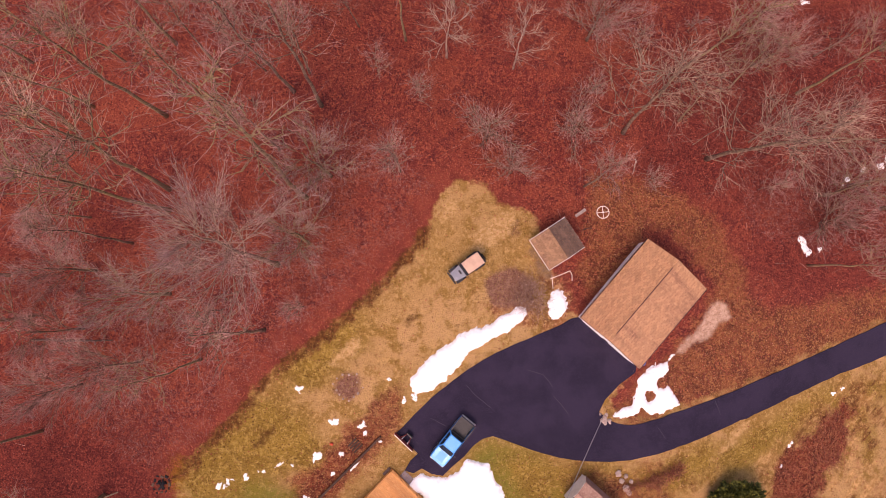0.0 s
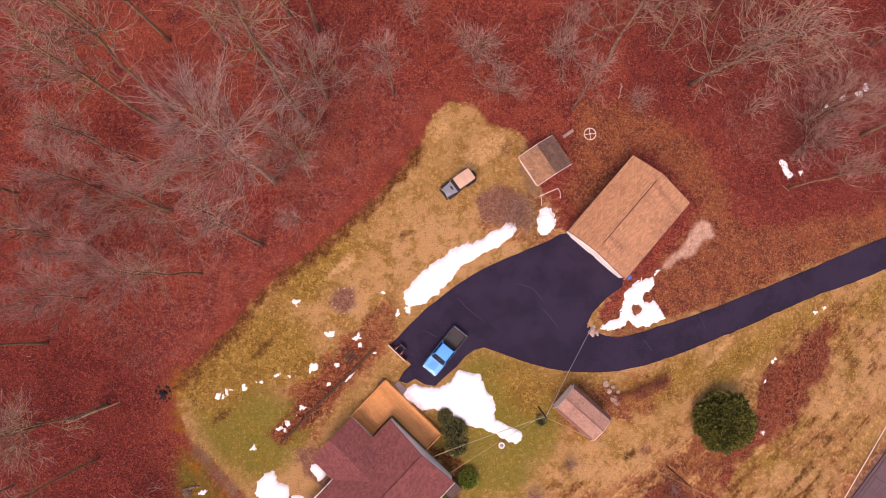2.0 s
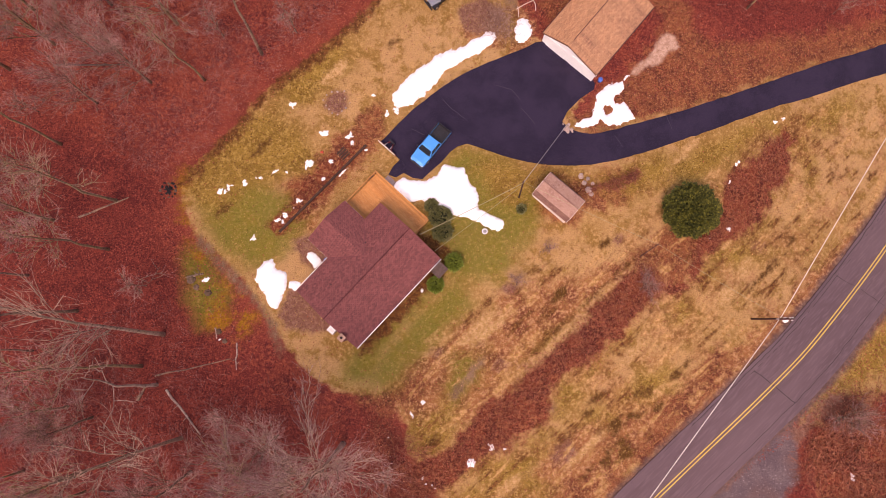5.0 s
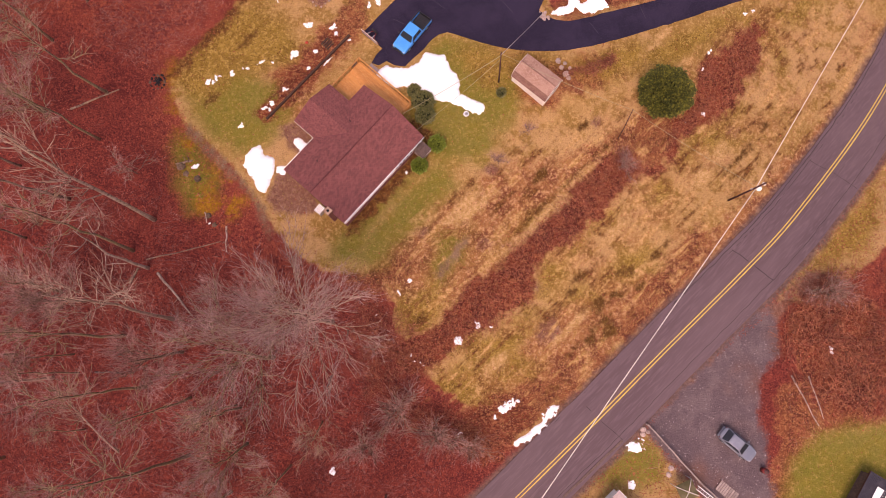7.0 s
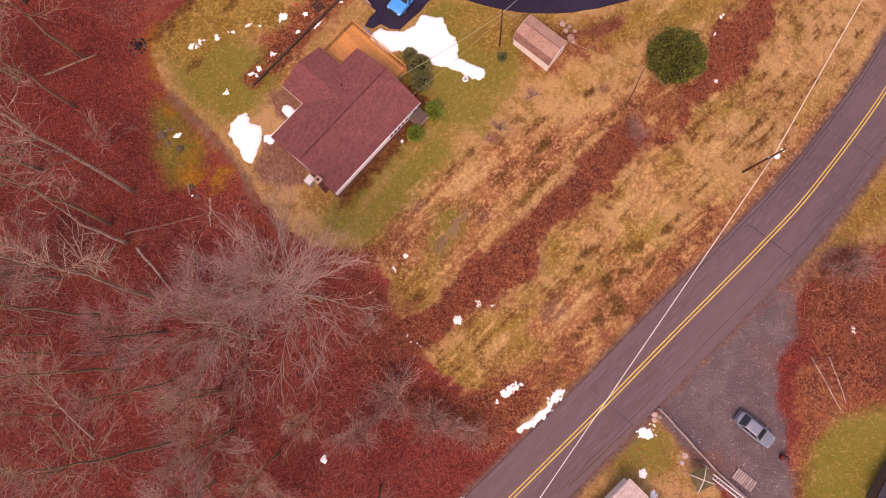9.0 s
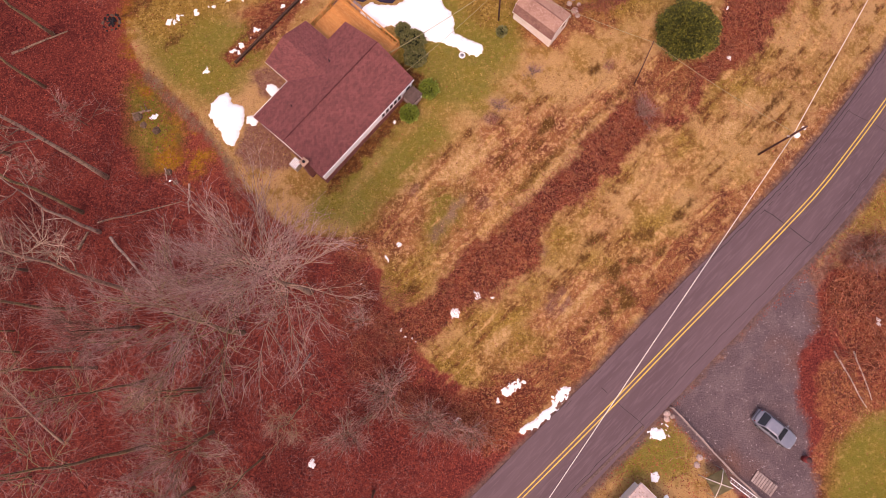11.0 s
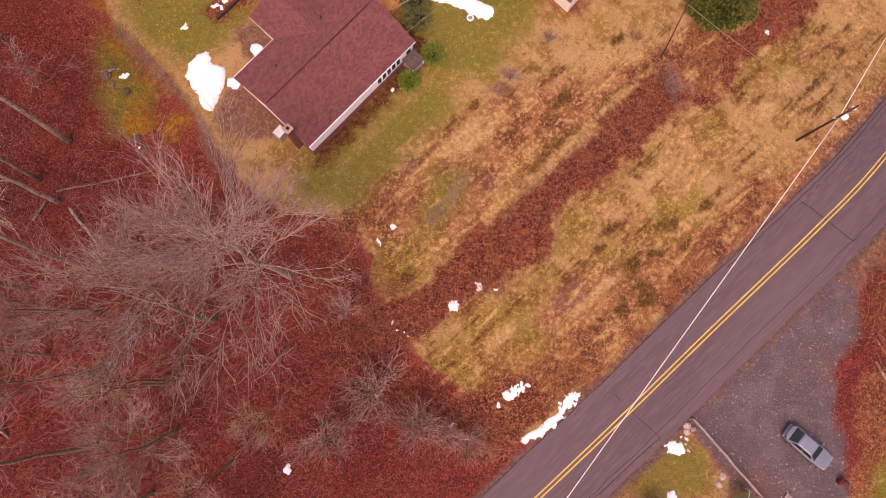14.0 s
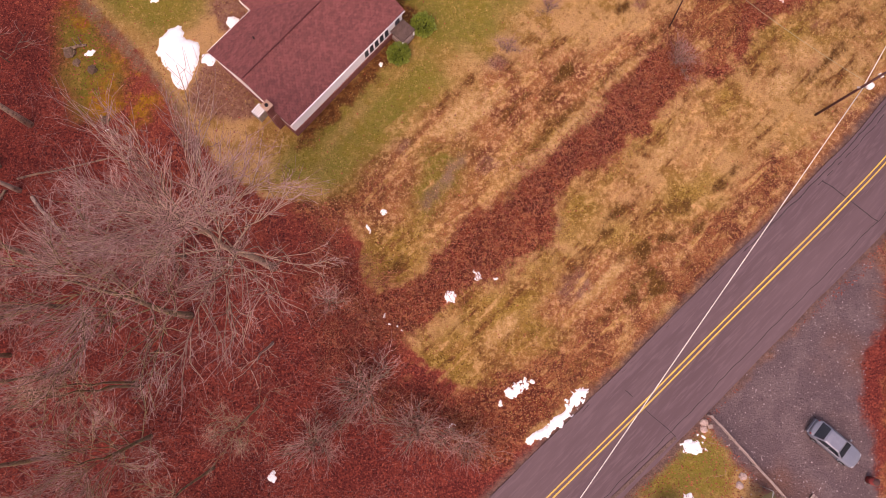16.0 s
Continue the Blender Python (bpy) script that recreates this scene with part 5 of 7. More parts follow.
def wheels(t, xs, track, radius=0.36, width=0.24):
    for x in xs:
        for s in (-1, 1):
            bm = bmesh.new()
            bmesh.ops.create_cone(bm, cap_ends=True, segments=24, radius1=radius, radius2=radius, depth=width, matrix=pose(x, s * track, radius, 90))
            bmesh.ops.bevel(bm, geom=[e for e in bm.edges if len(e.link_faces) == 2 and e.calc_face_angle() > 1], offset=0.04, segments=2, affect="EDGES")
            w = part("wheel", bm, RUBBER, t, "black tyre")
            bm = bmesh.new()
            bmesh.ops.create_cone(bm, cap_ends=True, segments=20, radius1=radius * 0.62, radius2=radius * 0.55, depth=0.03, matrix=pose(x, s * (track + width / 2), radius, 90 * -s))
            part("rim", bm, ALLOY, w, "grey alloy rim")


def quad(name, pts, material, parent, label="", thick=0.012):
    bm = bmesh.new()
    bm.faces.new([bm.verts.new(p) for p in pts])
    bmesh.ops.solidify(bm, geom=bm.faces[:], thickness=thick)
    return part(name, bm, material, parent, label)


def cabin(t, paint, x, w, z, roof_name="cab"):
    """The greenhouse: x are the base front, roof front, roof rear and base rear; w base and roof half widths; z belt and roof heights."""
    b0, r0, r1, b1 = x
    wb, wr = w
    zb, zr = z
    bm = loft([[(b0, -wb, zb), (b0, wb, zb), (b1, wb, zb), (b1, -wb, zb)], [(r0, -wr, zr - 0.04), (r0, wr, zr - 0.04), (r1, wr, zr - 0.04), (r1, -wr, zr - 0.04)],
               [(r0 - 0.08, -wr + 0.1, zr), (r0 - 0.08, wr - 0.1, zr), (r1 + 0.08, wr - 0.1, zr), (r1 + 0.08, -wr + 0.1, zr)]])
    cab = part(roof_name, bm, paint, t)
    up = 0.012

    def on(base, roof, f, y):
        return (base[0] + (roof[0] - base[0]) * f, y, base[1] + (roof[1] - base[1]) * f)

    for nm, base, roof, s in (("windshield", (b0, zb), (r0, zr - 0.04), 1), ("rear_window", (b1, zb), (r1, zr - 0.04), -1)):
        pts = []
        for f, side in ((0.06, -1), (0.06, 1), (0.93, 1), (0.93, -1)):
            half = (wb + (wr - wb) * f) * 0.91
            q = on(base, roof, f, side * half)
            pts.append((q[0] + s * 0.014, q[1], q[2] + 0.012))
        quad(nm, pts, GLASS, cab, "dark glass")
    for s in (-1, 1):
        mid = (r0 + r1) / 2
        for f0, f1 in ((0.08, 0.49), (0.53, 0.92)):
            pts = []
            for f, k in ((0.1, f0), (0.1, f1), (0.9, f1), (0.9, f0)):
                xa, xb = b0 + (r0 - b0) * f, b1 + (r1 - b1) * f
                y = s * (wb + (wr - wb) * f + 0.012)
                pts.append((xa + (xb - xa) * k, y, zb + (zr - 0.04 - zb) * f))
            quad("side_window", pts, GLASS, cab, "dark glass")
    return cab


def pickup():
    t = thing("pickup_truck", "bright blue pickup truck with a black bed, parked on the driveway", "pickup truck", pose(0.88, -14.6, gz(1, -14.6) + 0.07, 0, 0, 231) @ Matrix.Scale(0.89, 4))
    body = part("body", loft([hull_section(x, w, 0.42, z, 0.12) for x, w, z in ((2.72, 0.72, 0.82), (2.66, 0.86, 0.98), (2.4, 0.94, 1.05), (1.3, 0.97, 1.12), (0.9, 0.97, 1.13), (-0.85, 0.97, 1.13))]), BLUE, t, smooth=False)
    cabin(t, BLUE, (1.25, 0.68, -0.68, -0.86), (0.93, 0.74), (1.12, 1.78))
    for s in (-1, 1):
        part("bed_side", box(-2.7, -0.86, s * 0.97 - (0.12 if s > 0 else 0), s * 0.97 + (0.12 if s < 0 else 0), 0.45, 1.14, 0.02), BLUE, t)
        part("bed_rail", box(-2.7, -0.86, s * 0.91 - 0.07, s * 0.91 + 0.07, 1.141, 1.17, 0.008), BLACK, t, "black bed rail cap")
        mir = part("mirror", box(0.95, 1.1, s * 1.1 - 0.1, s * 1.1 + 0.1, 1.15, 1.35, 0.03), BLACK, t)
        part("headlight", box(2.52, 2.70, s * 0.72 - 0.15, s * 0.72 + 0.15, 0.8, 0.97, 0.03), LAMP, t)
        part("tail_light", box(-2.74, -2.69, s * 0.88 - 0.07, s * 0.88 + 0.07, 0.75, 1.05, 0.01), RED_LENS, t)
    part("bed_liner", box(-2.64, -0.86, -0.85, 0.85, 0.5, 0.66, 0.01), BLACK, t, "black bed liner")
    for k in range(7):
        part("liner_rib", box(-2.6, -0.9, -0.72 + k * 0.22, -0.66 + k * 0.22, 0.66, 0.68), BLACK, t)
    part("bed_front", box(-0.92, -0.86, -0.85, 0.85, 0.66, 1.15), BLACK, t)
    part("tailgate", box(-2.72, -2.64, -0.85, 0.85, 0.5, 1.15, 0.015), BLACK, t, "dark tailgate")
    part("front_bumper", box(2.6, 2.82, -0.88, 0.88, 0.42, 0.66, 0.05), BLACK, t)
    part("rear_bumper", box(-2.86, -2.7, -0.9, 0.9, 0.42, 0.62, 0.03), STEEL, t)
    part("grille", box(2.68, 2.75, -0.5, 0.5, 0.68, 0.92, 0.01), BLACK, t)
    part("hood_scoop", box(1.4, 2.35, -0.42, 0.42, 1.125, 1.15, 0.02), BLUE, t)
    for s in (-1, 1):
        part("wiper", box(1.22, 1.27, s * 0.35 - 0.3, s * 0.35 + 0.3, 1.16, 1.18), BLACK, t)
    wheels(t, (1.75, -1.75), 0.85, 0.38, 0.26)
    return t


def soft_top():
    t = thing("off_road_car", "small black off-road car with a tan canvas top on the lawn", "car", pose(2.25, 1.72, gz(2.2, 1.7) + 0.03, 0, 0, 215.5) @ Matrix.Scale(0.93, 4))
    part("body", loft([hull_section(x, w, 0.5, z, 0.05, 0.0) for x, w, z in ((0.55, 0.72, 1.05), (0.3, 0.74, 1.08), (-1.75, 0.74, 1.08), (-1.8, 0.7, 1.0))]), BLACK, t)
    part("hood", loft([hull_section(x, w, 0.75, z, 0.07, 0.03) for x, w, z in ((1.72, 0.5, 0.98), (1.65, 0.53, 1.02), (0.56, 0.68, 1.1))]), JEEP_GREY, t, "faded grey-blue hood")
    part("hood_vent", box(0.75, 0.95, -0.22, 0.22, 1.135, 1.155, 0.01), BLACK, t)
    for s in (-1, 1):
        part("front_fender", loft([[(x, s * 0.5, z), (x, s * 0.84, z), (x, s * 0.84, z - 0.06), (x, s * 0.5, z - 0.06)] for x, z in ((1.75, 0.72), (1.6, 0.86), (0.95, 0.86), (0.6, 0.6))]), BLACK, t)
        part("rear_fender", loft([[(x, s * 0.74, z), (x, s * 0.86, z), (x, s * 0.86, z - 0.06), (x, s * 0.74, z - 0.06)] for x, z in ((-0.55, 0.6), (-0.8, 0.86), (-1.4, 0.86), (-1.7, 0.7))]), BLACK, t)
        part("headlight", tube_mesh("headlight", [(1.73, s * 0.36, 0.85), (1.77, s * 0.36, 0.85)], 0.1, 14, LAMP), parent=t)
        part("mirror", box(0.4, 0.48, s * 0.86 - 0.08, s * 0.86 + 0.08, 1.15, 1.32, 0.02), BLACK, t)
        part("roll_bar", tube_mesh("roll_bar", [(-0.35, s * 0.64, 1.05), (-0.35, s * 0.6, 1.72)], 0.04, 8, BLACK), parent=t)
        part("side_window", box(-1.6, 0.1, s * 0.72 - 0.01, s * 0.72 + 0.01, 1.1, 1.62), GLASS, t, "clear plastic side window")
    quad("windshield", [(0.52, -0.64, 1.12), (0.52, 0.64, 1.12), (0.28, 0.6, 1.68), (0.28, -0.6, 1.68)], GLASS, t, "dark glass")
    for s in (-1, 1):
        part("windshield_frame", tube_mesh("windshield_frame", [(0.54, s * 0.67, 1.1), (0.28, s * 0.63, 1.72)], 0.035, 8, BLACK), parent=t)
    part("canvas_top", loft([hull_section(x, w, 1.5, z, 0.09, 0.02) for x, w, z in ((0.26, 0.66, 1.74), (-0.4, 0.69, 1.79), (-1.2, 0.69, 1.78), (-1.72, 0.66, 1.72))]), CANVAS, t, "tan canvas top")
    part("front_bumper", box(1.82, 1.98, -0.72, 0.72, 0.45, 0.6, 0.02), BLACK, t)
    part("bumper_arm", box(1.6, 1.9, -0.4, 0.4, 0.5, 0.58), BLACK, t)
    part("rear_bumper", box(-1.98, -1.82, -0.7, 0.7, 0.45, 0.6, 0.02), BLACK, t)
    part("spare_wheel", tube_mesh("spare_wheel", [(-1.83, 0.1, 1.0), (-2.05, 0.1, 1.0)], 0.37, 22, RUBBER), parent=t)
    wheels(t, (1.25, -1.15), 0.7, 0.37, 0.26)
    return t


def sedan():
    t = thing("sedan_car", "dark grey sedan car parked on the gravel lot", "car", pose(34.35, -59.85, gz(34.3, -59.8) + 0.09, 0, 0, math.degrees(math.atan2(-3.0, 3.3))) @ Matrix.Scale(0.94, 4))
    part("body", loft([hull_section(x, w, 0.25, z, 0.14) for x, w, z in ((2.3, 0.42, 0.6), (2.22, 0.6, 0.68), (2.05, 0.75, 0.75), (1.7, 0.83, 0.82), (0.9, 0.87, 0.92), (-1.2, 0.87, 0.95), (-1.8, 0.82, 0.95), (-2.08, 0.73, 0.9), (-2.22, 0.58, 0.84), (-2.28, 0.42, 0.78))]), CAR_SLATE, t)
    cabin(t, ROOF_SHEEN_PAINT, (0.95, 0.2, -1.25, -1.95), (0.78, 0.6), (0.92, 1.43))
    for s in (-1, 1):
        part("headlight", box(1.95, 2.14, s * 0.6 - 0.11, s * 0.6 + 0.11, 0.6, 0.735, 0.03), STEEL, t)
        part("tail_light", box(-2.18, -2.06, s * 0.58 - 0.11, s * 0.58 + 0.11, 0.68, 0.84, 0.03), RED_LENS, t)
        part("mirror", box(0.6, 0.75, s * 0.98 - 0.09, s * 0.98 + 0.09, 0.9, 1.03, 0.03), CAR_SLATE, t)
        part("wiper", box(0.86, 0.9, s * 0.3 - 0.28, s * 0.3 + 0.28, 0.97, 0.985), BLACK, t)
    part("front_bumper", box(2.15, 2.36, -0.6, 0.6, 0.25, 0.5, 0.06), CAR_SLATE, t)
    part("rear_bumper", box(-2.36, -2.15, -0.66, 0.66, 0.3, 0.6, 0.06), CAR_SLATE, t)
    wheels(t, (1.4, -1.35), 0.8, 0.32, 0.2)
    return t


pickup(), soft_top(), sedan()

# ---- trees ----
def grow(rng, height, trunk_r, first, spread, limbs, twigs, twig_len, lean=0.0, droop=0.0, twig_r=0.013, subs=7, up=(0.5, 1.4), crook=1.0, limb=0.5, fan=0.38):
    """A bare tree: trunk and limbs in one list, branches and twigs in another."""
    tv, tf, cv, cf = [], [], [], []
    path, radii = [], []
    ang = rng.uniform(0, 6.28)
    off = Vector((0, 0, 0))
    steps = 9
    for i in range(steps + 1):
        f = i / steps
        off += Vector((rng.gauss(0, 0.13), rng.gauss(0, 0.13), 0)) * height / 18
        path.append(Vector((math.cos(ang) * lean * f * f * height, math.sin(ang) * lean * f * f * height, f * height)) + off * min(1, f * 2))
        radii.append(trunk_r * (1.3 if i == 0 else 1 - 0.78 * f))
    path[0].z = -0.35
    tube(path, radii, 7, tv, tf)

    def at(f):
        k = min(steps - 1, int(f * steps))
        return path[k].lerp(path[k + 1], f * steps - k), trunk_r * (1 - 0.78 * f)

    def twig(p, d, ln, r):
        q = p + d * ln * 0.5 + Vector((rng.gauss(0, 0.14), rng.gauss(0, 0.14), rng.gauss(0, 0.08) - droop * ln * 0.1)) * ln
        e = q + (d + Vector((rng.gauss(0, 0.5), rng.gauss(0, 0.5), rng.gauss(0.15, 0.3)))).normalized() * ln * 0.5
        tube([p, q, e] if ln > 0.75 * twig_len else [p, e], [r, r * 0.75, r * 0.35] if ln > 0.75 * twig_len else [r, r * 0.4], 3, cv, cf, False)
        return q, e

    per = max(1, twigs // (limbs * subs))
    for k in range(limbs):
        f = first + (0.97 - first) * (k + rng.random()) / limbs
        p, r = at(f)
        a = k * 2.4 + rng.uniform(-0.5, 0.5)
        ln = spread * (1.05 - 0.65 * (f - first) / (1 - first)) * rng.uniform(0.7, 1.15)
        rise = rng.uniform(*up)
        d = Vector((math.cos(a), math.sin(a), rise)).normalized()
        lp, n = [p], 5
        for i in range(1, n + 1):
            d = (d + crook * Vector((rng.gauss(0, 0.15), rng.gauss(0, 0.15), rng.gauss(0.05, 0.1)))).normalized()
            lp.append(lp[-1] + d * ln / n)
        lr = [max(r * limb * (1 - 0.85 * i / n), twig_r * 1.3) for i in range(n + 1)]
        tube(lp, lr, 5, tv, tf, False)
        for j in range(subs):
            g = 0.18 + 0.8 * (j + rng.random()) / subs
            i = min(n - 1, int(g * n))
            b = lp[i].lerp(lp[i + 1], g * n - i)
            bd = (d + crook * Vector((rng.gauss(0, 0.42), rng.gauss(0, 0.42), rng.gauss(0.1, 0.3)))).normalized()
            bl = ln * rng.uniform(0.4, 0.7) * (1.15 - 0.5 * g)
            m1 = b + bd * bl * 0.5 + Vector((rng.gauss(0, 0.1), rng.gauss(0, 0.1), 0)) * bl
            e1 = m1 + (bd + Vector((rng.gauss(0, 0.3), rng.gauss(0, 0.3), rng.gauss(0.1, 0.2)))).normalized() * bl * 0.5
            tube([b, m1, e1], [lr[i] * 0.55 + twig_r * 0.6, twig_r * 1.7, twig_r * 0.8], 4, tv, tf, False)
            for q in range(per):
                h = rng.uniform(0.15, 1.0)
                s = b.lerp(m1, h * 2) if h < 0.5 else m1.lerp(e1, h * 2 - 1)
                sd = (bd + Vector((rng.gauss(0, fan), rng.gauss(0, fan), rng.gauss(0.1, 0.3)))).normalized()
                mid, end = twig(s, sd, twig_len * rng.uniform(0.5, 1.2), twig_r)
                if rng.random() < 0.7:
                    twig(mid, (sd + Vector((rng.gauss(0, 0.45), rng.gauss(0, 0.45), rng.gauss(0, 0.35)))).normalized(), twig_len * rng.uniform(0.3, 0.7), twig_r * 0.75)
    return tv, tf, cv, cf


def tree_kind(seed, bark, twig, label, **kw):
    rng = random.Random(seed)
    tv, tf, cv, cf = grow(rng, **kw)
    return (mesh_of("trunk", tv, tf, bark, True), mesh_of("crown", cv, cf, twig), label, kw["height"])


TALL = [tree_kind(s, b, w, "tall bare woodland tree with a mossy trunk", height=h, trunk_r=r, first=0.5, spread=sp, limbs=15, twigs=230, twig_len=1.6, lean=ln, twig_r=0.019, crook=1.5, up=(0.4, 1.5), limb=0.4)
        for s, b, w, h, r, sp, ln in ((1, BARK, TWIG, 21, 0.18, 4.2, 0.02), (2, DARK_BARK, TWIG, 22, 0.19, 4.0, 0.03), (3, BARK, TWIG_PALE, 18, 0.17, 3.9, 0.03), (4, DARK_BARK, TWIG, 20, 0.17, 3.6, 0.02), (5, BARK, TWIG, 22, 0.2, 4.6, 0.02))]
TALL.append(tree_kind(6, PALE_BARK, TWIG_PALE, "tall bare tree with pale grey bark and pale limbs", height=21, trunk_r=0.19, first=0.32, spread=5.6, limbs=9, twigs=190, twig_len=1.7, lean=0.02, twig_r=0.019, crook=1.2, up=(1.2, 2.6), limb=0.5))
WIDE = [tree_kind(s, b, w, "spreading bare tree with a dense crown of fine twigs", height=h, trunk_r=r, first=0.14, spread=sp, limbs=17, twigs=900, twig_len=1.7, lean=0.03, subs=10, twig_r=0.0175, crook=0.95, up=(0.45, 1.7), limb=0.36, fan=0.3)
        for s, b, w, h, r, sp in ((11, BARK, TWIG_LIGHT, 13, 0.22, 8.2), (12, DARK_BARK, TWIG, 12, 0.2, 7.2), (13, BARK, TWIG_LIGHT, 14, 0.24, 8.6))]
BIG = tree_kind(14, PALE_BARK, TWIG_LIGHT, "large tall bare tree with a wide crown of fine twigs", height=19.5, trunk_r=0.27, first=0.4, spread=8.4, limbs=24, twigs=1800, twig_len=1.7, lean=0.02, subs=13, twig_r=0.0155, crook=0.8, up=(0.35, 1.7), limb=0.4, fan=0.26)
NEAR = [tree_kind(s, b, w, "crooked bare tree with pale lichen-covered limbs", height=h, trunk_r=0.15, first=0.25, spread=sp, limbs=12, twigs=340, twig_len=1.6, lean=0.05, subs=8, twig_r=0.0165, crook=2.0, up=(0.2, 1.3), limb=0.34)
        for s, b, w, h, sp in ((41, DARK_BARK, TWIG_PALE, 13, 5.4), (42, BARK, TWIG_PALE, 15, 6.0), (43, DARK_BARK, TWIG, 14, 5.2))]
SNAG = tree_kind(51, BIRCH, TWIG_PALE, "broken pale dead snag among the woodland trees", height=9, trunk_r=0.13, first=0.5, spread=3.4, limbs=4, twigs=16, twig_len=1.2, lean=0.06, subs=2, twig_r=0.016, crook=1.6, up=(0.3, 1.0), limb=0.5)
PALE = [tree_kind(s, BIRCH, TWIG_PALE, "pale-barked bare birch tree in the leaf litter", height=h, trunk_r=0.12, first=0.3, spread=3.6, limbs=9, twigs=220, twig_len=1.5, lean=0.08, subs=6, twig_r=0.0195) for s, h in ((21, 12), (22, 14))]
SMALLT = [tree_kind(s, DARK_BARK, TWIG, "slender bare understorey sapling", height=h, trunk_r=0.05, first=0.06, spread=2.4, limbs=11, twigs=140, twig_len=1.2, lean=0.05, subs=5, twig_r=0.018, up=(0.5, 1.6), crook=1.7) for s, h in ((31, 5.5), (32, 7), (33, 4.2))]
SHRUB = tree_kind(61, DARK_BARK, TWIG, "low bare bush of many fine stems", height=2.2, trunk_r=0.035, first=0.02, spread=2.3, limbs=22, twigs=380, twig_len=0.9, subs=6, twig_r=0.012, up=(0.4, 1.6), crook=1.2, limb=0.8)


def plant(kind, x, y, size=1.0, turn=None, tip=0.0, tip_dir=0.0, group="woodland trees"):
    trunk, crown, label, _ = kind
    m = Matrix.Translation((x, y, gz(x, y) + 0.02)) @ Matrix.Rotation(radians(tip), 4, Vector((-math.sin(tip_dir), math.cos(tip_dir), 0))) @ Matrix.Rotation(random.uniform(0, 6.28) if turn is None else turn, 4, "Z") @ Matrix.Scale(size, 4)
    t = thing("tree", label, "tree", m, group)
    part("trunk", trunk, parent=t)
    part("crown", crown, parent=t)
    return t


# kind, place, height, lean in degrees and its bearing
TRUNKS = [("D", -11.7, 17.3, 22, 2, 0.6), ("D", -14.4, 18.7, 20.5, 1, -2.4), ("D", -12.9, 20.5, 13.5, 3, 0.8), ("D", -21.6, 21.1, 14.5, 2, 0.7), ("D", -8.2, 25.3, 8, 6, -2.7),
         ("T", -26.6, 16.3, 22, 2, 1.1), ("T", -21, 16, 19, 3, 1.1), ("T", -26.3, 9.2, 23.5, 4, 1.3), ("T", -13.1, 8.4, 25.5, 5, 1.7), ("T", -26.2, 7.2, 23.5, 1, -1.7),
         ("T", -33.8, 6.5, 10, 4, -1.6), ("D", -17.1, 20.7, 9.5, 4, -2.6), ("N", 18.1, 15.3, 17, 6, 2.2), ("N", 29.5, 20.4, 11, 6, 2.1), ("N", 31.4, 14.7, 8, 6, 2.0),
         ("N", 26.7, 12.8, 19.5, 5, -1.1), ("N", 35.9, 14.2, 10, 6, -1.2), ("N", 39, 24.1, 8.5, 1, -0.9), ("N", 41.9, 10.3, 8, 2, 1.9), ("N", 23.9, 16.7, 10, 6, 2.1),
         ("P", -26.9, -33.8, 24, 4, 1.7), ("T", -29.1, -37, 20.5, 5, 1.8), ("S", -27.5, -38.9, 12.5, 3, 1.9), ("P", -24.9, -44.3, 22, 4, 2.0), ("T", -34.5, -49.4, 12.5, 4, 2.0),
         ("P", -30.4, -57.4, 12, 40, 1.9), ("T", -23.2, -58.1, 20.5, 5, 2.0), ("T", -27.6, -51.1, 18.5, 3, 1.9), ("T", -18, -53.6, 14, 2, 1.6), ("S", -8.7, -50.8, 8, 14, -1.3),
         ("T", -35, -47.5, 10, 1, -1.0), ("T", -33.7, -55.1, 8.5, 4, 1.8), ("T", -33.1, -60.2, 10.5, 8, 2.0), ("T", -18.4, -53.3, 13.5, 3, 1.8), ("N", -9.8, -55.4, 9, 8, -1.1)]
KNOWN = []
for k, (kind, x, y, h, tip, way) in enumerate(TRUNKS):
    pick = {"D": TALL[1 + 2 * (k % 2)], "T": TALL[(0, 2, 4)[k % 3]], "N": NEAR[k % 3], "P": TALL[5], "S": SNAG}[kind]
    KNOWN.append((pick, x, y, h / pick[3], tip, way))
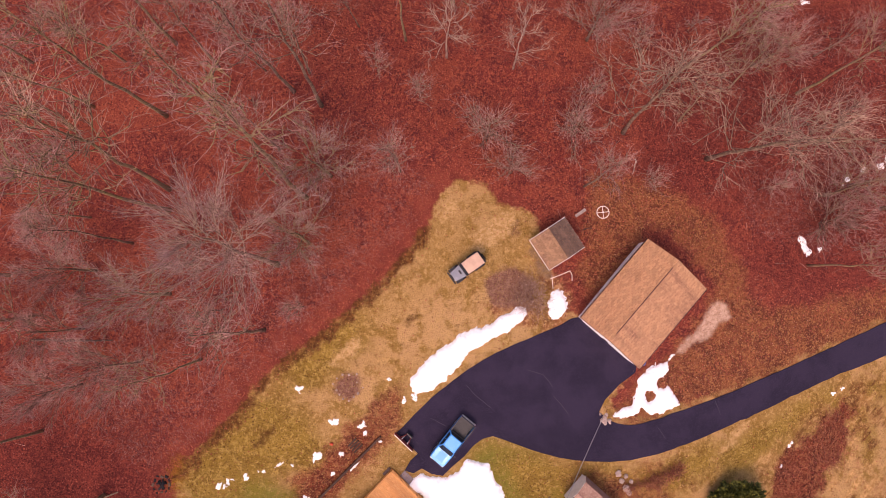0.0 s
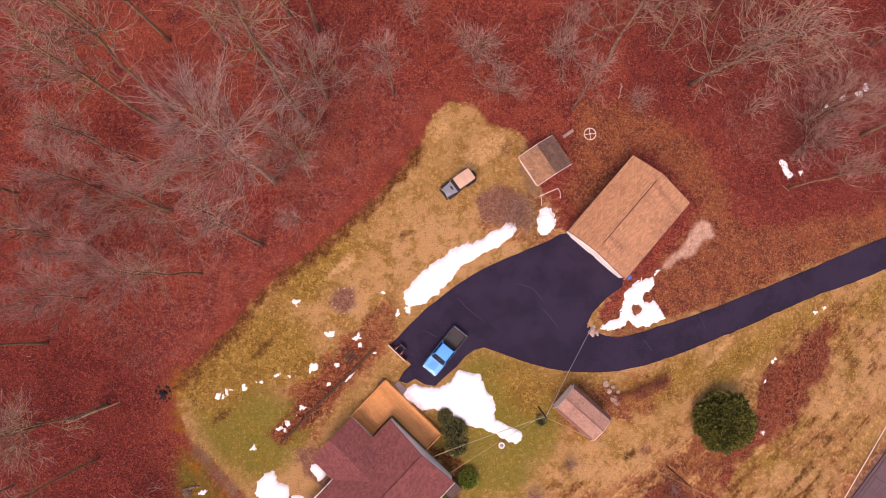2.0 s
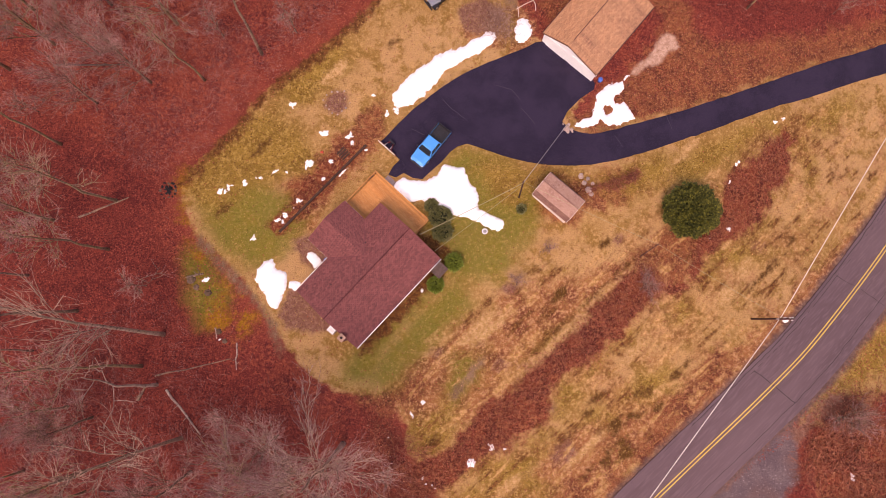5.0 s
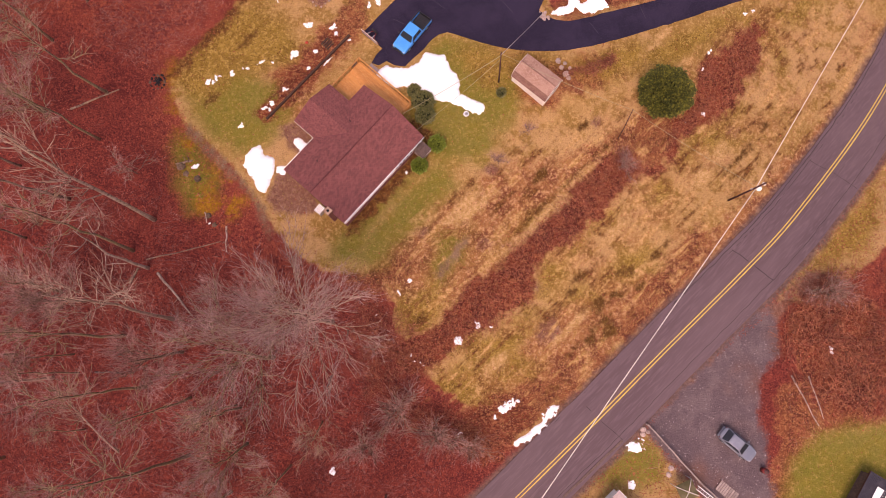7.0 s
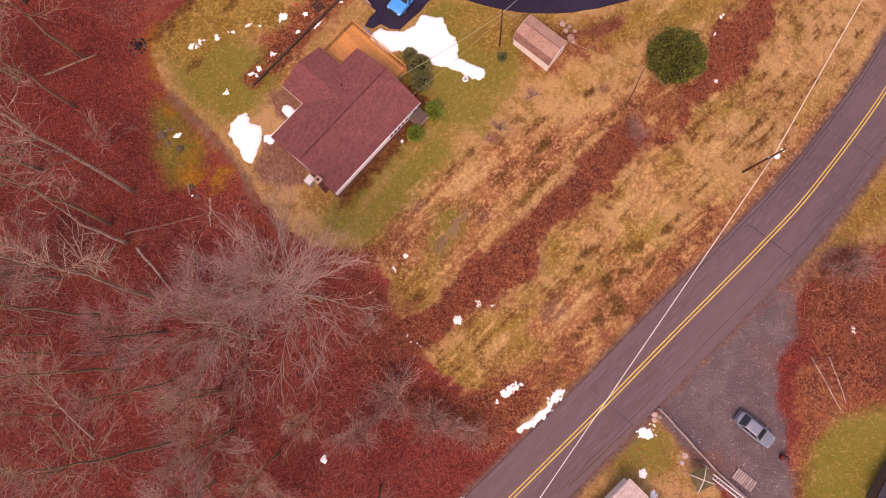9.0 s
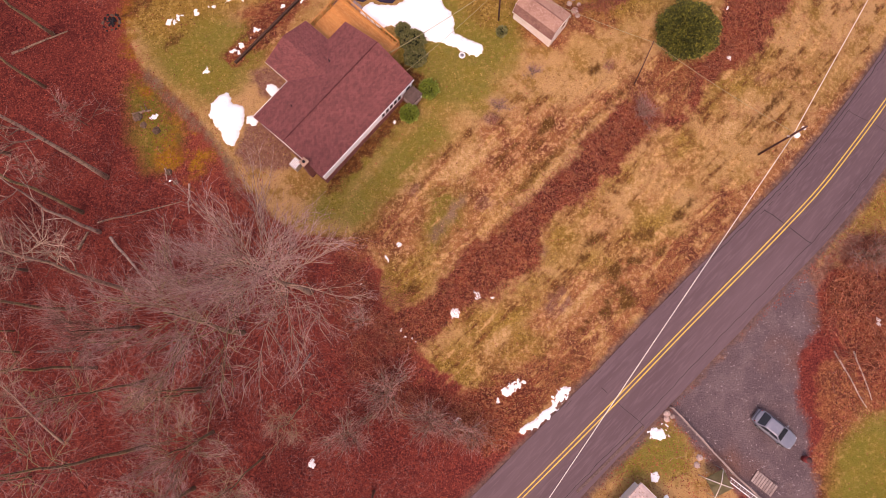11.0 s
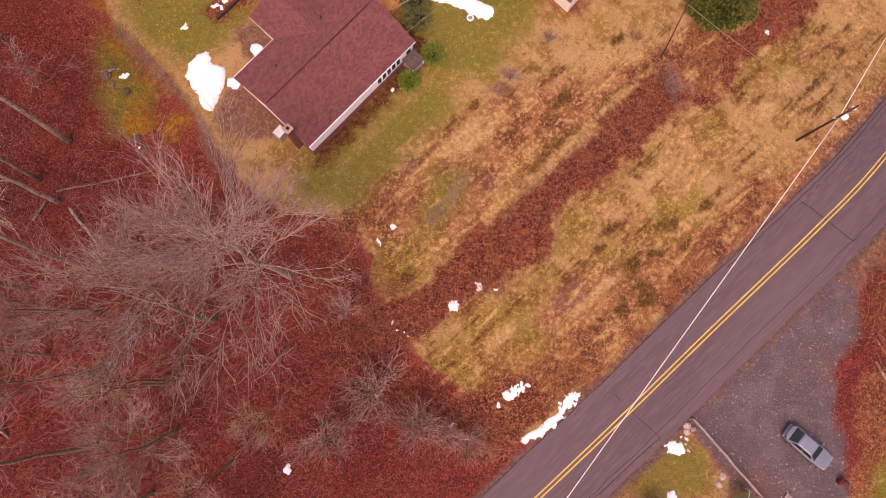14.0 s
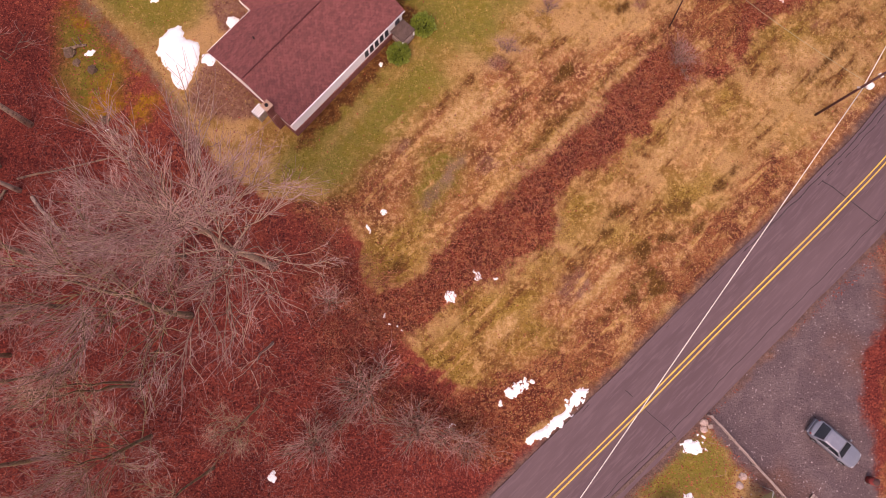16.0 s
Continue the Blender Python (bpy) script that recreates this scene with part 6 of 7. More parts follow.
for kind, x, y, s, *lean in ((BIG, -8.5, -45.2, 1.0, 1, 2.4), (WIDE[2], -14.6, -48.6, 1.05, 3, 2.4), (BIG, -15.8, 2, 0.95, 6, 2.2), (WIDE[2], -10.8, 10.5, 0.72), (WIDE[0], -12.9, 4.1, 0.72), (WIDE[1], -23.9, -47.7, 0.85),
         (WIDE[0], -17.4, -57.2, 0.72), (WIDE[2], -19.2, -62, 0.75), (WIDE[1], -12.3, -64.1, 0.6), (SHRUB, 45.3, -43.9, 1.3), (SHRUB, 23.5, -29.4, 0.8), (SHRUB, 4.2, 14.7, 1.6),
         (SHRUB, 12.7, 15.2, 1.5), (SHRUB, 38.5, 6.4, 1.7), (SHRUB, 6.7, 11.4, 1.2), (SHRUB, 2, -57.2, 1.4), (SHRUB, 5.4, -58.6, 1.1), (SHRUB, -1.9, -54.2, 1.5),
         (SHRUB, -5.4, -57.9, 1.4), (SHRUB, 9.6, -28.7, 0.5), (SHRUB, 13, -25.5, 0.45), (WIDE[1], -33.2, 1.4, 0.7), (WIDE[2], -26.1, -0.8, 0.75),
         (WIDE[0], -39.1, -2.9, 0.8), (WIDE[1], -28.8, -7.2, 0.75), (WIDE[2], 39.3, 9.3, 0.6), (WIDE[1], 32.1, 22.7, 0.6), (BIG, -37.1, -49.8, 0.6), (WIDE[1], -34, -42.1, 0.7),
         (WIDE[0], -36.5, -41, 0.7), (WIDE[2], -38.6, -21.8, 0.65), (WIDE[1], -34.4, -9.4, 0.65)):
    KNOWN.append((kind, x, y, s, *(lean or (0, 0))))


def wooded(x, y):
    """Where the woods stand: off the lawn, the drive, the road and the far side's yards."""
    p, q = np.array([x]), np.array([y])
    if signed(p, q, LAWN)[0] > (-6.5 if x < -10 and y < -8 else -2.5) or signed(p, q, DRIVE)[0] > -3 or signed(p, q, LAWN_EAST)[0] > -2:
        return False
    s = 0.72 * x - 0.69 * (y - 1.9)
    if s > 44 and y > -75 and x > -5:
        return False
    if 9 < x < 36 and -13 < y < 9.5:
        return False
    return not (x > 20 and y < 1.5)


placed = [(q[1], q[2]) for q in KNOWN]
rng = random.Random(77)
for _ in range(2600):
    x, y = rng.uniform(-50, 58), rng.uniform(-76, 38)
    near = 4.3
    if wooded(x, y) and all((x - a) ** 2 + (y - b) ** 2 > near ** 2 for a, b in placed):
        placed.append((x, y))
        r = rng.random()
        kind = TALL[rng.randrange(5)] if r < 0.45 else WIDE[rng.randrange(3)] if r < 0.52 else SMALLT[rng.randrange(3)] if r < 0.93 else PALE[rng.randrange(2)]
        KNOWN.append((kind, x, y, rng.uniform(0.65, 0.95), rng.uniform(0, 3.5), rng.uniform(0, 6.28)))
for kind, x, y, s, tip, way in KNOWN:
    plant(kind, x, y, s, tip=tip, tip_dir=way)


# ---- brambles in the scrub band ----
def brambles(name, outline, count, label, length=1.3, r=0.011, material=TWIG_RED, seed=5):
    """Tangled arching canes rooted over an outline."""
    rng = random.Random(seed)
    smooth = [(v.x, v.y) for v in spline(outline, 1.0, True)]
    xs, ys = [p[0] for p in smooth], [p[1] for p in smooth]
    n = count * 6
    px, py = np.array([rng.uniform(min(xs), max(xs)) for _ in range(n)]), np.array([rng.uniform(min(ys), max(ys)) for _ in range(n)])
    ok = [(x, y) for x, y, d in zip(px, py, signed(px, py, smooth)) if d > 0.1 + 0.9 * fbm(x, y, 0.5, seed + 2) and fbm(x, y, 0.25, seed) > -0.25][:count]
    v, f = [], []
    for x, y in ok:
        a, ln, h = rng.uniform(0, 6.28), length * rng.uniform(0.5, 1.3), rng.uniform(0.2, 0.8)
        z = gz(x, y)
        p = []
        for i in range(4):
            t = i / 3
            p.append((x + math.cos(a) * ln * t + rng.gauss(0, 0.08), y + math.sin(a) * ln * t + rng.gauss(0, 0.08), z - 0.03 + h * math.sin(0.35 + 2.5 * t) - 0.25 * h * (1 - t)))
        tube(p, [r, r, r * 0.8, r * 0.4], 3, v, f, False)
    return tagged(new(name, mesh_of(name, v, f, material)), label, "brambles", kind="stuff")


brambles("brambles", SCRUB, 3600, "tangled red-brown bramble canes along the bank", 1.6, 0.013, seed=5)


# ---- fallen leaves and dry grass ----
def scatter(name, label, category, count, keep, size, material, seed, stand=0.0, box_=(-52, 60, -78, 42), slim=0.0):
    """Small bent leaves or blades strewn over the ground where keep() allows."""
    r = np.random.default_rng(seed)
    n = int(count * 2.6)
    x, y = r.uniform(box_[0], box_[1], n), r.uniform(box_[2], box_[3], n)
    ok = keep(x, y, r)
    x, y = x[ok][:count], y[ok][:count]
    n = len(x)
    a, s = r.uniform(0, 6.283, n), size * r.uniform(0.55, 1.35, n)
    z = ground_z(x, y) + 0.035 + r.uniform(0, 0.05, n)
    tilt, asp = r.uniform(-0.5, 0.5, n), r.uniform(0.45, 0.9, n)
    if stand:
        tilt, asp = r.uniform(0.4, 1.1, n) * stand, r.uniform(0.18, 0.35, n)
    if slim:
        tilt, asp = r.uniform(-0.06, 0.06, n), r.uniform(0.6, 1.4, n) * slim
    ca, sa = np.cos(a), np.sin(a)
    rise = np.sin(tilt) * s
    corners = []
    for u, v, k in ((-0.5, -0.5, 0), (0.5, -0.5, 0.35), (0.5, 0.5, 1), (-0.5, 0.5, 0.6)):
        du, dv = u * s * asp, (v + 0.5) * s * np.cos(tilt)
        corners.append(np.stack([x + ca * du - sa * dv, y + sa * du + ca * dv, z + (v + 0.5) * rise + k * 0.03 * (0 if stand else 1)], -1))
    verts = np.stack(corners, 1).reshape(-1, 3)
    faces = np.arange(n * 4).reshape(n, 4)
    me = bpy.data.meshes.new(name)
    me.vertices.add(n * 4), me.loops.add(n * 4), me.polygons.add(n)
    me.vertices.foreach_set("co", verts.astype(np.float32).ravel())
    me.loops.foreach_set("vertex_index", faces.astype(np.int32).ravel())
    me.polygons.foreach_set("loop_start", np.arange(0, n * 4, 4, dtype=np.int32))
    me.update(calc_edges=True)
    me.materials.append(material)
    return tagged(new(name, me), label, category, kind="stuff")


def paved(x, y):
    d = np.maximum(signed(x, y, DRIVE), signed(x, y, [(v.x, v.y) for v in CENTRE[::3]] + [(120, 20), (60, -40), (40, -60), (0, -95)]))
    c = np.array([(v.x, v.y) for v in CENTRE])
    near = np.min(np.hypot(x[:, None] - c[None, ::2, 0], y[:, None] - c[None, ::2, 1]), 1)
    return (signed(x, y, DRIVE) > -0.1) | (near < 4.3) | (signed(x, y, [(24.9, -58.1), (29.7, -53.1), (41, -45), (40.6, -57), (38.4, -72), (36, -72)]) > 0)


def in_woods(x, y, r):
    d = np.maximum(signed(x, y, LAWN), signed(x, y, LAWN_EAST))
    thin = np.where(d < -0.4, 1.0, 0.04)
    thin = np.where(signed(x, y, WINES[0]) > 0, 0.3 * thin, thin)
    thin = np.maximum(thin, (signed(x, y, SCRUB) > 0) * 0.9)
    return (r.random(len(x)) < thin) & ~paved(x, y) & (signed(x, y, SPILL) < 0)


def on_lawn(x, y, r):
    return (signed(x, y, LAWN) > 0.2) & (signed(x, y, SCRUB) < 0.2) & ~paved(x, y)


LEAVES = surface("dry_fallen_leaves", (0.28, 0.053, 0.032), (0.37, 0.088, 0.046), 0.3, (0.18, 0.03, 0.022), 1.5, 0.85, bump=0, island=0.5)
BLADES = surface("dry_grass_blades", (0.4, 0.24, 0.075), (0.3, 0.19, 0.045), 0.3, (0.5, 0.3, 0.11), 1.5, 0.9, bump=0, island=0.45)
scatter("fallen_leaves", "loose red-brown fallen leaves covering the woodland floor", "leaves", 150000, in_woods, 0.09, LEAVES, 3)
scatter("dry_grass", "tufts of dry tan grass over the lawn", "grass", 110000, on_lawn, 0.11, BLADES, 4, stand=1.0)
PEBBLE = surface("loose_pebbles", (0.3, 0.24, 0.25), (0.4, 0.33, 0.34), 0.6, (0.2, 0.14, 0.14), 3, 0.9, bump=0, island=0.6)
scatter("loose_gravel", "loose pale stones strewn over the gravel lot", "gravel", 1000, lambda x, y, r: signed(x, y, LOT) > -0.8 * r.random(len(x)), 0.09, PEBBLE, 6, box_=(24, 44, -73, -44))


def in_any(polys, ragged=0.5):
    smooth = [[(v.x, v.y) for v in spline(q, 1.5, True)] for q in polys]
    return lambda x, y, r: (np.max([signed(x, y, q) for q in smooth], 0) > r.uniform(-ragged, ragged, len(x))) & ~paved(x, y)


def lawn_hem(x, y, r):
    d = signed(x, y, LAWN)
    return (np.abs(d + 0.8) < r.exponential(0.8, len(x))) & ~paved(x, y)


PALE_LEAF = surface("pale_dead_leaves", (0.42, 0.2, 0.1), (0.32, 0.12, 0.06), 0.3, (0.52, 0.3, 0.17), 1.5, 0.9, bump=0, island=0.5)
TUSSOCK = surface("dark_dead_tussock", (0.1, 0.038, 0.011), (0.16, 0.066, 0.016), 0.5, (0.23, 0.11, 0.03), 2, 0.95, bump=0, island=0.5)
scatter("pale_leaves", "pale curled dead leaves blown over the bank", "leaves", 20000, in_any(BROWNS + RUSTS, 1.5), 0.065, PALE_LEAF, 7, box_=(-20, 50, -62, 12))
scatter("dark_tussocks", "dark brown matted tussocks in the dry lawn", "grass", 16000, in_any(DAMP, 0.3), 0.17, TUSSOCK, 8, stand=1.0, box_=(-26, 44, -50, 8))
scatter("hem_leaves", "rust-brown leaves drifted along the lawn edge", "leaves", 14000, lawn_hem, 0.1, LEAVES, 9, box_=(-28, 20, -52, 14))
STICK = surface("pale_fallen_stick", (0.34, 0.18, 0.14), (0.22, 0.1, 0.08), 0.5, (0.48, 0.3, 0.25), 2, 0.9, bump=0, island=0.5)
scatter("fallen_sticks", "thin pale sticks strewn over the leaf litter", "sticks", 2600, lambda x, y, r: in_woods(x, y, r) & (signed(x, y, LAWN) < -2.5) & (signed(x, y, SCRUB) < -1) & (signed(x, y, RUSTS[0]) < 0), 0.75, STICK, 11, slim=0.022)
brambles("undergrowth", [(-10.02, -45), (-4.04, -43.47), (-1.06, -47.96), (-0.01, -54.01), (4.97, -59.88), (-7.96, -67.93), (-38.01, -66.01), (-41.95, -39.99), (-27.95, -30), (-21.97, -37.99)], 5000, "haze of fine bare undergrowth twigs in the damp woods", 1.3, 0.006, TWIG, 25)
brambles("wood_edge_growth", [(-4, 11.99), (-1, 9), (-6.48, 1.99), (-12.96, -3.99), (-17.94, -8.02), (-26.93, -17.04), (-33.91, -12.05), (-29.9, -2.07), (-17.93, 5.98), (-7.98, 15.96)], 3200, "haze of fine bare twigs along the wood's edge", 1.3, 0.006, TWIG, 26)
brambles("garage_growth", [(30.28, 6.18), (36.44, 4.3), (52.8, 3.57), (56.39, 14.24), (43.79, 21.86), (32.05, 14.03)], 2600, "haze of fine bare twigs behind the garage", 1.3, 0.007, TWIG, 27)


# ---- evergreen bushes ----
def bush(name, x, y, radius, height, material, inside, label, clumps=900, blade=0.2, seed=1, squash=1.0):
    """A rounded evergreen: a short trunk, a solid core coloured dark as inner shade and a crown of many small sprays.
    """
    rng = random.Random(seed)
    t = thing(name, label, "bush", Matrix.Translation((x, y, gz(x, y))))
    part("trunk", tube_mesh("trunk", [(0, 0, -0.3), (0.05, 0, height * 0.3), (0, 0.05, height * 0.7)], [0.16 * radius ** 0.5, 0.12 * radius ** 0.5, 0.04], 8, DARK_BARK), parent=t)
    bm = bmesh.new()
    bmesh.ops.create_icosphere(bm, subdivisions=3, radius=1.0)
    for v in bm.verts:
        d = v.co.normalized()
        k = 0.80 + 0.10 * noise.fractal(d * 2.3 + Vector((seed, 0, 0)), 1, 2, 3)
        v.co = Vector((d.x * radius * k, d.y * radius * k * squash, height * 0.5 + d.z * height * 0.47 * k))
    part("inner_core", bm, inside, t)
    v, f = [], []
    for _ in range(clumps):
        d = Vector((rng.gauss(0, 1), rng.gauss(0, 1), rng.gauss(0.25, 0.9))).normalized()
        k = (0.92 + 0.2 * noise.fractal(d * 3.0 + Vector((seed, 0, 0)), 1, 2, 3)) * rng.uniform(0.88, 1.05)
        p = Vector((d.x * radius * k, d.y * radius * k * squash, height * 0.5 + d.z * height * 0.5 * k))
        for _ in range(7):
            e = (d * 0.9 + Vector((rng.gauss(0, 0.6), rng.gauss(0, 0.6), rng.gauss(0.2, 0.5)))).normalized()
            s = e.cross(Vector((rng.gauss(0, 1), rng.gauss(0, 1), rng.gauss(0, 1)))).normalized() * blade * 0.22
            ln = blade * rng.uniform(0.7, 1.4)
            b = len(v)
            v += [p - s * 0.4, p + e * ln * 0.5 - s, p + e * ln, p + e * ln * 0.5 + s]
            f.append((b, b + 1, b + 2, b + 3))
    part("crown", mesh_of("crown", v, f, material), parent=t)
    return t


bush("round_evergreen", 28.4, -21.65, 2.8, 3.4, NEEDLE, NEEDLE_IN, "large round dark green clipped evergreen on the bank", 4600, 0.27, 3)
bush("shrub", 3.1, -26.81, 0.85, 1.1, LEAF, NEEDLE_IN, "round green broad-leaved shrub beside the house", 420, 0.24, 4)
bush("shrub", 1.2, -29.1, 0.78, 1.0, LEAF, NEEDLE_IN, "round green broad-leaved shrub below the house wall", 400, 0.24, 5)
bush("shrub", 0.9, -20.9, 0.62, 0.8, LEAF_DARK, NEEDLE_IN, "dull green shrub growing along the deck", 220, 0.24, 6)
bush("shrub", 1.8, -22.11, 1.15, 1.15, LEAF_DARK, NEEDLE_IN, "dull green shrub growing along the deck", 460, 0.24, 7)
bush("shrub", 2, -23.62, 1.0, 1.05, LEAF_DARK, NEEDLE_IN, "dull green shrub at the corner of the deck", 380, 0.24, 8)
bush("shrub", 10.29, -21.31, 0.45, 0.5, LEAF_DARK, NEEDLE_IN, "small green plant at the foot of a pole", 140, 0.2, 9)

# ---- poles and wires ----
def pole(x, y, height, label, r=0.115, lean=(0.0, 0.0)):
    t = thing("utility_pole", label, "utility pole", Matrix.Translation((x, y, gz(x, y))), "utility poles")
    part("shaft", tube_mesh("shaft", [(0, 0, -0.5), (lean[0] * 0.5, lean[1] * 0.5, height * 0.5), (lean[0], lean[1], height)], [r, r * 0.9, r * 0.75], 10, DARK_TRIM), parent=t)
    return t


P1, P2, P3 = (35.89, -33.13), (10.1, -20.1), (23.2, -26.3)
road_pole = pole(*P1, 8.2, "dark wooden utility pole with a white lamp beside the road")
lamp_arm = part("lamp_arm", tube_mesh("lamp_arm", [(0, 0, 6.0), (0.35, -0.12, 6.15)], 0.04, 8, STEEL), parent=road_pole)
part("lamp_head", tube_mesh("lamp_head", [(0.3, -0.1, 5.95), (0.3, -0.1, 6.1), (0.3, -0.1, 6.3), (0.3, -0.1, 6.38)], [0.2, 0.3, 0.26, 0.1], 14, WHITE), parent=road_pole, label="round white lamp head")
part("transformer_bracket", box(-0.3, 0.3, -0.06, 0.06, 5.6, 5.7, 0.01), STEEL, road_pole)
for x, y in ((0.1, -0.1), (-0.05, 0.12), (0.2, 0.1)):
    part("insulator", tube_mesh("insulator", [(x, y, 7.6), (x, y, 7.85)], [0.07, 0.05], 8, WHITE), parent=road_pole)
pole(*P2, 6.6, "thin dark wooden pole beside the small pink-roofed shed", 0.085, (-0.4, 0.3))
pole(*P3, 8.1, "thin dark wooden pole standing in the brambles", 0.055, (-0.9, 0.4))


def cable(name, a, b, sag, r, material, label):
    pts = [Vector(a).lerp(Vector(b), i / 16) - Vector((0, 0, sag * 4 * (i / 16) * (1 - i / 16))) for i in range(17)]
    return tagged(new(name, tube_mesh(name, pts, r, 6, material)), label, "cable", "overhead wires")


z1, z2, z3 = (gz(*p) for p in (P1, P2, P3))
cable("overhead_cable", (36.65, -32.9, -0.5), (-6.6, -87.5, -2.4), 0.15, 0.042, CABLE, "thick pale overhead cable crossing above the road")
cable("overhead_cable", (36.65, -32.9, -0.5), (68.8, 11.9, -3.8), 0.15, 0.042, CABLE, "thick pale overhead cable running beside the road")
cable("service_wire", (35.9, -33.1, z1 + 6.4), (22.35, -25.95, z3 + 7.9), 0.4, 0.016, WIRE, "thin service wire between two poles")
cable("service_wire", (22.35, -25.95, z3 + 7.9), (9.72, -19.82, z2 + 6.4), 0.4, 0.016, WIRE, "thin service wire between two poles")
cable("service_wire", (9.75, -19.85, z2 + 6.0), (-0.3, -24.2, HZ + 2.9), 0.35, 0.03, WIRE, "pale service wire from the pole to the house")
cable("service_wire", (9.78, -19.87, z2 + 5.2), (1.1, -25.9, HZ + 2.6), 0.35, 0.018, WIRE, "thin service wire from the pole to the house")
cable("service_wire", (9.75, -19.85, z2 + 6.2), (15.25, -12.5, gz(15.2, -12.5) + 0.1), 0.1, 0.03, STEEL, "pale guy wire from the pole to the driveway island")


# ---- timber wall and steps on the lawn ----
wall_a, wall_b = Vector((-15.0, -23.4, 0)), Vector((-5.9, -14.3, 0))
retaining = thing("retaining_wall", "low dark timber retaining wall across the lawn", "retaining wall", kind="structure")
along = (wall_b - wall_a).normalized()
n_t = 6
for k in range(n_t):
    for c in range(2):
        a = wall_a.lerp(wall_b, (k + 0.25 * c) / n_t) if k else wall_a
        b = wall_a.lerp(wall_b, min(1, (k + 1 + 0.25 * c) / n_t))
        ln = (b - a).length - 0.02
        m = Matrix.Translation((a.x, a.y, (gz(a.x, a.y) + gz(b.x, b.y)) / 2 + c * 0.17)) @ Matrix.Rotation(math.atan2(along.y, along.x), 4, "Z")
        part("timber", box(0, ln, -0.1, 0.1, 0, 0.165, 0.015), DARK_TIMBER, retaining, m=m)
steps = thing("garden_steps", "four dark timber steps set into the lawn", "steps", Matrix.Translation((-8.28, -15.2, gz(-8.28, -15.2))) @ Matrix.Rotation(radians(45), 4, "Z") @ Matrix.Scale(0.72, 4))
for k in range(4):
    part("tread", box(-0.75, 0.75, k * 0.38 - 0.6, k * 0.38 - 0.36, -0.05, 0.12 + 0.05 * k, 0.015), DARK_TIMBER, steps)


# ---- loose things ----
def stone(x, y, r, seed, label="pale weathered boulder in the grass", group="boulders", material=STONE):
    bm = bmesh.new()
    bmesh.ops.create_icosphere(bm, subdivisions=3, radius=r)
    for v in bm.verts:
        d = v.co.normalized()
        v.co *= 1 + 0.32 * noise.fractal(d * 1.4 + Vector((seed * 3.1, 0, 0)), 1, 2, 3)
        v.co.z *= 0.6
    ob = new("boulder", bm_mesh("boulder", bm, material))
    ob.matrix_basis = Matrix.Translation((x, y, gz(x, y) + r * 0.25)) @ Matrix.Rotation(seed * 1.7, 4, "Z")
    return tagged(ob, label, "stone", group)


for k, (x, y, r) in enumerate(((16.72, -17.88, 0.3), (17.43, -18.12, 0.22), (17.95, -18.66, 0.2), (17.5, -19.31, 0.36), (17.76, -19.75, 0.26), (17.03, -18.57, 0.25))):
    stone(x, y, r, k)
for k in range(14):
    stone(15.3 + random.uniform(-0.35, 0.9), -12.6 + random.uniform(-0.5, 0.35), random.uniform(0.1, 0.22), 10 + k, "small pale stone edging the driveway island", "edging stones")
for k in range(13):
    a = k * 6.28 / 13
    rr = random.uniform(1.0, 1.6)
    stone(-9.1 + rr * math.cos(a), -9.7 + rr * math.sin(a), random.uniform(0.06, 0.13), 40 + k, "dull stone ringing a round garden bed", "bed stones")
for k, (x, y, r) in enumerate(((-24.15, -28.21, 0.45), (-23.56, -29.01, 0.3), (-22.36, -29.6, 0.35), (-21.17, -33.59, 0.3), (-20.57, -34.6, 0.25))):
    stone(x, y, r, 60 + k, "mossy dark boulder at the edge of the woods", material=STONE_DARK)
for k, (x, y, r) in enumerate(((24.45, -58.01, 0.3), (24.4, -58.5, 0.28), (24.94, -58.3, 0.22), (27.19, -62.21, 0.3), (26.87, -62.89, 0.3))):
    stone(x, y, r, 70 + k, "pale boulder at the corner of the gravel lot")

fire = thing("fire_pit", "blackened fire pit ring at the edge of the woods", "fire pit", Matrix.Translation((-26.64, -18.83, gz(-26.64, -18.83))))
for k in range(12):
    a = k * 6.283 / 12
    rr, s = random.uniform(0.7, 0.95), random.uniform(0.5, 0.95)
    part("ring_stone", box(-0.2 * s, 0.2 * s, -0.13 * s, 0.13 * s, -0.05, 0.16 * s, 0.04), CHAR if k % 3 else STONE_DARK, fire, m=pose(rr * math.cos(a), rr * math.sin(a), 0, 0, 0, math.degrees(a) + random.uniform(60, 120)))
for k in range(7):
    a = random.uniform(0, 6.28)
    part("charred_log", tube_mesh("charred_log", [(-0.5 * math.cos(a), -0.5 * math.sin(a), 0.08 + 0.03 * k), (0.5 * math.cos(a + 0.4), 0.5 * math.sin(a + 0.4), 0.1 + 0.03 * k)], [0.08, 0.06], 8, CHAR), parent=fire)


def log(a, b, r, material, label, lift=0.0):
    """A fallen trunk on the litter, with stubs."""
    a, b = Vector((*a, gz(*a) + r * 0.7)), Vector((*b, gz(*b) + r * 0.7 + lift))
    pts = [a.lerp(b, t) + Vector((random.gauss(0, 0.05), random.gauss(0, 0.05), 0)) for t in np.linspace(0, 1, 6)]
    v, f = tube(pts, [r * (1 - 0.5 * t) for t in np.linspace(0, 1, 6)], 8)
    for t in (0.35, 0.6, 0.8):
        p = a.lerp(b, t)
        d = Vector((random.gauss(0, 1), random.gauss(0, 1), 0.5)).normalized()
        tube([p, p + d * r * 4], [r * 0.3, r * 0.15], 5, v, f)
    return tagged(new("fallen_log", mesh_of("fallen_log", v, f, material, True)), label, "log", "fallen logs")


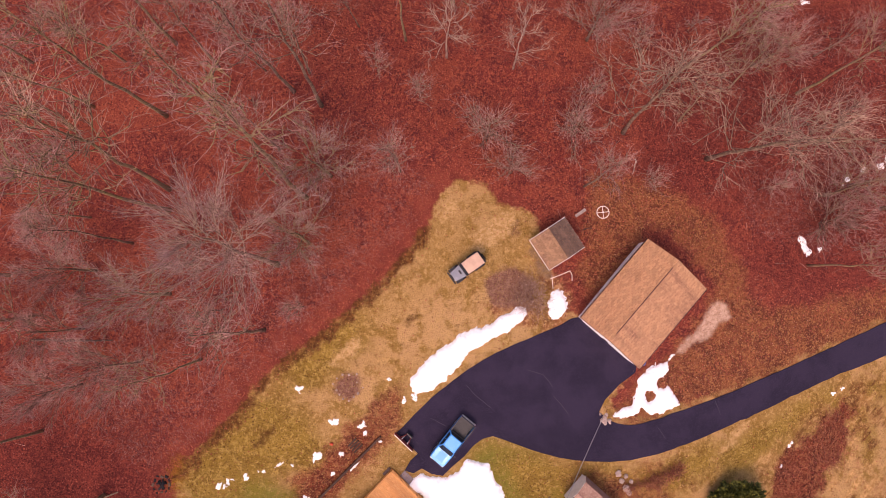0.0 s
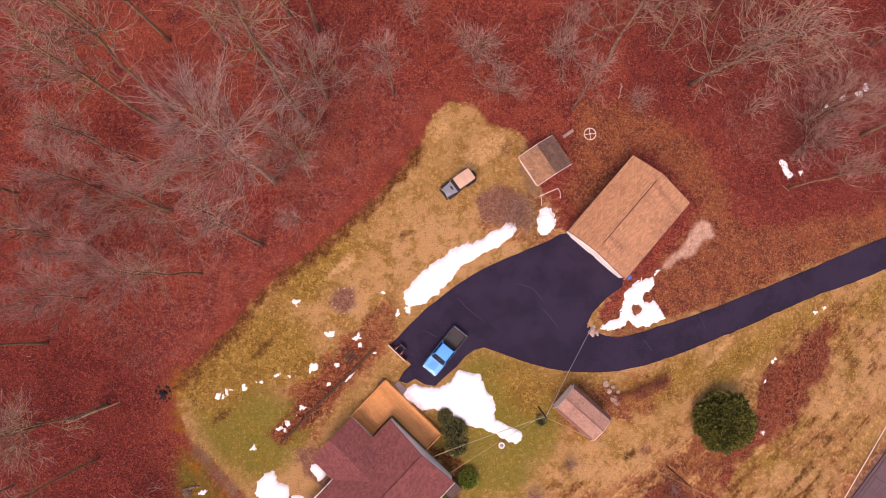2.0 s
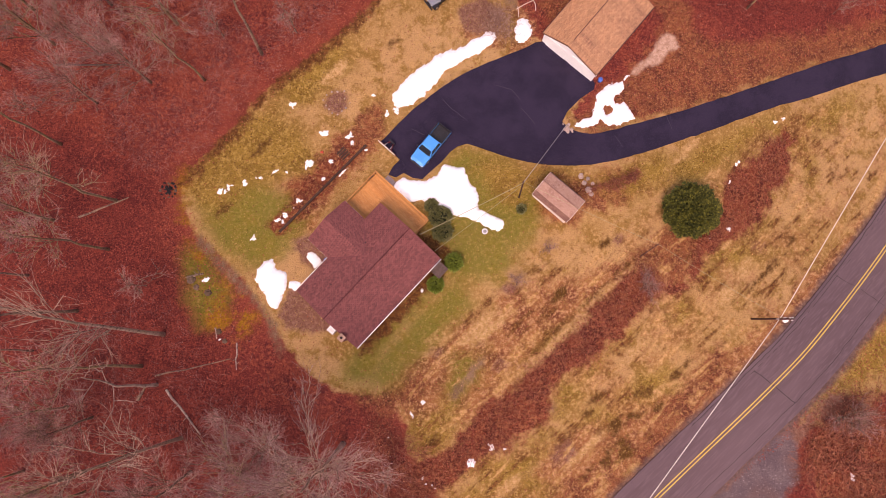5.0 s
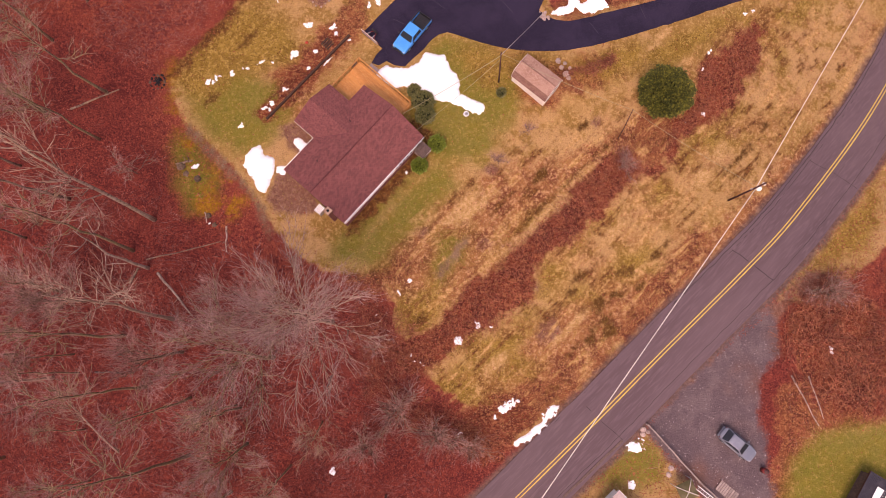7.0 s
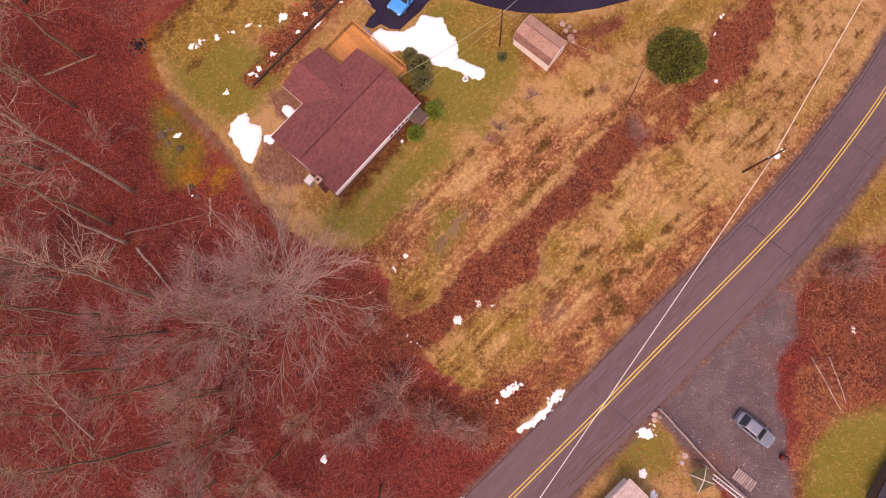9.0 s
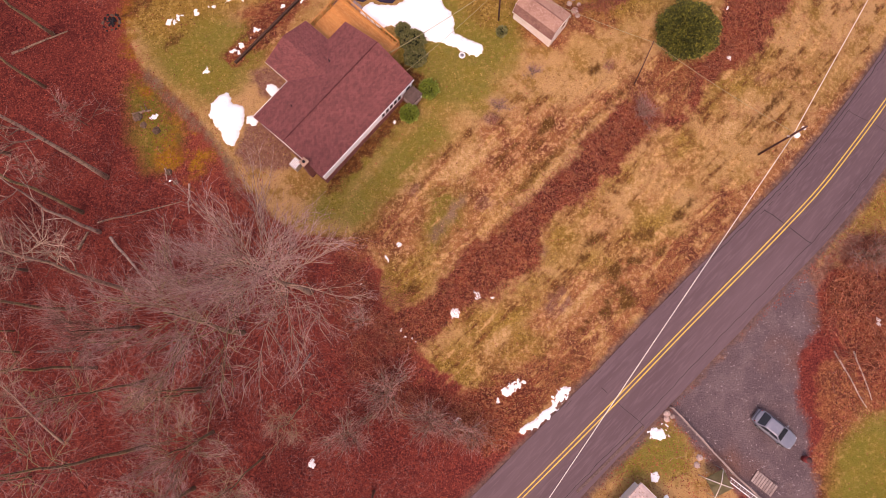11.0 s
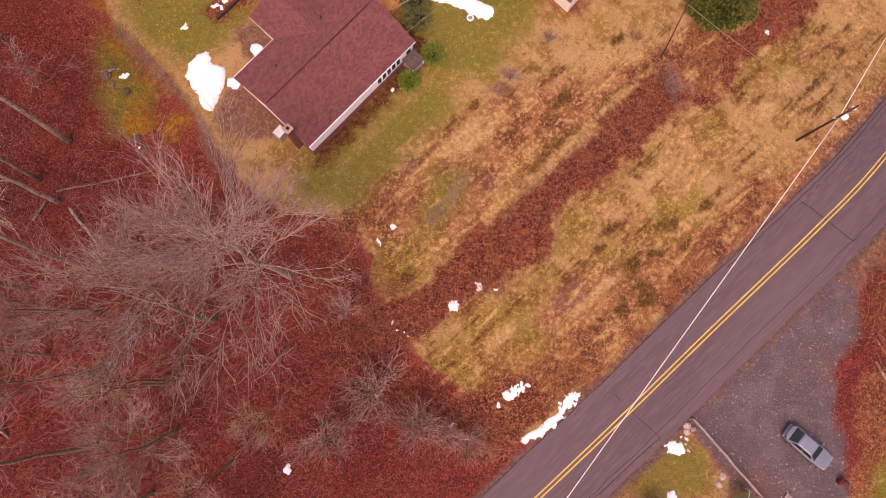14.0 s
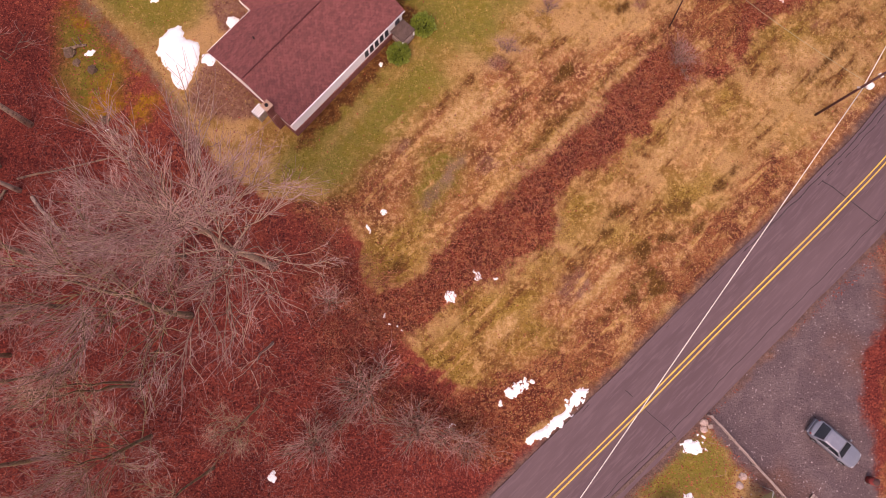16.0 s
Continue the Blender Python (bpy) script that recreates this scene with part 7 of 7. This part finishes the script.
log((-26.47, -39.39), (-22.88, -44), 0.14, BIRCH, "peeled pale fallen trunk on the leaf litter")
log((-19.37, -34.8), (-19.37, -37.49), 0.1, BIRCH, "short white birch log on the leaf litter")
log((-39.08, -5.18), (-31.5, -5.27), 0.13, OLD_WOOD, "long grey fallen trunk in the woods")
log((19.28, 12.66), (19, 11.08), 0.09, BIRCH, "short white birch log on the leaf litter")
log((41.26, -52.8), (43.72, -58.38), 0.1, BIRCH, "long pale fallen trunk beside the gravel lot")
log((43.13, -52.9), (44.3, -57.7), 0.09, BIRCH, "long pale fallen trunk beside the gravel lot")
log((-21.57, -33.19), (-21.37, -34.4), 0.08, BIRCH, "short white birch log on the leaf litter")
log((-24.55, -27.91), (-22.86, -27.61), 0.18, DARK_BARK, "dark mossy log at the edge of the woods")
log((-27.66, -37.99), (-19.97, -36.39), 0.09, DARK_BARK, "thin dark fallen branch in the leaf litter")
log((-29.36, -40.49), (-28.46, -38.89), 0.17, DARK_BARK, "short thick mossy log in the leaf litter")
log((-32.78, -49.4), (-28.88, -49.5), 0.1, OLD_WOOD, "mossy fallen trunk in the woods")
log((-35.92, -21.52), (-30.93, -19.53), 0.12, DARK_BARK, "mossy fallen trunk in the woods")

ring = thing("wire_wheel", "pale metal ring with four spokes lying in the leaves", "metal ring", Matrix.Translation((15.74, 7.2, gz(15.74, 7.2) + 0.12)))
v, f = [], []
circle = [(0.6 * math.cos(t), 0.6 * math.sin(t), 0) for t in np.linspace(0, 6.2832, 29)]
part("rim", tube_mesh("rim", circle, 0.045, 6, CREAM), parent=ring)
for k in range(4):
    a = k * math.pi / 2 + 0.1
    part("spoke", tube_mesh("spoke", [(0, 0, 0), (0.6 * math.cos(a), 0.6 * math.sin(a), 0)], 0.035, 6, CREAM), parent=ring)
part("hub", tube_mesh("hub", [(0, 0, -0.05), (0, 0, 0.08)], 0.09, 10, CREAM), parent=ring)

bath = thing("bird_bath", "small round white bird bath on the lawn", "bird bath", Matrix.Translation((6.39, -23.66, gz(6.39, -23.66))))
part("pedestal", tube_mesh("pedestal", [(0, 0, -0.1), (0, 0, 0.1), (0, 0, 0.45)], [0.2, 0.1, 0.12], 14, CONCRETE), parent=bath)
part("bowl_rim", tube_mesh("bowl_rim", [(0.25 * math.cos(t), 0.25 * math.sin(t), 0.5) for t in np.linspace(0, 6.2832, 25)], 0.07, 8, WHITE), parent=bath)
part("bowl", tube_mesh("bowl", [(0, 0, 0.42), (0, 0, 0.46)], [0.15, 0.25], 18, STEEL), parent=bath)

plow = thing("snow_plow", "red-trimmed snow plow blade parked on the driveway", "snow plow", Matrix.Translation((-3.74, -14.76, gz(-3.74, -14.76) + 0.1)) @ Matrix.Rotation(math.atan2(-1.4, 1.5), 4, "Z"))
part("blade", loft([[(x, 0.10, 0), (x, 0.16, 0.2), (x, 0.12, 0.45), (x, 0.02, 0.62), (x, -0.03, 0.62), (x, 0.07, 0.45), (x, 0.11, 0.2), (x, 0.05, 0)] for x in (-1.15, 1.15)]), RED_PAINT, plow)
part("cutting_edge", box(-1.15, 1.15, 0.0, 0.04, 0.0, 0.12), STEEL, plow)
for s in (-1, 1):
    part("push_arm", tube_mesh("push_arm", [(s * 0.5, 0.15, 0.25), (s * 0.15, 0.9, 0.25)], 0.05, 8, RED_PAINT), parent=plow)
    part("spring", tube_mesh("spring", [(s * 0.35, 0.12, 0.5), (s * 0.3, 0.5, 0.35)], 0.045, 8, STEEL), parent=plow)
part("mount", box(-0.35, 0.35, 0.8, 0.95, 0.1, 0.55, 0.02), BLACK, plow)
part("blade_trim", box(-1.15, 1.15, -0.04, 0.03, 0.62, 0.67, 0.01), CREAM, plow)

bucket = thing("plastic_bin", "blue plastic bin beside the garage corner", "bin", Matrix.Translation((19.15, -7.4, gz(19.15, -7.4))))
part("bin_body", tube_mesh("bin_body", [(0, 0, 0), (0, 0, 0.5)], [0.2, 0.23], 14, TARP_BLUE), parent=bucket)
part("bin_rim", tube_mesh("bin_rim", [(0.24 * math.cos(t), 0.24 * math.sin(t), 0.5) for t in np.linspace(0, 6.2832, 19)], 0.025, 6, TARP_BLUE), parent=bucket)
bucket2 = copy_thing(bucket, house.matrix_basis @ pose(-2.0, 4.5, 0.05))
tagged(bucket2, "small blue plastic bin against the house wall")
pot = thing("plastic_pot", "small orange-red plastic pot lying on the lawn", "pot", Matrix.Translation((-10.6, -15, gz(-10.6, -15) + 0.14)) @ Matrix.Rotation(radians(80), 4, "Y"))
ORANGE = surface("orange_red_plastic", (0.6, 0.07, 0.03), (0.5, 0.06, 0.03), 3, None, 20, 0.5, bump=0)
part("pot_body", tube_mesh("pot_body", [(0, 0, -0.14), (0, 0, 0.14)], [0.11, 0.15], 14, ORANGE), parent=pot)
part("pot_rim", tube_mesh("pot_rim", [(0, 0, 0.12), (0, 0, 0.17)], 0.165, 14, ORANGE), parent=pot)
barrel = thing("barrel", "rusty red barrel beside the gravel lot", "barrel", Matrix.Translation((37.15, -62.79, gz(37.15, -62.79))))
part("drum", tube_mesh("drum", [(0, 0, 0), (0, 0, 0.3), (0, 0, 0.32), (0, 0, 0.6), (0, 0, 0.62), (0, 0, 0.9)], [0.29, 0.29, 0.31, 0.31, 0.29, 0.29], 16, RED_PAINT), parent=barrel)
part("lid", tube_mesh("lid", [(0, 0, 0.9), (0, 0, 0.92)], 0.27, 16, DARK_TRIM), parent=barrel)
board = thing("leaning_bench", "pale weathered bench behind the garden shed", "bench", Matrix.Translation((13.42, 7.09, gz(13.42, 7.09))) @ Matrix.Rotation(radians(35), 4, "Z"))
part("bench_seat", box(-0.6, 0.6, -0.15, 0.15, 0.4, 0.46, 0.01), GREY_WOOD, board)
for s in (-1, 1):
    part("bench_leg", box(s * 0.5 - 0.04, s * 0.5 + 0.04, -0.13, 0.13, -0.1, 0.4), GREY_WOOD, board)
post = thing("clothes_post", "thin dark post behind the garden shed", "post", Matrix.Translation((13.68, 5.41, gz(13.68, 5.41))))
part("post_shaft", tube_mesh("post_shaft", [(0, 0, -0.3), (0, 0, 2.2)], 0.05, 8, DARK_TRIM), parent=post)
part("post_arm", tube_mesh("post_arm", [(-0.4, 0, 2.1), (0.4, 0, 2.1)], 0.03, 8, DARK_TRIM), parent=post)
frame_pipe = thing("bent_pipe_frame", "pale bent pipe frame leaning beside the shed", "pipe frame", Matrix.Translation((11.27, 0.96, gz(11.27, 0.96))))
part("pipe", tube_mesh("pipe", [(-0.9, -0.3, 0.1), (0.1, 0.1, 0.5), (0.9, 0.45, 0.5), (1.15, 0.1, 0.3), (1.2, -0.5, 0.05)], 0.035, 8, CREAM), parent=frame_pipe)
part("pipe", tube_mesh("pipe", [(-0.75, 0.0, 0.1), (-0.7, -0.9, 0.25), (-0.65, -1.3, 0.05)], 0.03, 8, CREAM), parent=frame_pipe)

PAVER = surface("grey_paving", (0.2, 0.15, 0.15), (0.26, 0.2, 0.2), 2, (0.33, 0.26, 0.26), 14, 0.9, vary=0.15)
landing = thing("stone_landing", "small landing of grey paving slabs at the deck steps", "paving", Matrix.Translation((-3.54, -18.31, gz(-3.54, -18.31))) @ Matrix.Rotation(radians(46), 4, "Z"))
for i in range(2):
    for j in range(2):
        part("paving_slab", box(i * 0.52 - 0.5, i * 0.52, j * 0.62 - 0.6, j * 0.62, 0.0, 0.09, 0.012), PAVER, landing)

# ---- across the road ----
WHITE_FELT = surface("pale_roof_felt", (0.5, 0.38, 0.35), (0.42, 0.3, 0.28), 0.7, (0.58, 0.46, 0.43), 6, 0.85, island=0.15)
fence = thing("rail_fence", "weathered grey split-rail fence along the gravel lot", "fence")
fl = [Vector(p) for p in ((24.84, -57.43, 0), (26.4, -59.28, 0), (28.07, -61.33, 0), (30.1, -63.77, 0), (32.26, -65.93, 0), (34.51, -68.18, 0))]
for p in fl:
    part("post", tube_mesh("post", [(p.x, p.y, gz(p.x, p.y) - 0.3), (p.x, p.y, gz(p.x, p.y) + 0.95)], [0.09, 0.08], 8, GREY_WOOD), parent=fence)
for a, b in zip(fl, fl[1:]):
    for h in (0.4, 0.8):
        part("rail", tube_mesh("rail", [(a.x, a.y, gz(a.x, a.y) + h), ((a.x + b.x) / 2 + 0.05, (a.y + b.y) / 2, gz(a.x, a.y) + h - 0.02), (b.x, b.y, gz(b.x, b.y) + h)], 0.055, 7, GREY_WOOD), parent=fence)
ladder = thing("ladder", "white aluminium ladder lying beside the fence", "ladder", Matrix.Translation((31.28, -65.54, gz(31.28, -65.54) + 0.12)) @ Matrix.Rotation(math.atan2(-1.8, 2.1), 4, "Z"))
for s in (-1, 1):
    part("stile", box(-1.9, 1.9, s * 0.2 - 0.035, s * 0.2 + 0.035, 0, 0.09, 0.005), WHITE, ladder)
for k in range(11):
    part("rung", tube_mesh("rung", [(-1.7 + k * 0.34, -0.2, 0.045), (-1.7 + k * 0.34, 0.2, 0.045)], 0.02, 6, WHITE), parent=ladder)
shade = thing("garden_canopy", "square faded green canopy with pale crossed ribs", "canopy", Matrix.Translation((28.19, -64.26, gz(28.19, -64.26))) @ Matrix.Rotation(radians(22), 4, "Z"))
CANOPY = surface("faded_green_mesh", (0.2, 0.17, 0.08), (0.27, 0.22, 0.12), 1.5, None, 20, 0.9)
corner = [(-0.95, -0.95), (0.95, -0.95), (0.95, 0.95), (-0.95, 0.95)]
for k in range(4):
    (x0, y0), (x1, y1) = corner[k], corner[(k + 1) % 4]
    quad("canopy_panel", [(x0, y0, 1.6), (x1, y1, 1.6), (0, 0, 2.0)], CANOPY, shade)
    part("rib", tube_mesh("rib", [(x0, y0, 1.63), (0, 0, 2.04)], 0.035, 6, CREAM), parent=shade)
    part("leg", tube_mesh("leg", [(x0, y0, -0.1), (x0, y0, 1.6)], 0.03, 6, STEEL), parent=shade)
pallet = thing("pallet", "stack of brown timber boards on the lot edge", "pallet", Matrix.Translation((33.04, -64.85, gz(33.04, -64.85) + 0.1)) @ Matrix.Rotation(math.atan2(-1.7, 1.9), 4, "Z"))
for k in range(3):
    part("bearer", box(-1.1, 1.1, -0.55 + k * 0.5, -0.45 + k * 0.5, -0.1, 0.1), OLD_WOOD, pallet)
for k in range(9):
    part("board", box(-1.15 + k * 0.26, -0.95 + k * 0.26, -0.6, 0.6, 0.1, 0.13), GREY_WOOD, pallet)
cottage = gable_building("cottage", "small building with a white-edged brown roof beside the road", "building", pose(19.25, -69.06, gz(20, -67) - 0.1, 0, 0, 42), 9.0, 5.2, 2.3, 0.5, WHITE, (WHITE_FELT, TAN_UNDER, WHITE_FELT), 0.25, 0.25, 0.5, WHITE, None)
annex = gable_building("annex", "small dark-roofed shed under a white sheet on the green lawn", "shed", pose(48.04, -66.22, gz(48, -65) - 0.1, 0, 0, 55), 4.6, 3.6, 1.9, 0.2, OLD_WOOD, (SLATE, SLATE, SLATE), 0.25, 0.15, 0.3, DARK_TRIM, None)
part("white_sheet", slab(Vector((-2.3, -1.7, 2.04)), Vector((1.5, -1.7, 2.04)), Vector((1.5, 0.9, 2.13)), Vector((-2.3, 0.9, 2.16)), 0.02), WHITE, annex, "white plastic sheet over the roof")
kerb = ribbon("kerb", [Vector((15.32, -64.75, 0)), Vector((17.57, -62.89, 0)), Vector((19.97, -60.84, 0)), Vector((22.11, -59.08, 0))], (-0.14, 0.13), OLD_WOOD, 0.17, "broken old concrete kerb along the road edge", "kerb", 0.25)


# ---- wear on the road and the drive ----
def crack(points, w, material, lift, label="dark crack in the road surface"):
    line = spline(points, 0.5)
    for p in line:
        p.x += 0.12 * fbm(p.x, p.y, 0.8, 3)
        p.y += 0.12 * fbm(p.x, p.y, 0.8, 8)
    return ribbon("crack", line, (-w, w), material, lift, label, "crack", 0.004)


def beside(off, i0, i1):
    out = []
    for i in range(i0, i1, 4):
        d = (CENTRE[i + 1] - CENTRE[i - 1]).normalized()
        q = CENTRE[i] + Vector((d.y, -d.x, 0)) * off
        out.append((q.x, q.y))
    return out


crack(beside(-2.55, 22, 90), 0.035, CRACK, 0.104)
crack(beside(-2.95, 30, 100), 0.05, CRACK, 0.104)
crack(beside(2.9, 26, 80), 0.03, CRACK, 0.104)
crack([(35.9, -38.8), (38.0, -40.4), (38.9, -41.2), (40.2, -42.2)], 0.05, CRACK, 0.104)
crack([(17.63, -54.5), (20.06, -57.03), (22.11, -58.99)], 0.03, CRACK, 0.104)
crack([(46.5, -28.4), (49.62, -30.16), (51.99, -31.94)], 0.03, CRACK, 0.104)
SCUFF = surface("pale_asphalt_scuff", (0.034, 0.026, 0.048), (0.03, 0.022, 0.044), 2, None, 20, 0.8)
for pts in ([(2.2, -9.42), (3.29, -10.61), (4.59, -11.61)], [(-1.19, -12.62), (0.2, -13.22)], [(20.61, -13.51), (21.34, -14.67)], [(10.48, -10.52), (11.98, -12.22)], [(26.49, -11.06), (27.14, -12.57)], [(7.99, -8.02), (9.49, -8.51), (10.39, -9.62)]):
    crack(pts, 0.03, SCUFF, 0.074, "faint pale scuff on the driveway")
brambles("bank_brush", [(41.68, -45.56), (49.52, -41.07), (57.75, -46.01), (56.04, -56.85), (45.09, -57.31), (40.67, -51.92)], 1900, "tangle of tan and red-brown brush beside the lot", 2.0, 0.024, TWIG_RED, 15)
brambles("bed_brush", [(16.8, -19.2), (18.6, -19.9), (21.1, -19.3), (22.8, -18.3), (23.3, -17), (22.1, -16.9), (20.2, -18.3), (18, -18.5)], 700, "low red-brown stems behind the small shed", 0.7, 0.012, TWIG_RED, 16)
brambles("weedy_brush", [(4.99, -1.51), (7.62, 1.02), (9.43, 0.63), (9.3, -3.4), (7.6, -2.6)], 380, "thin pale stems beside the snow bank", 1.5, 0.01, TWIG_PALE, 17)
brambles("edge_brush", [(-3.03, -41.97), (1.48, -48.48), (-2.05, -52.01), (4.99, -55.96), (8.42, -57.4), (7.92, -59.83), (0.01, -57.98), (-6.13, -49.98), (-6.02, -42.99)], 2200, "red-brown thicket at the edge of the lower lawn", 1.4, 0.012, TWIG_RED, 18)

brambles("dark_bush", [(8.22, -29.19), (9.44, -29.29), (9.34, -30.39), (8.13, -30.29)], 160, "small dark purple bare bush on the slope", 0.8, 0.012, TWIG_RED, 19)
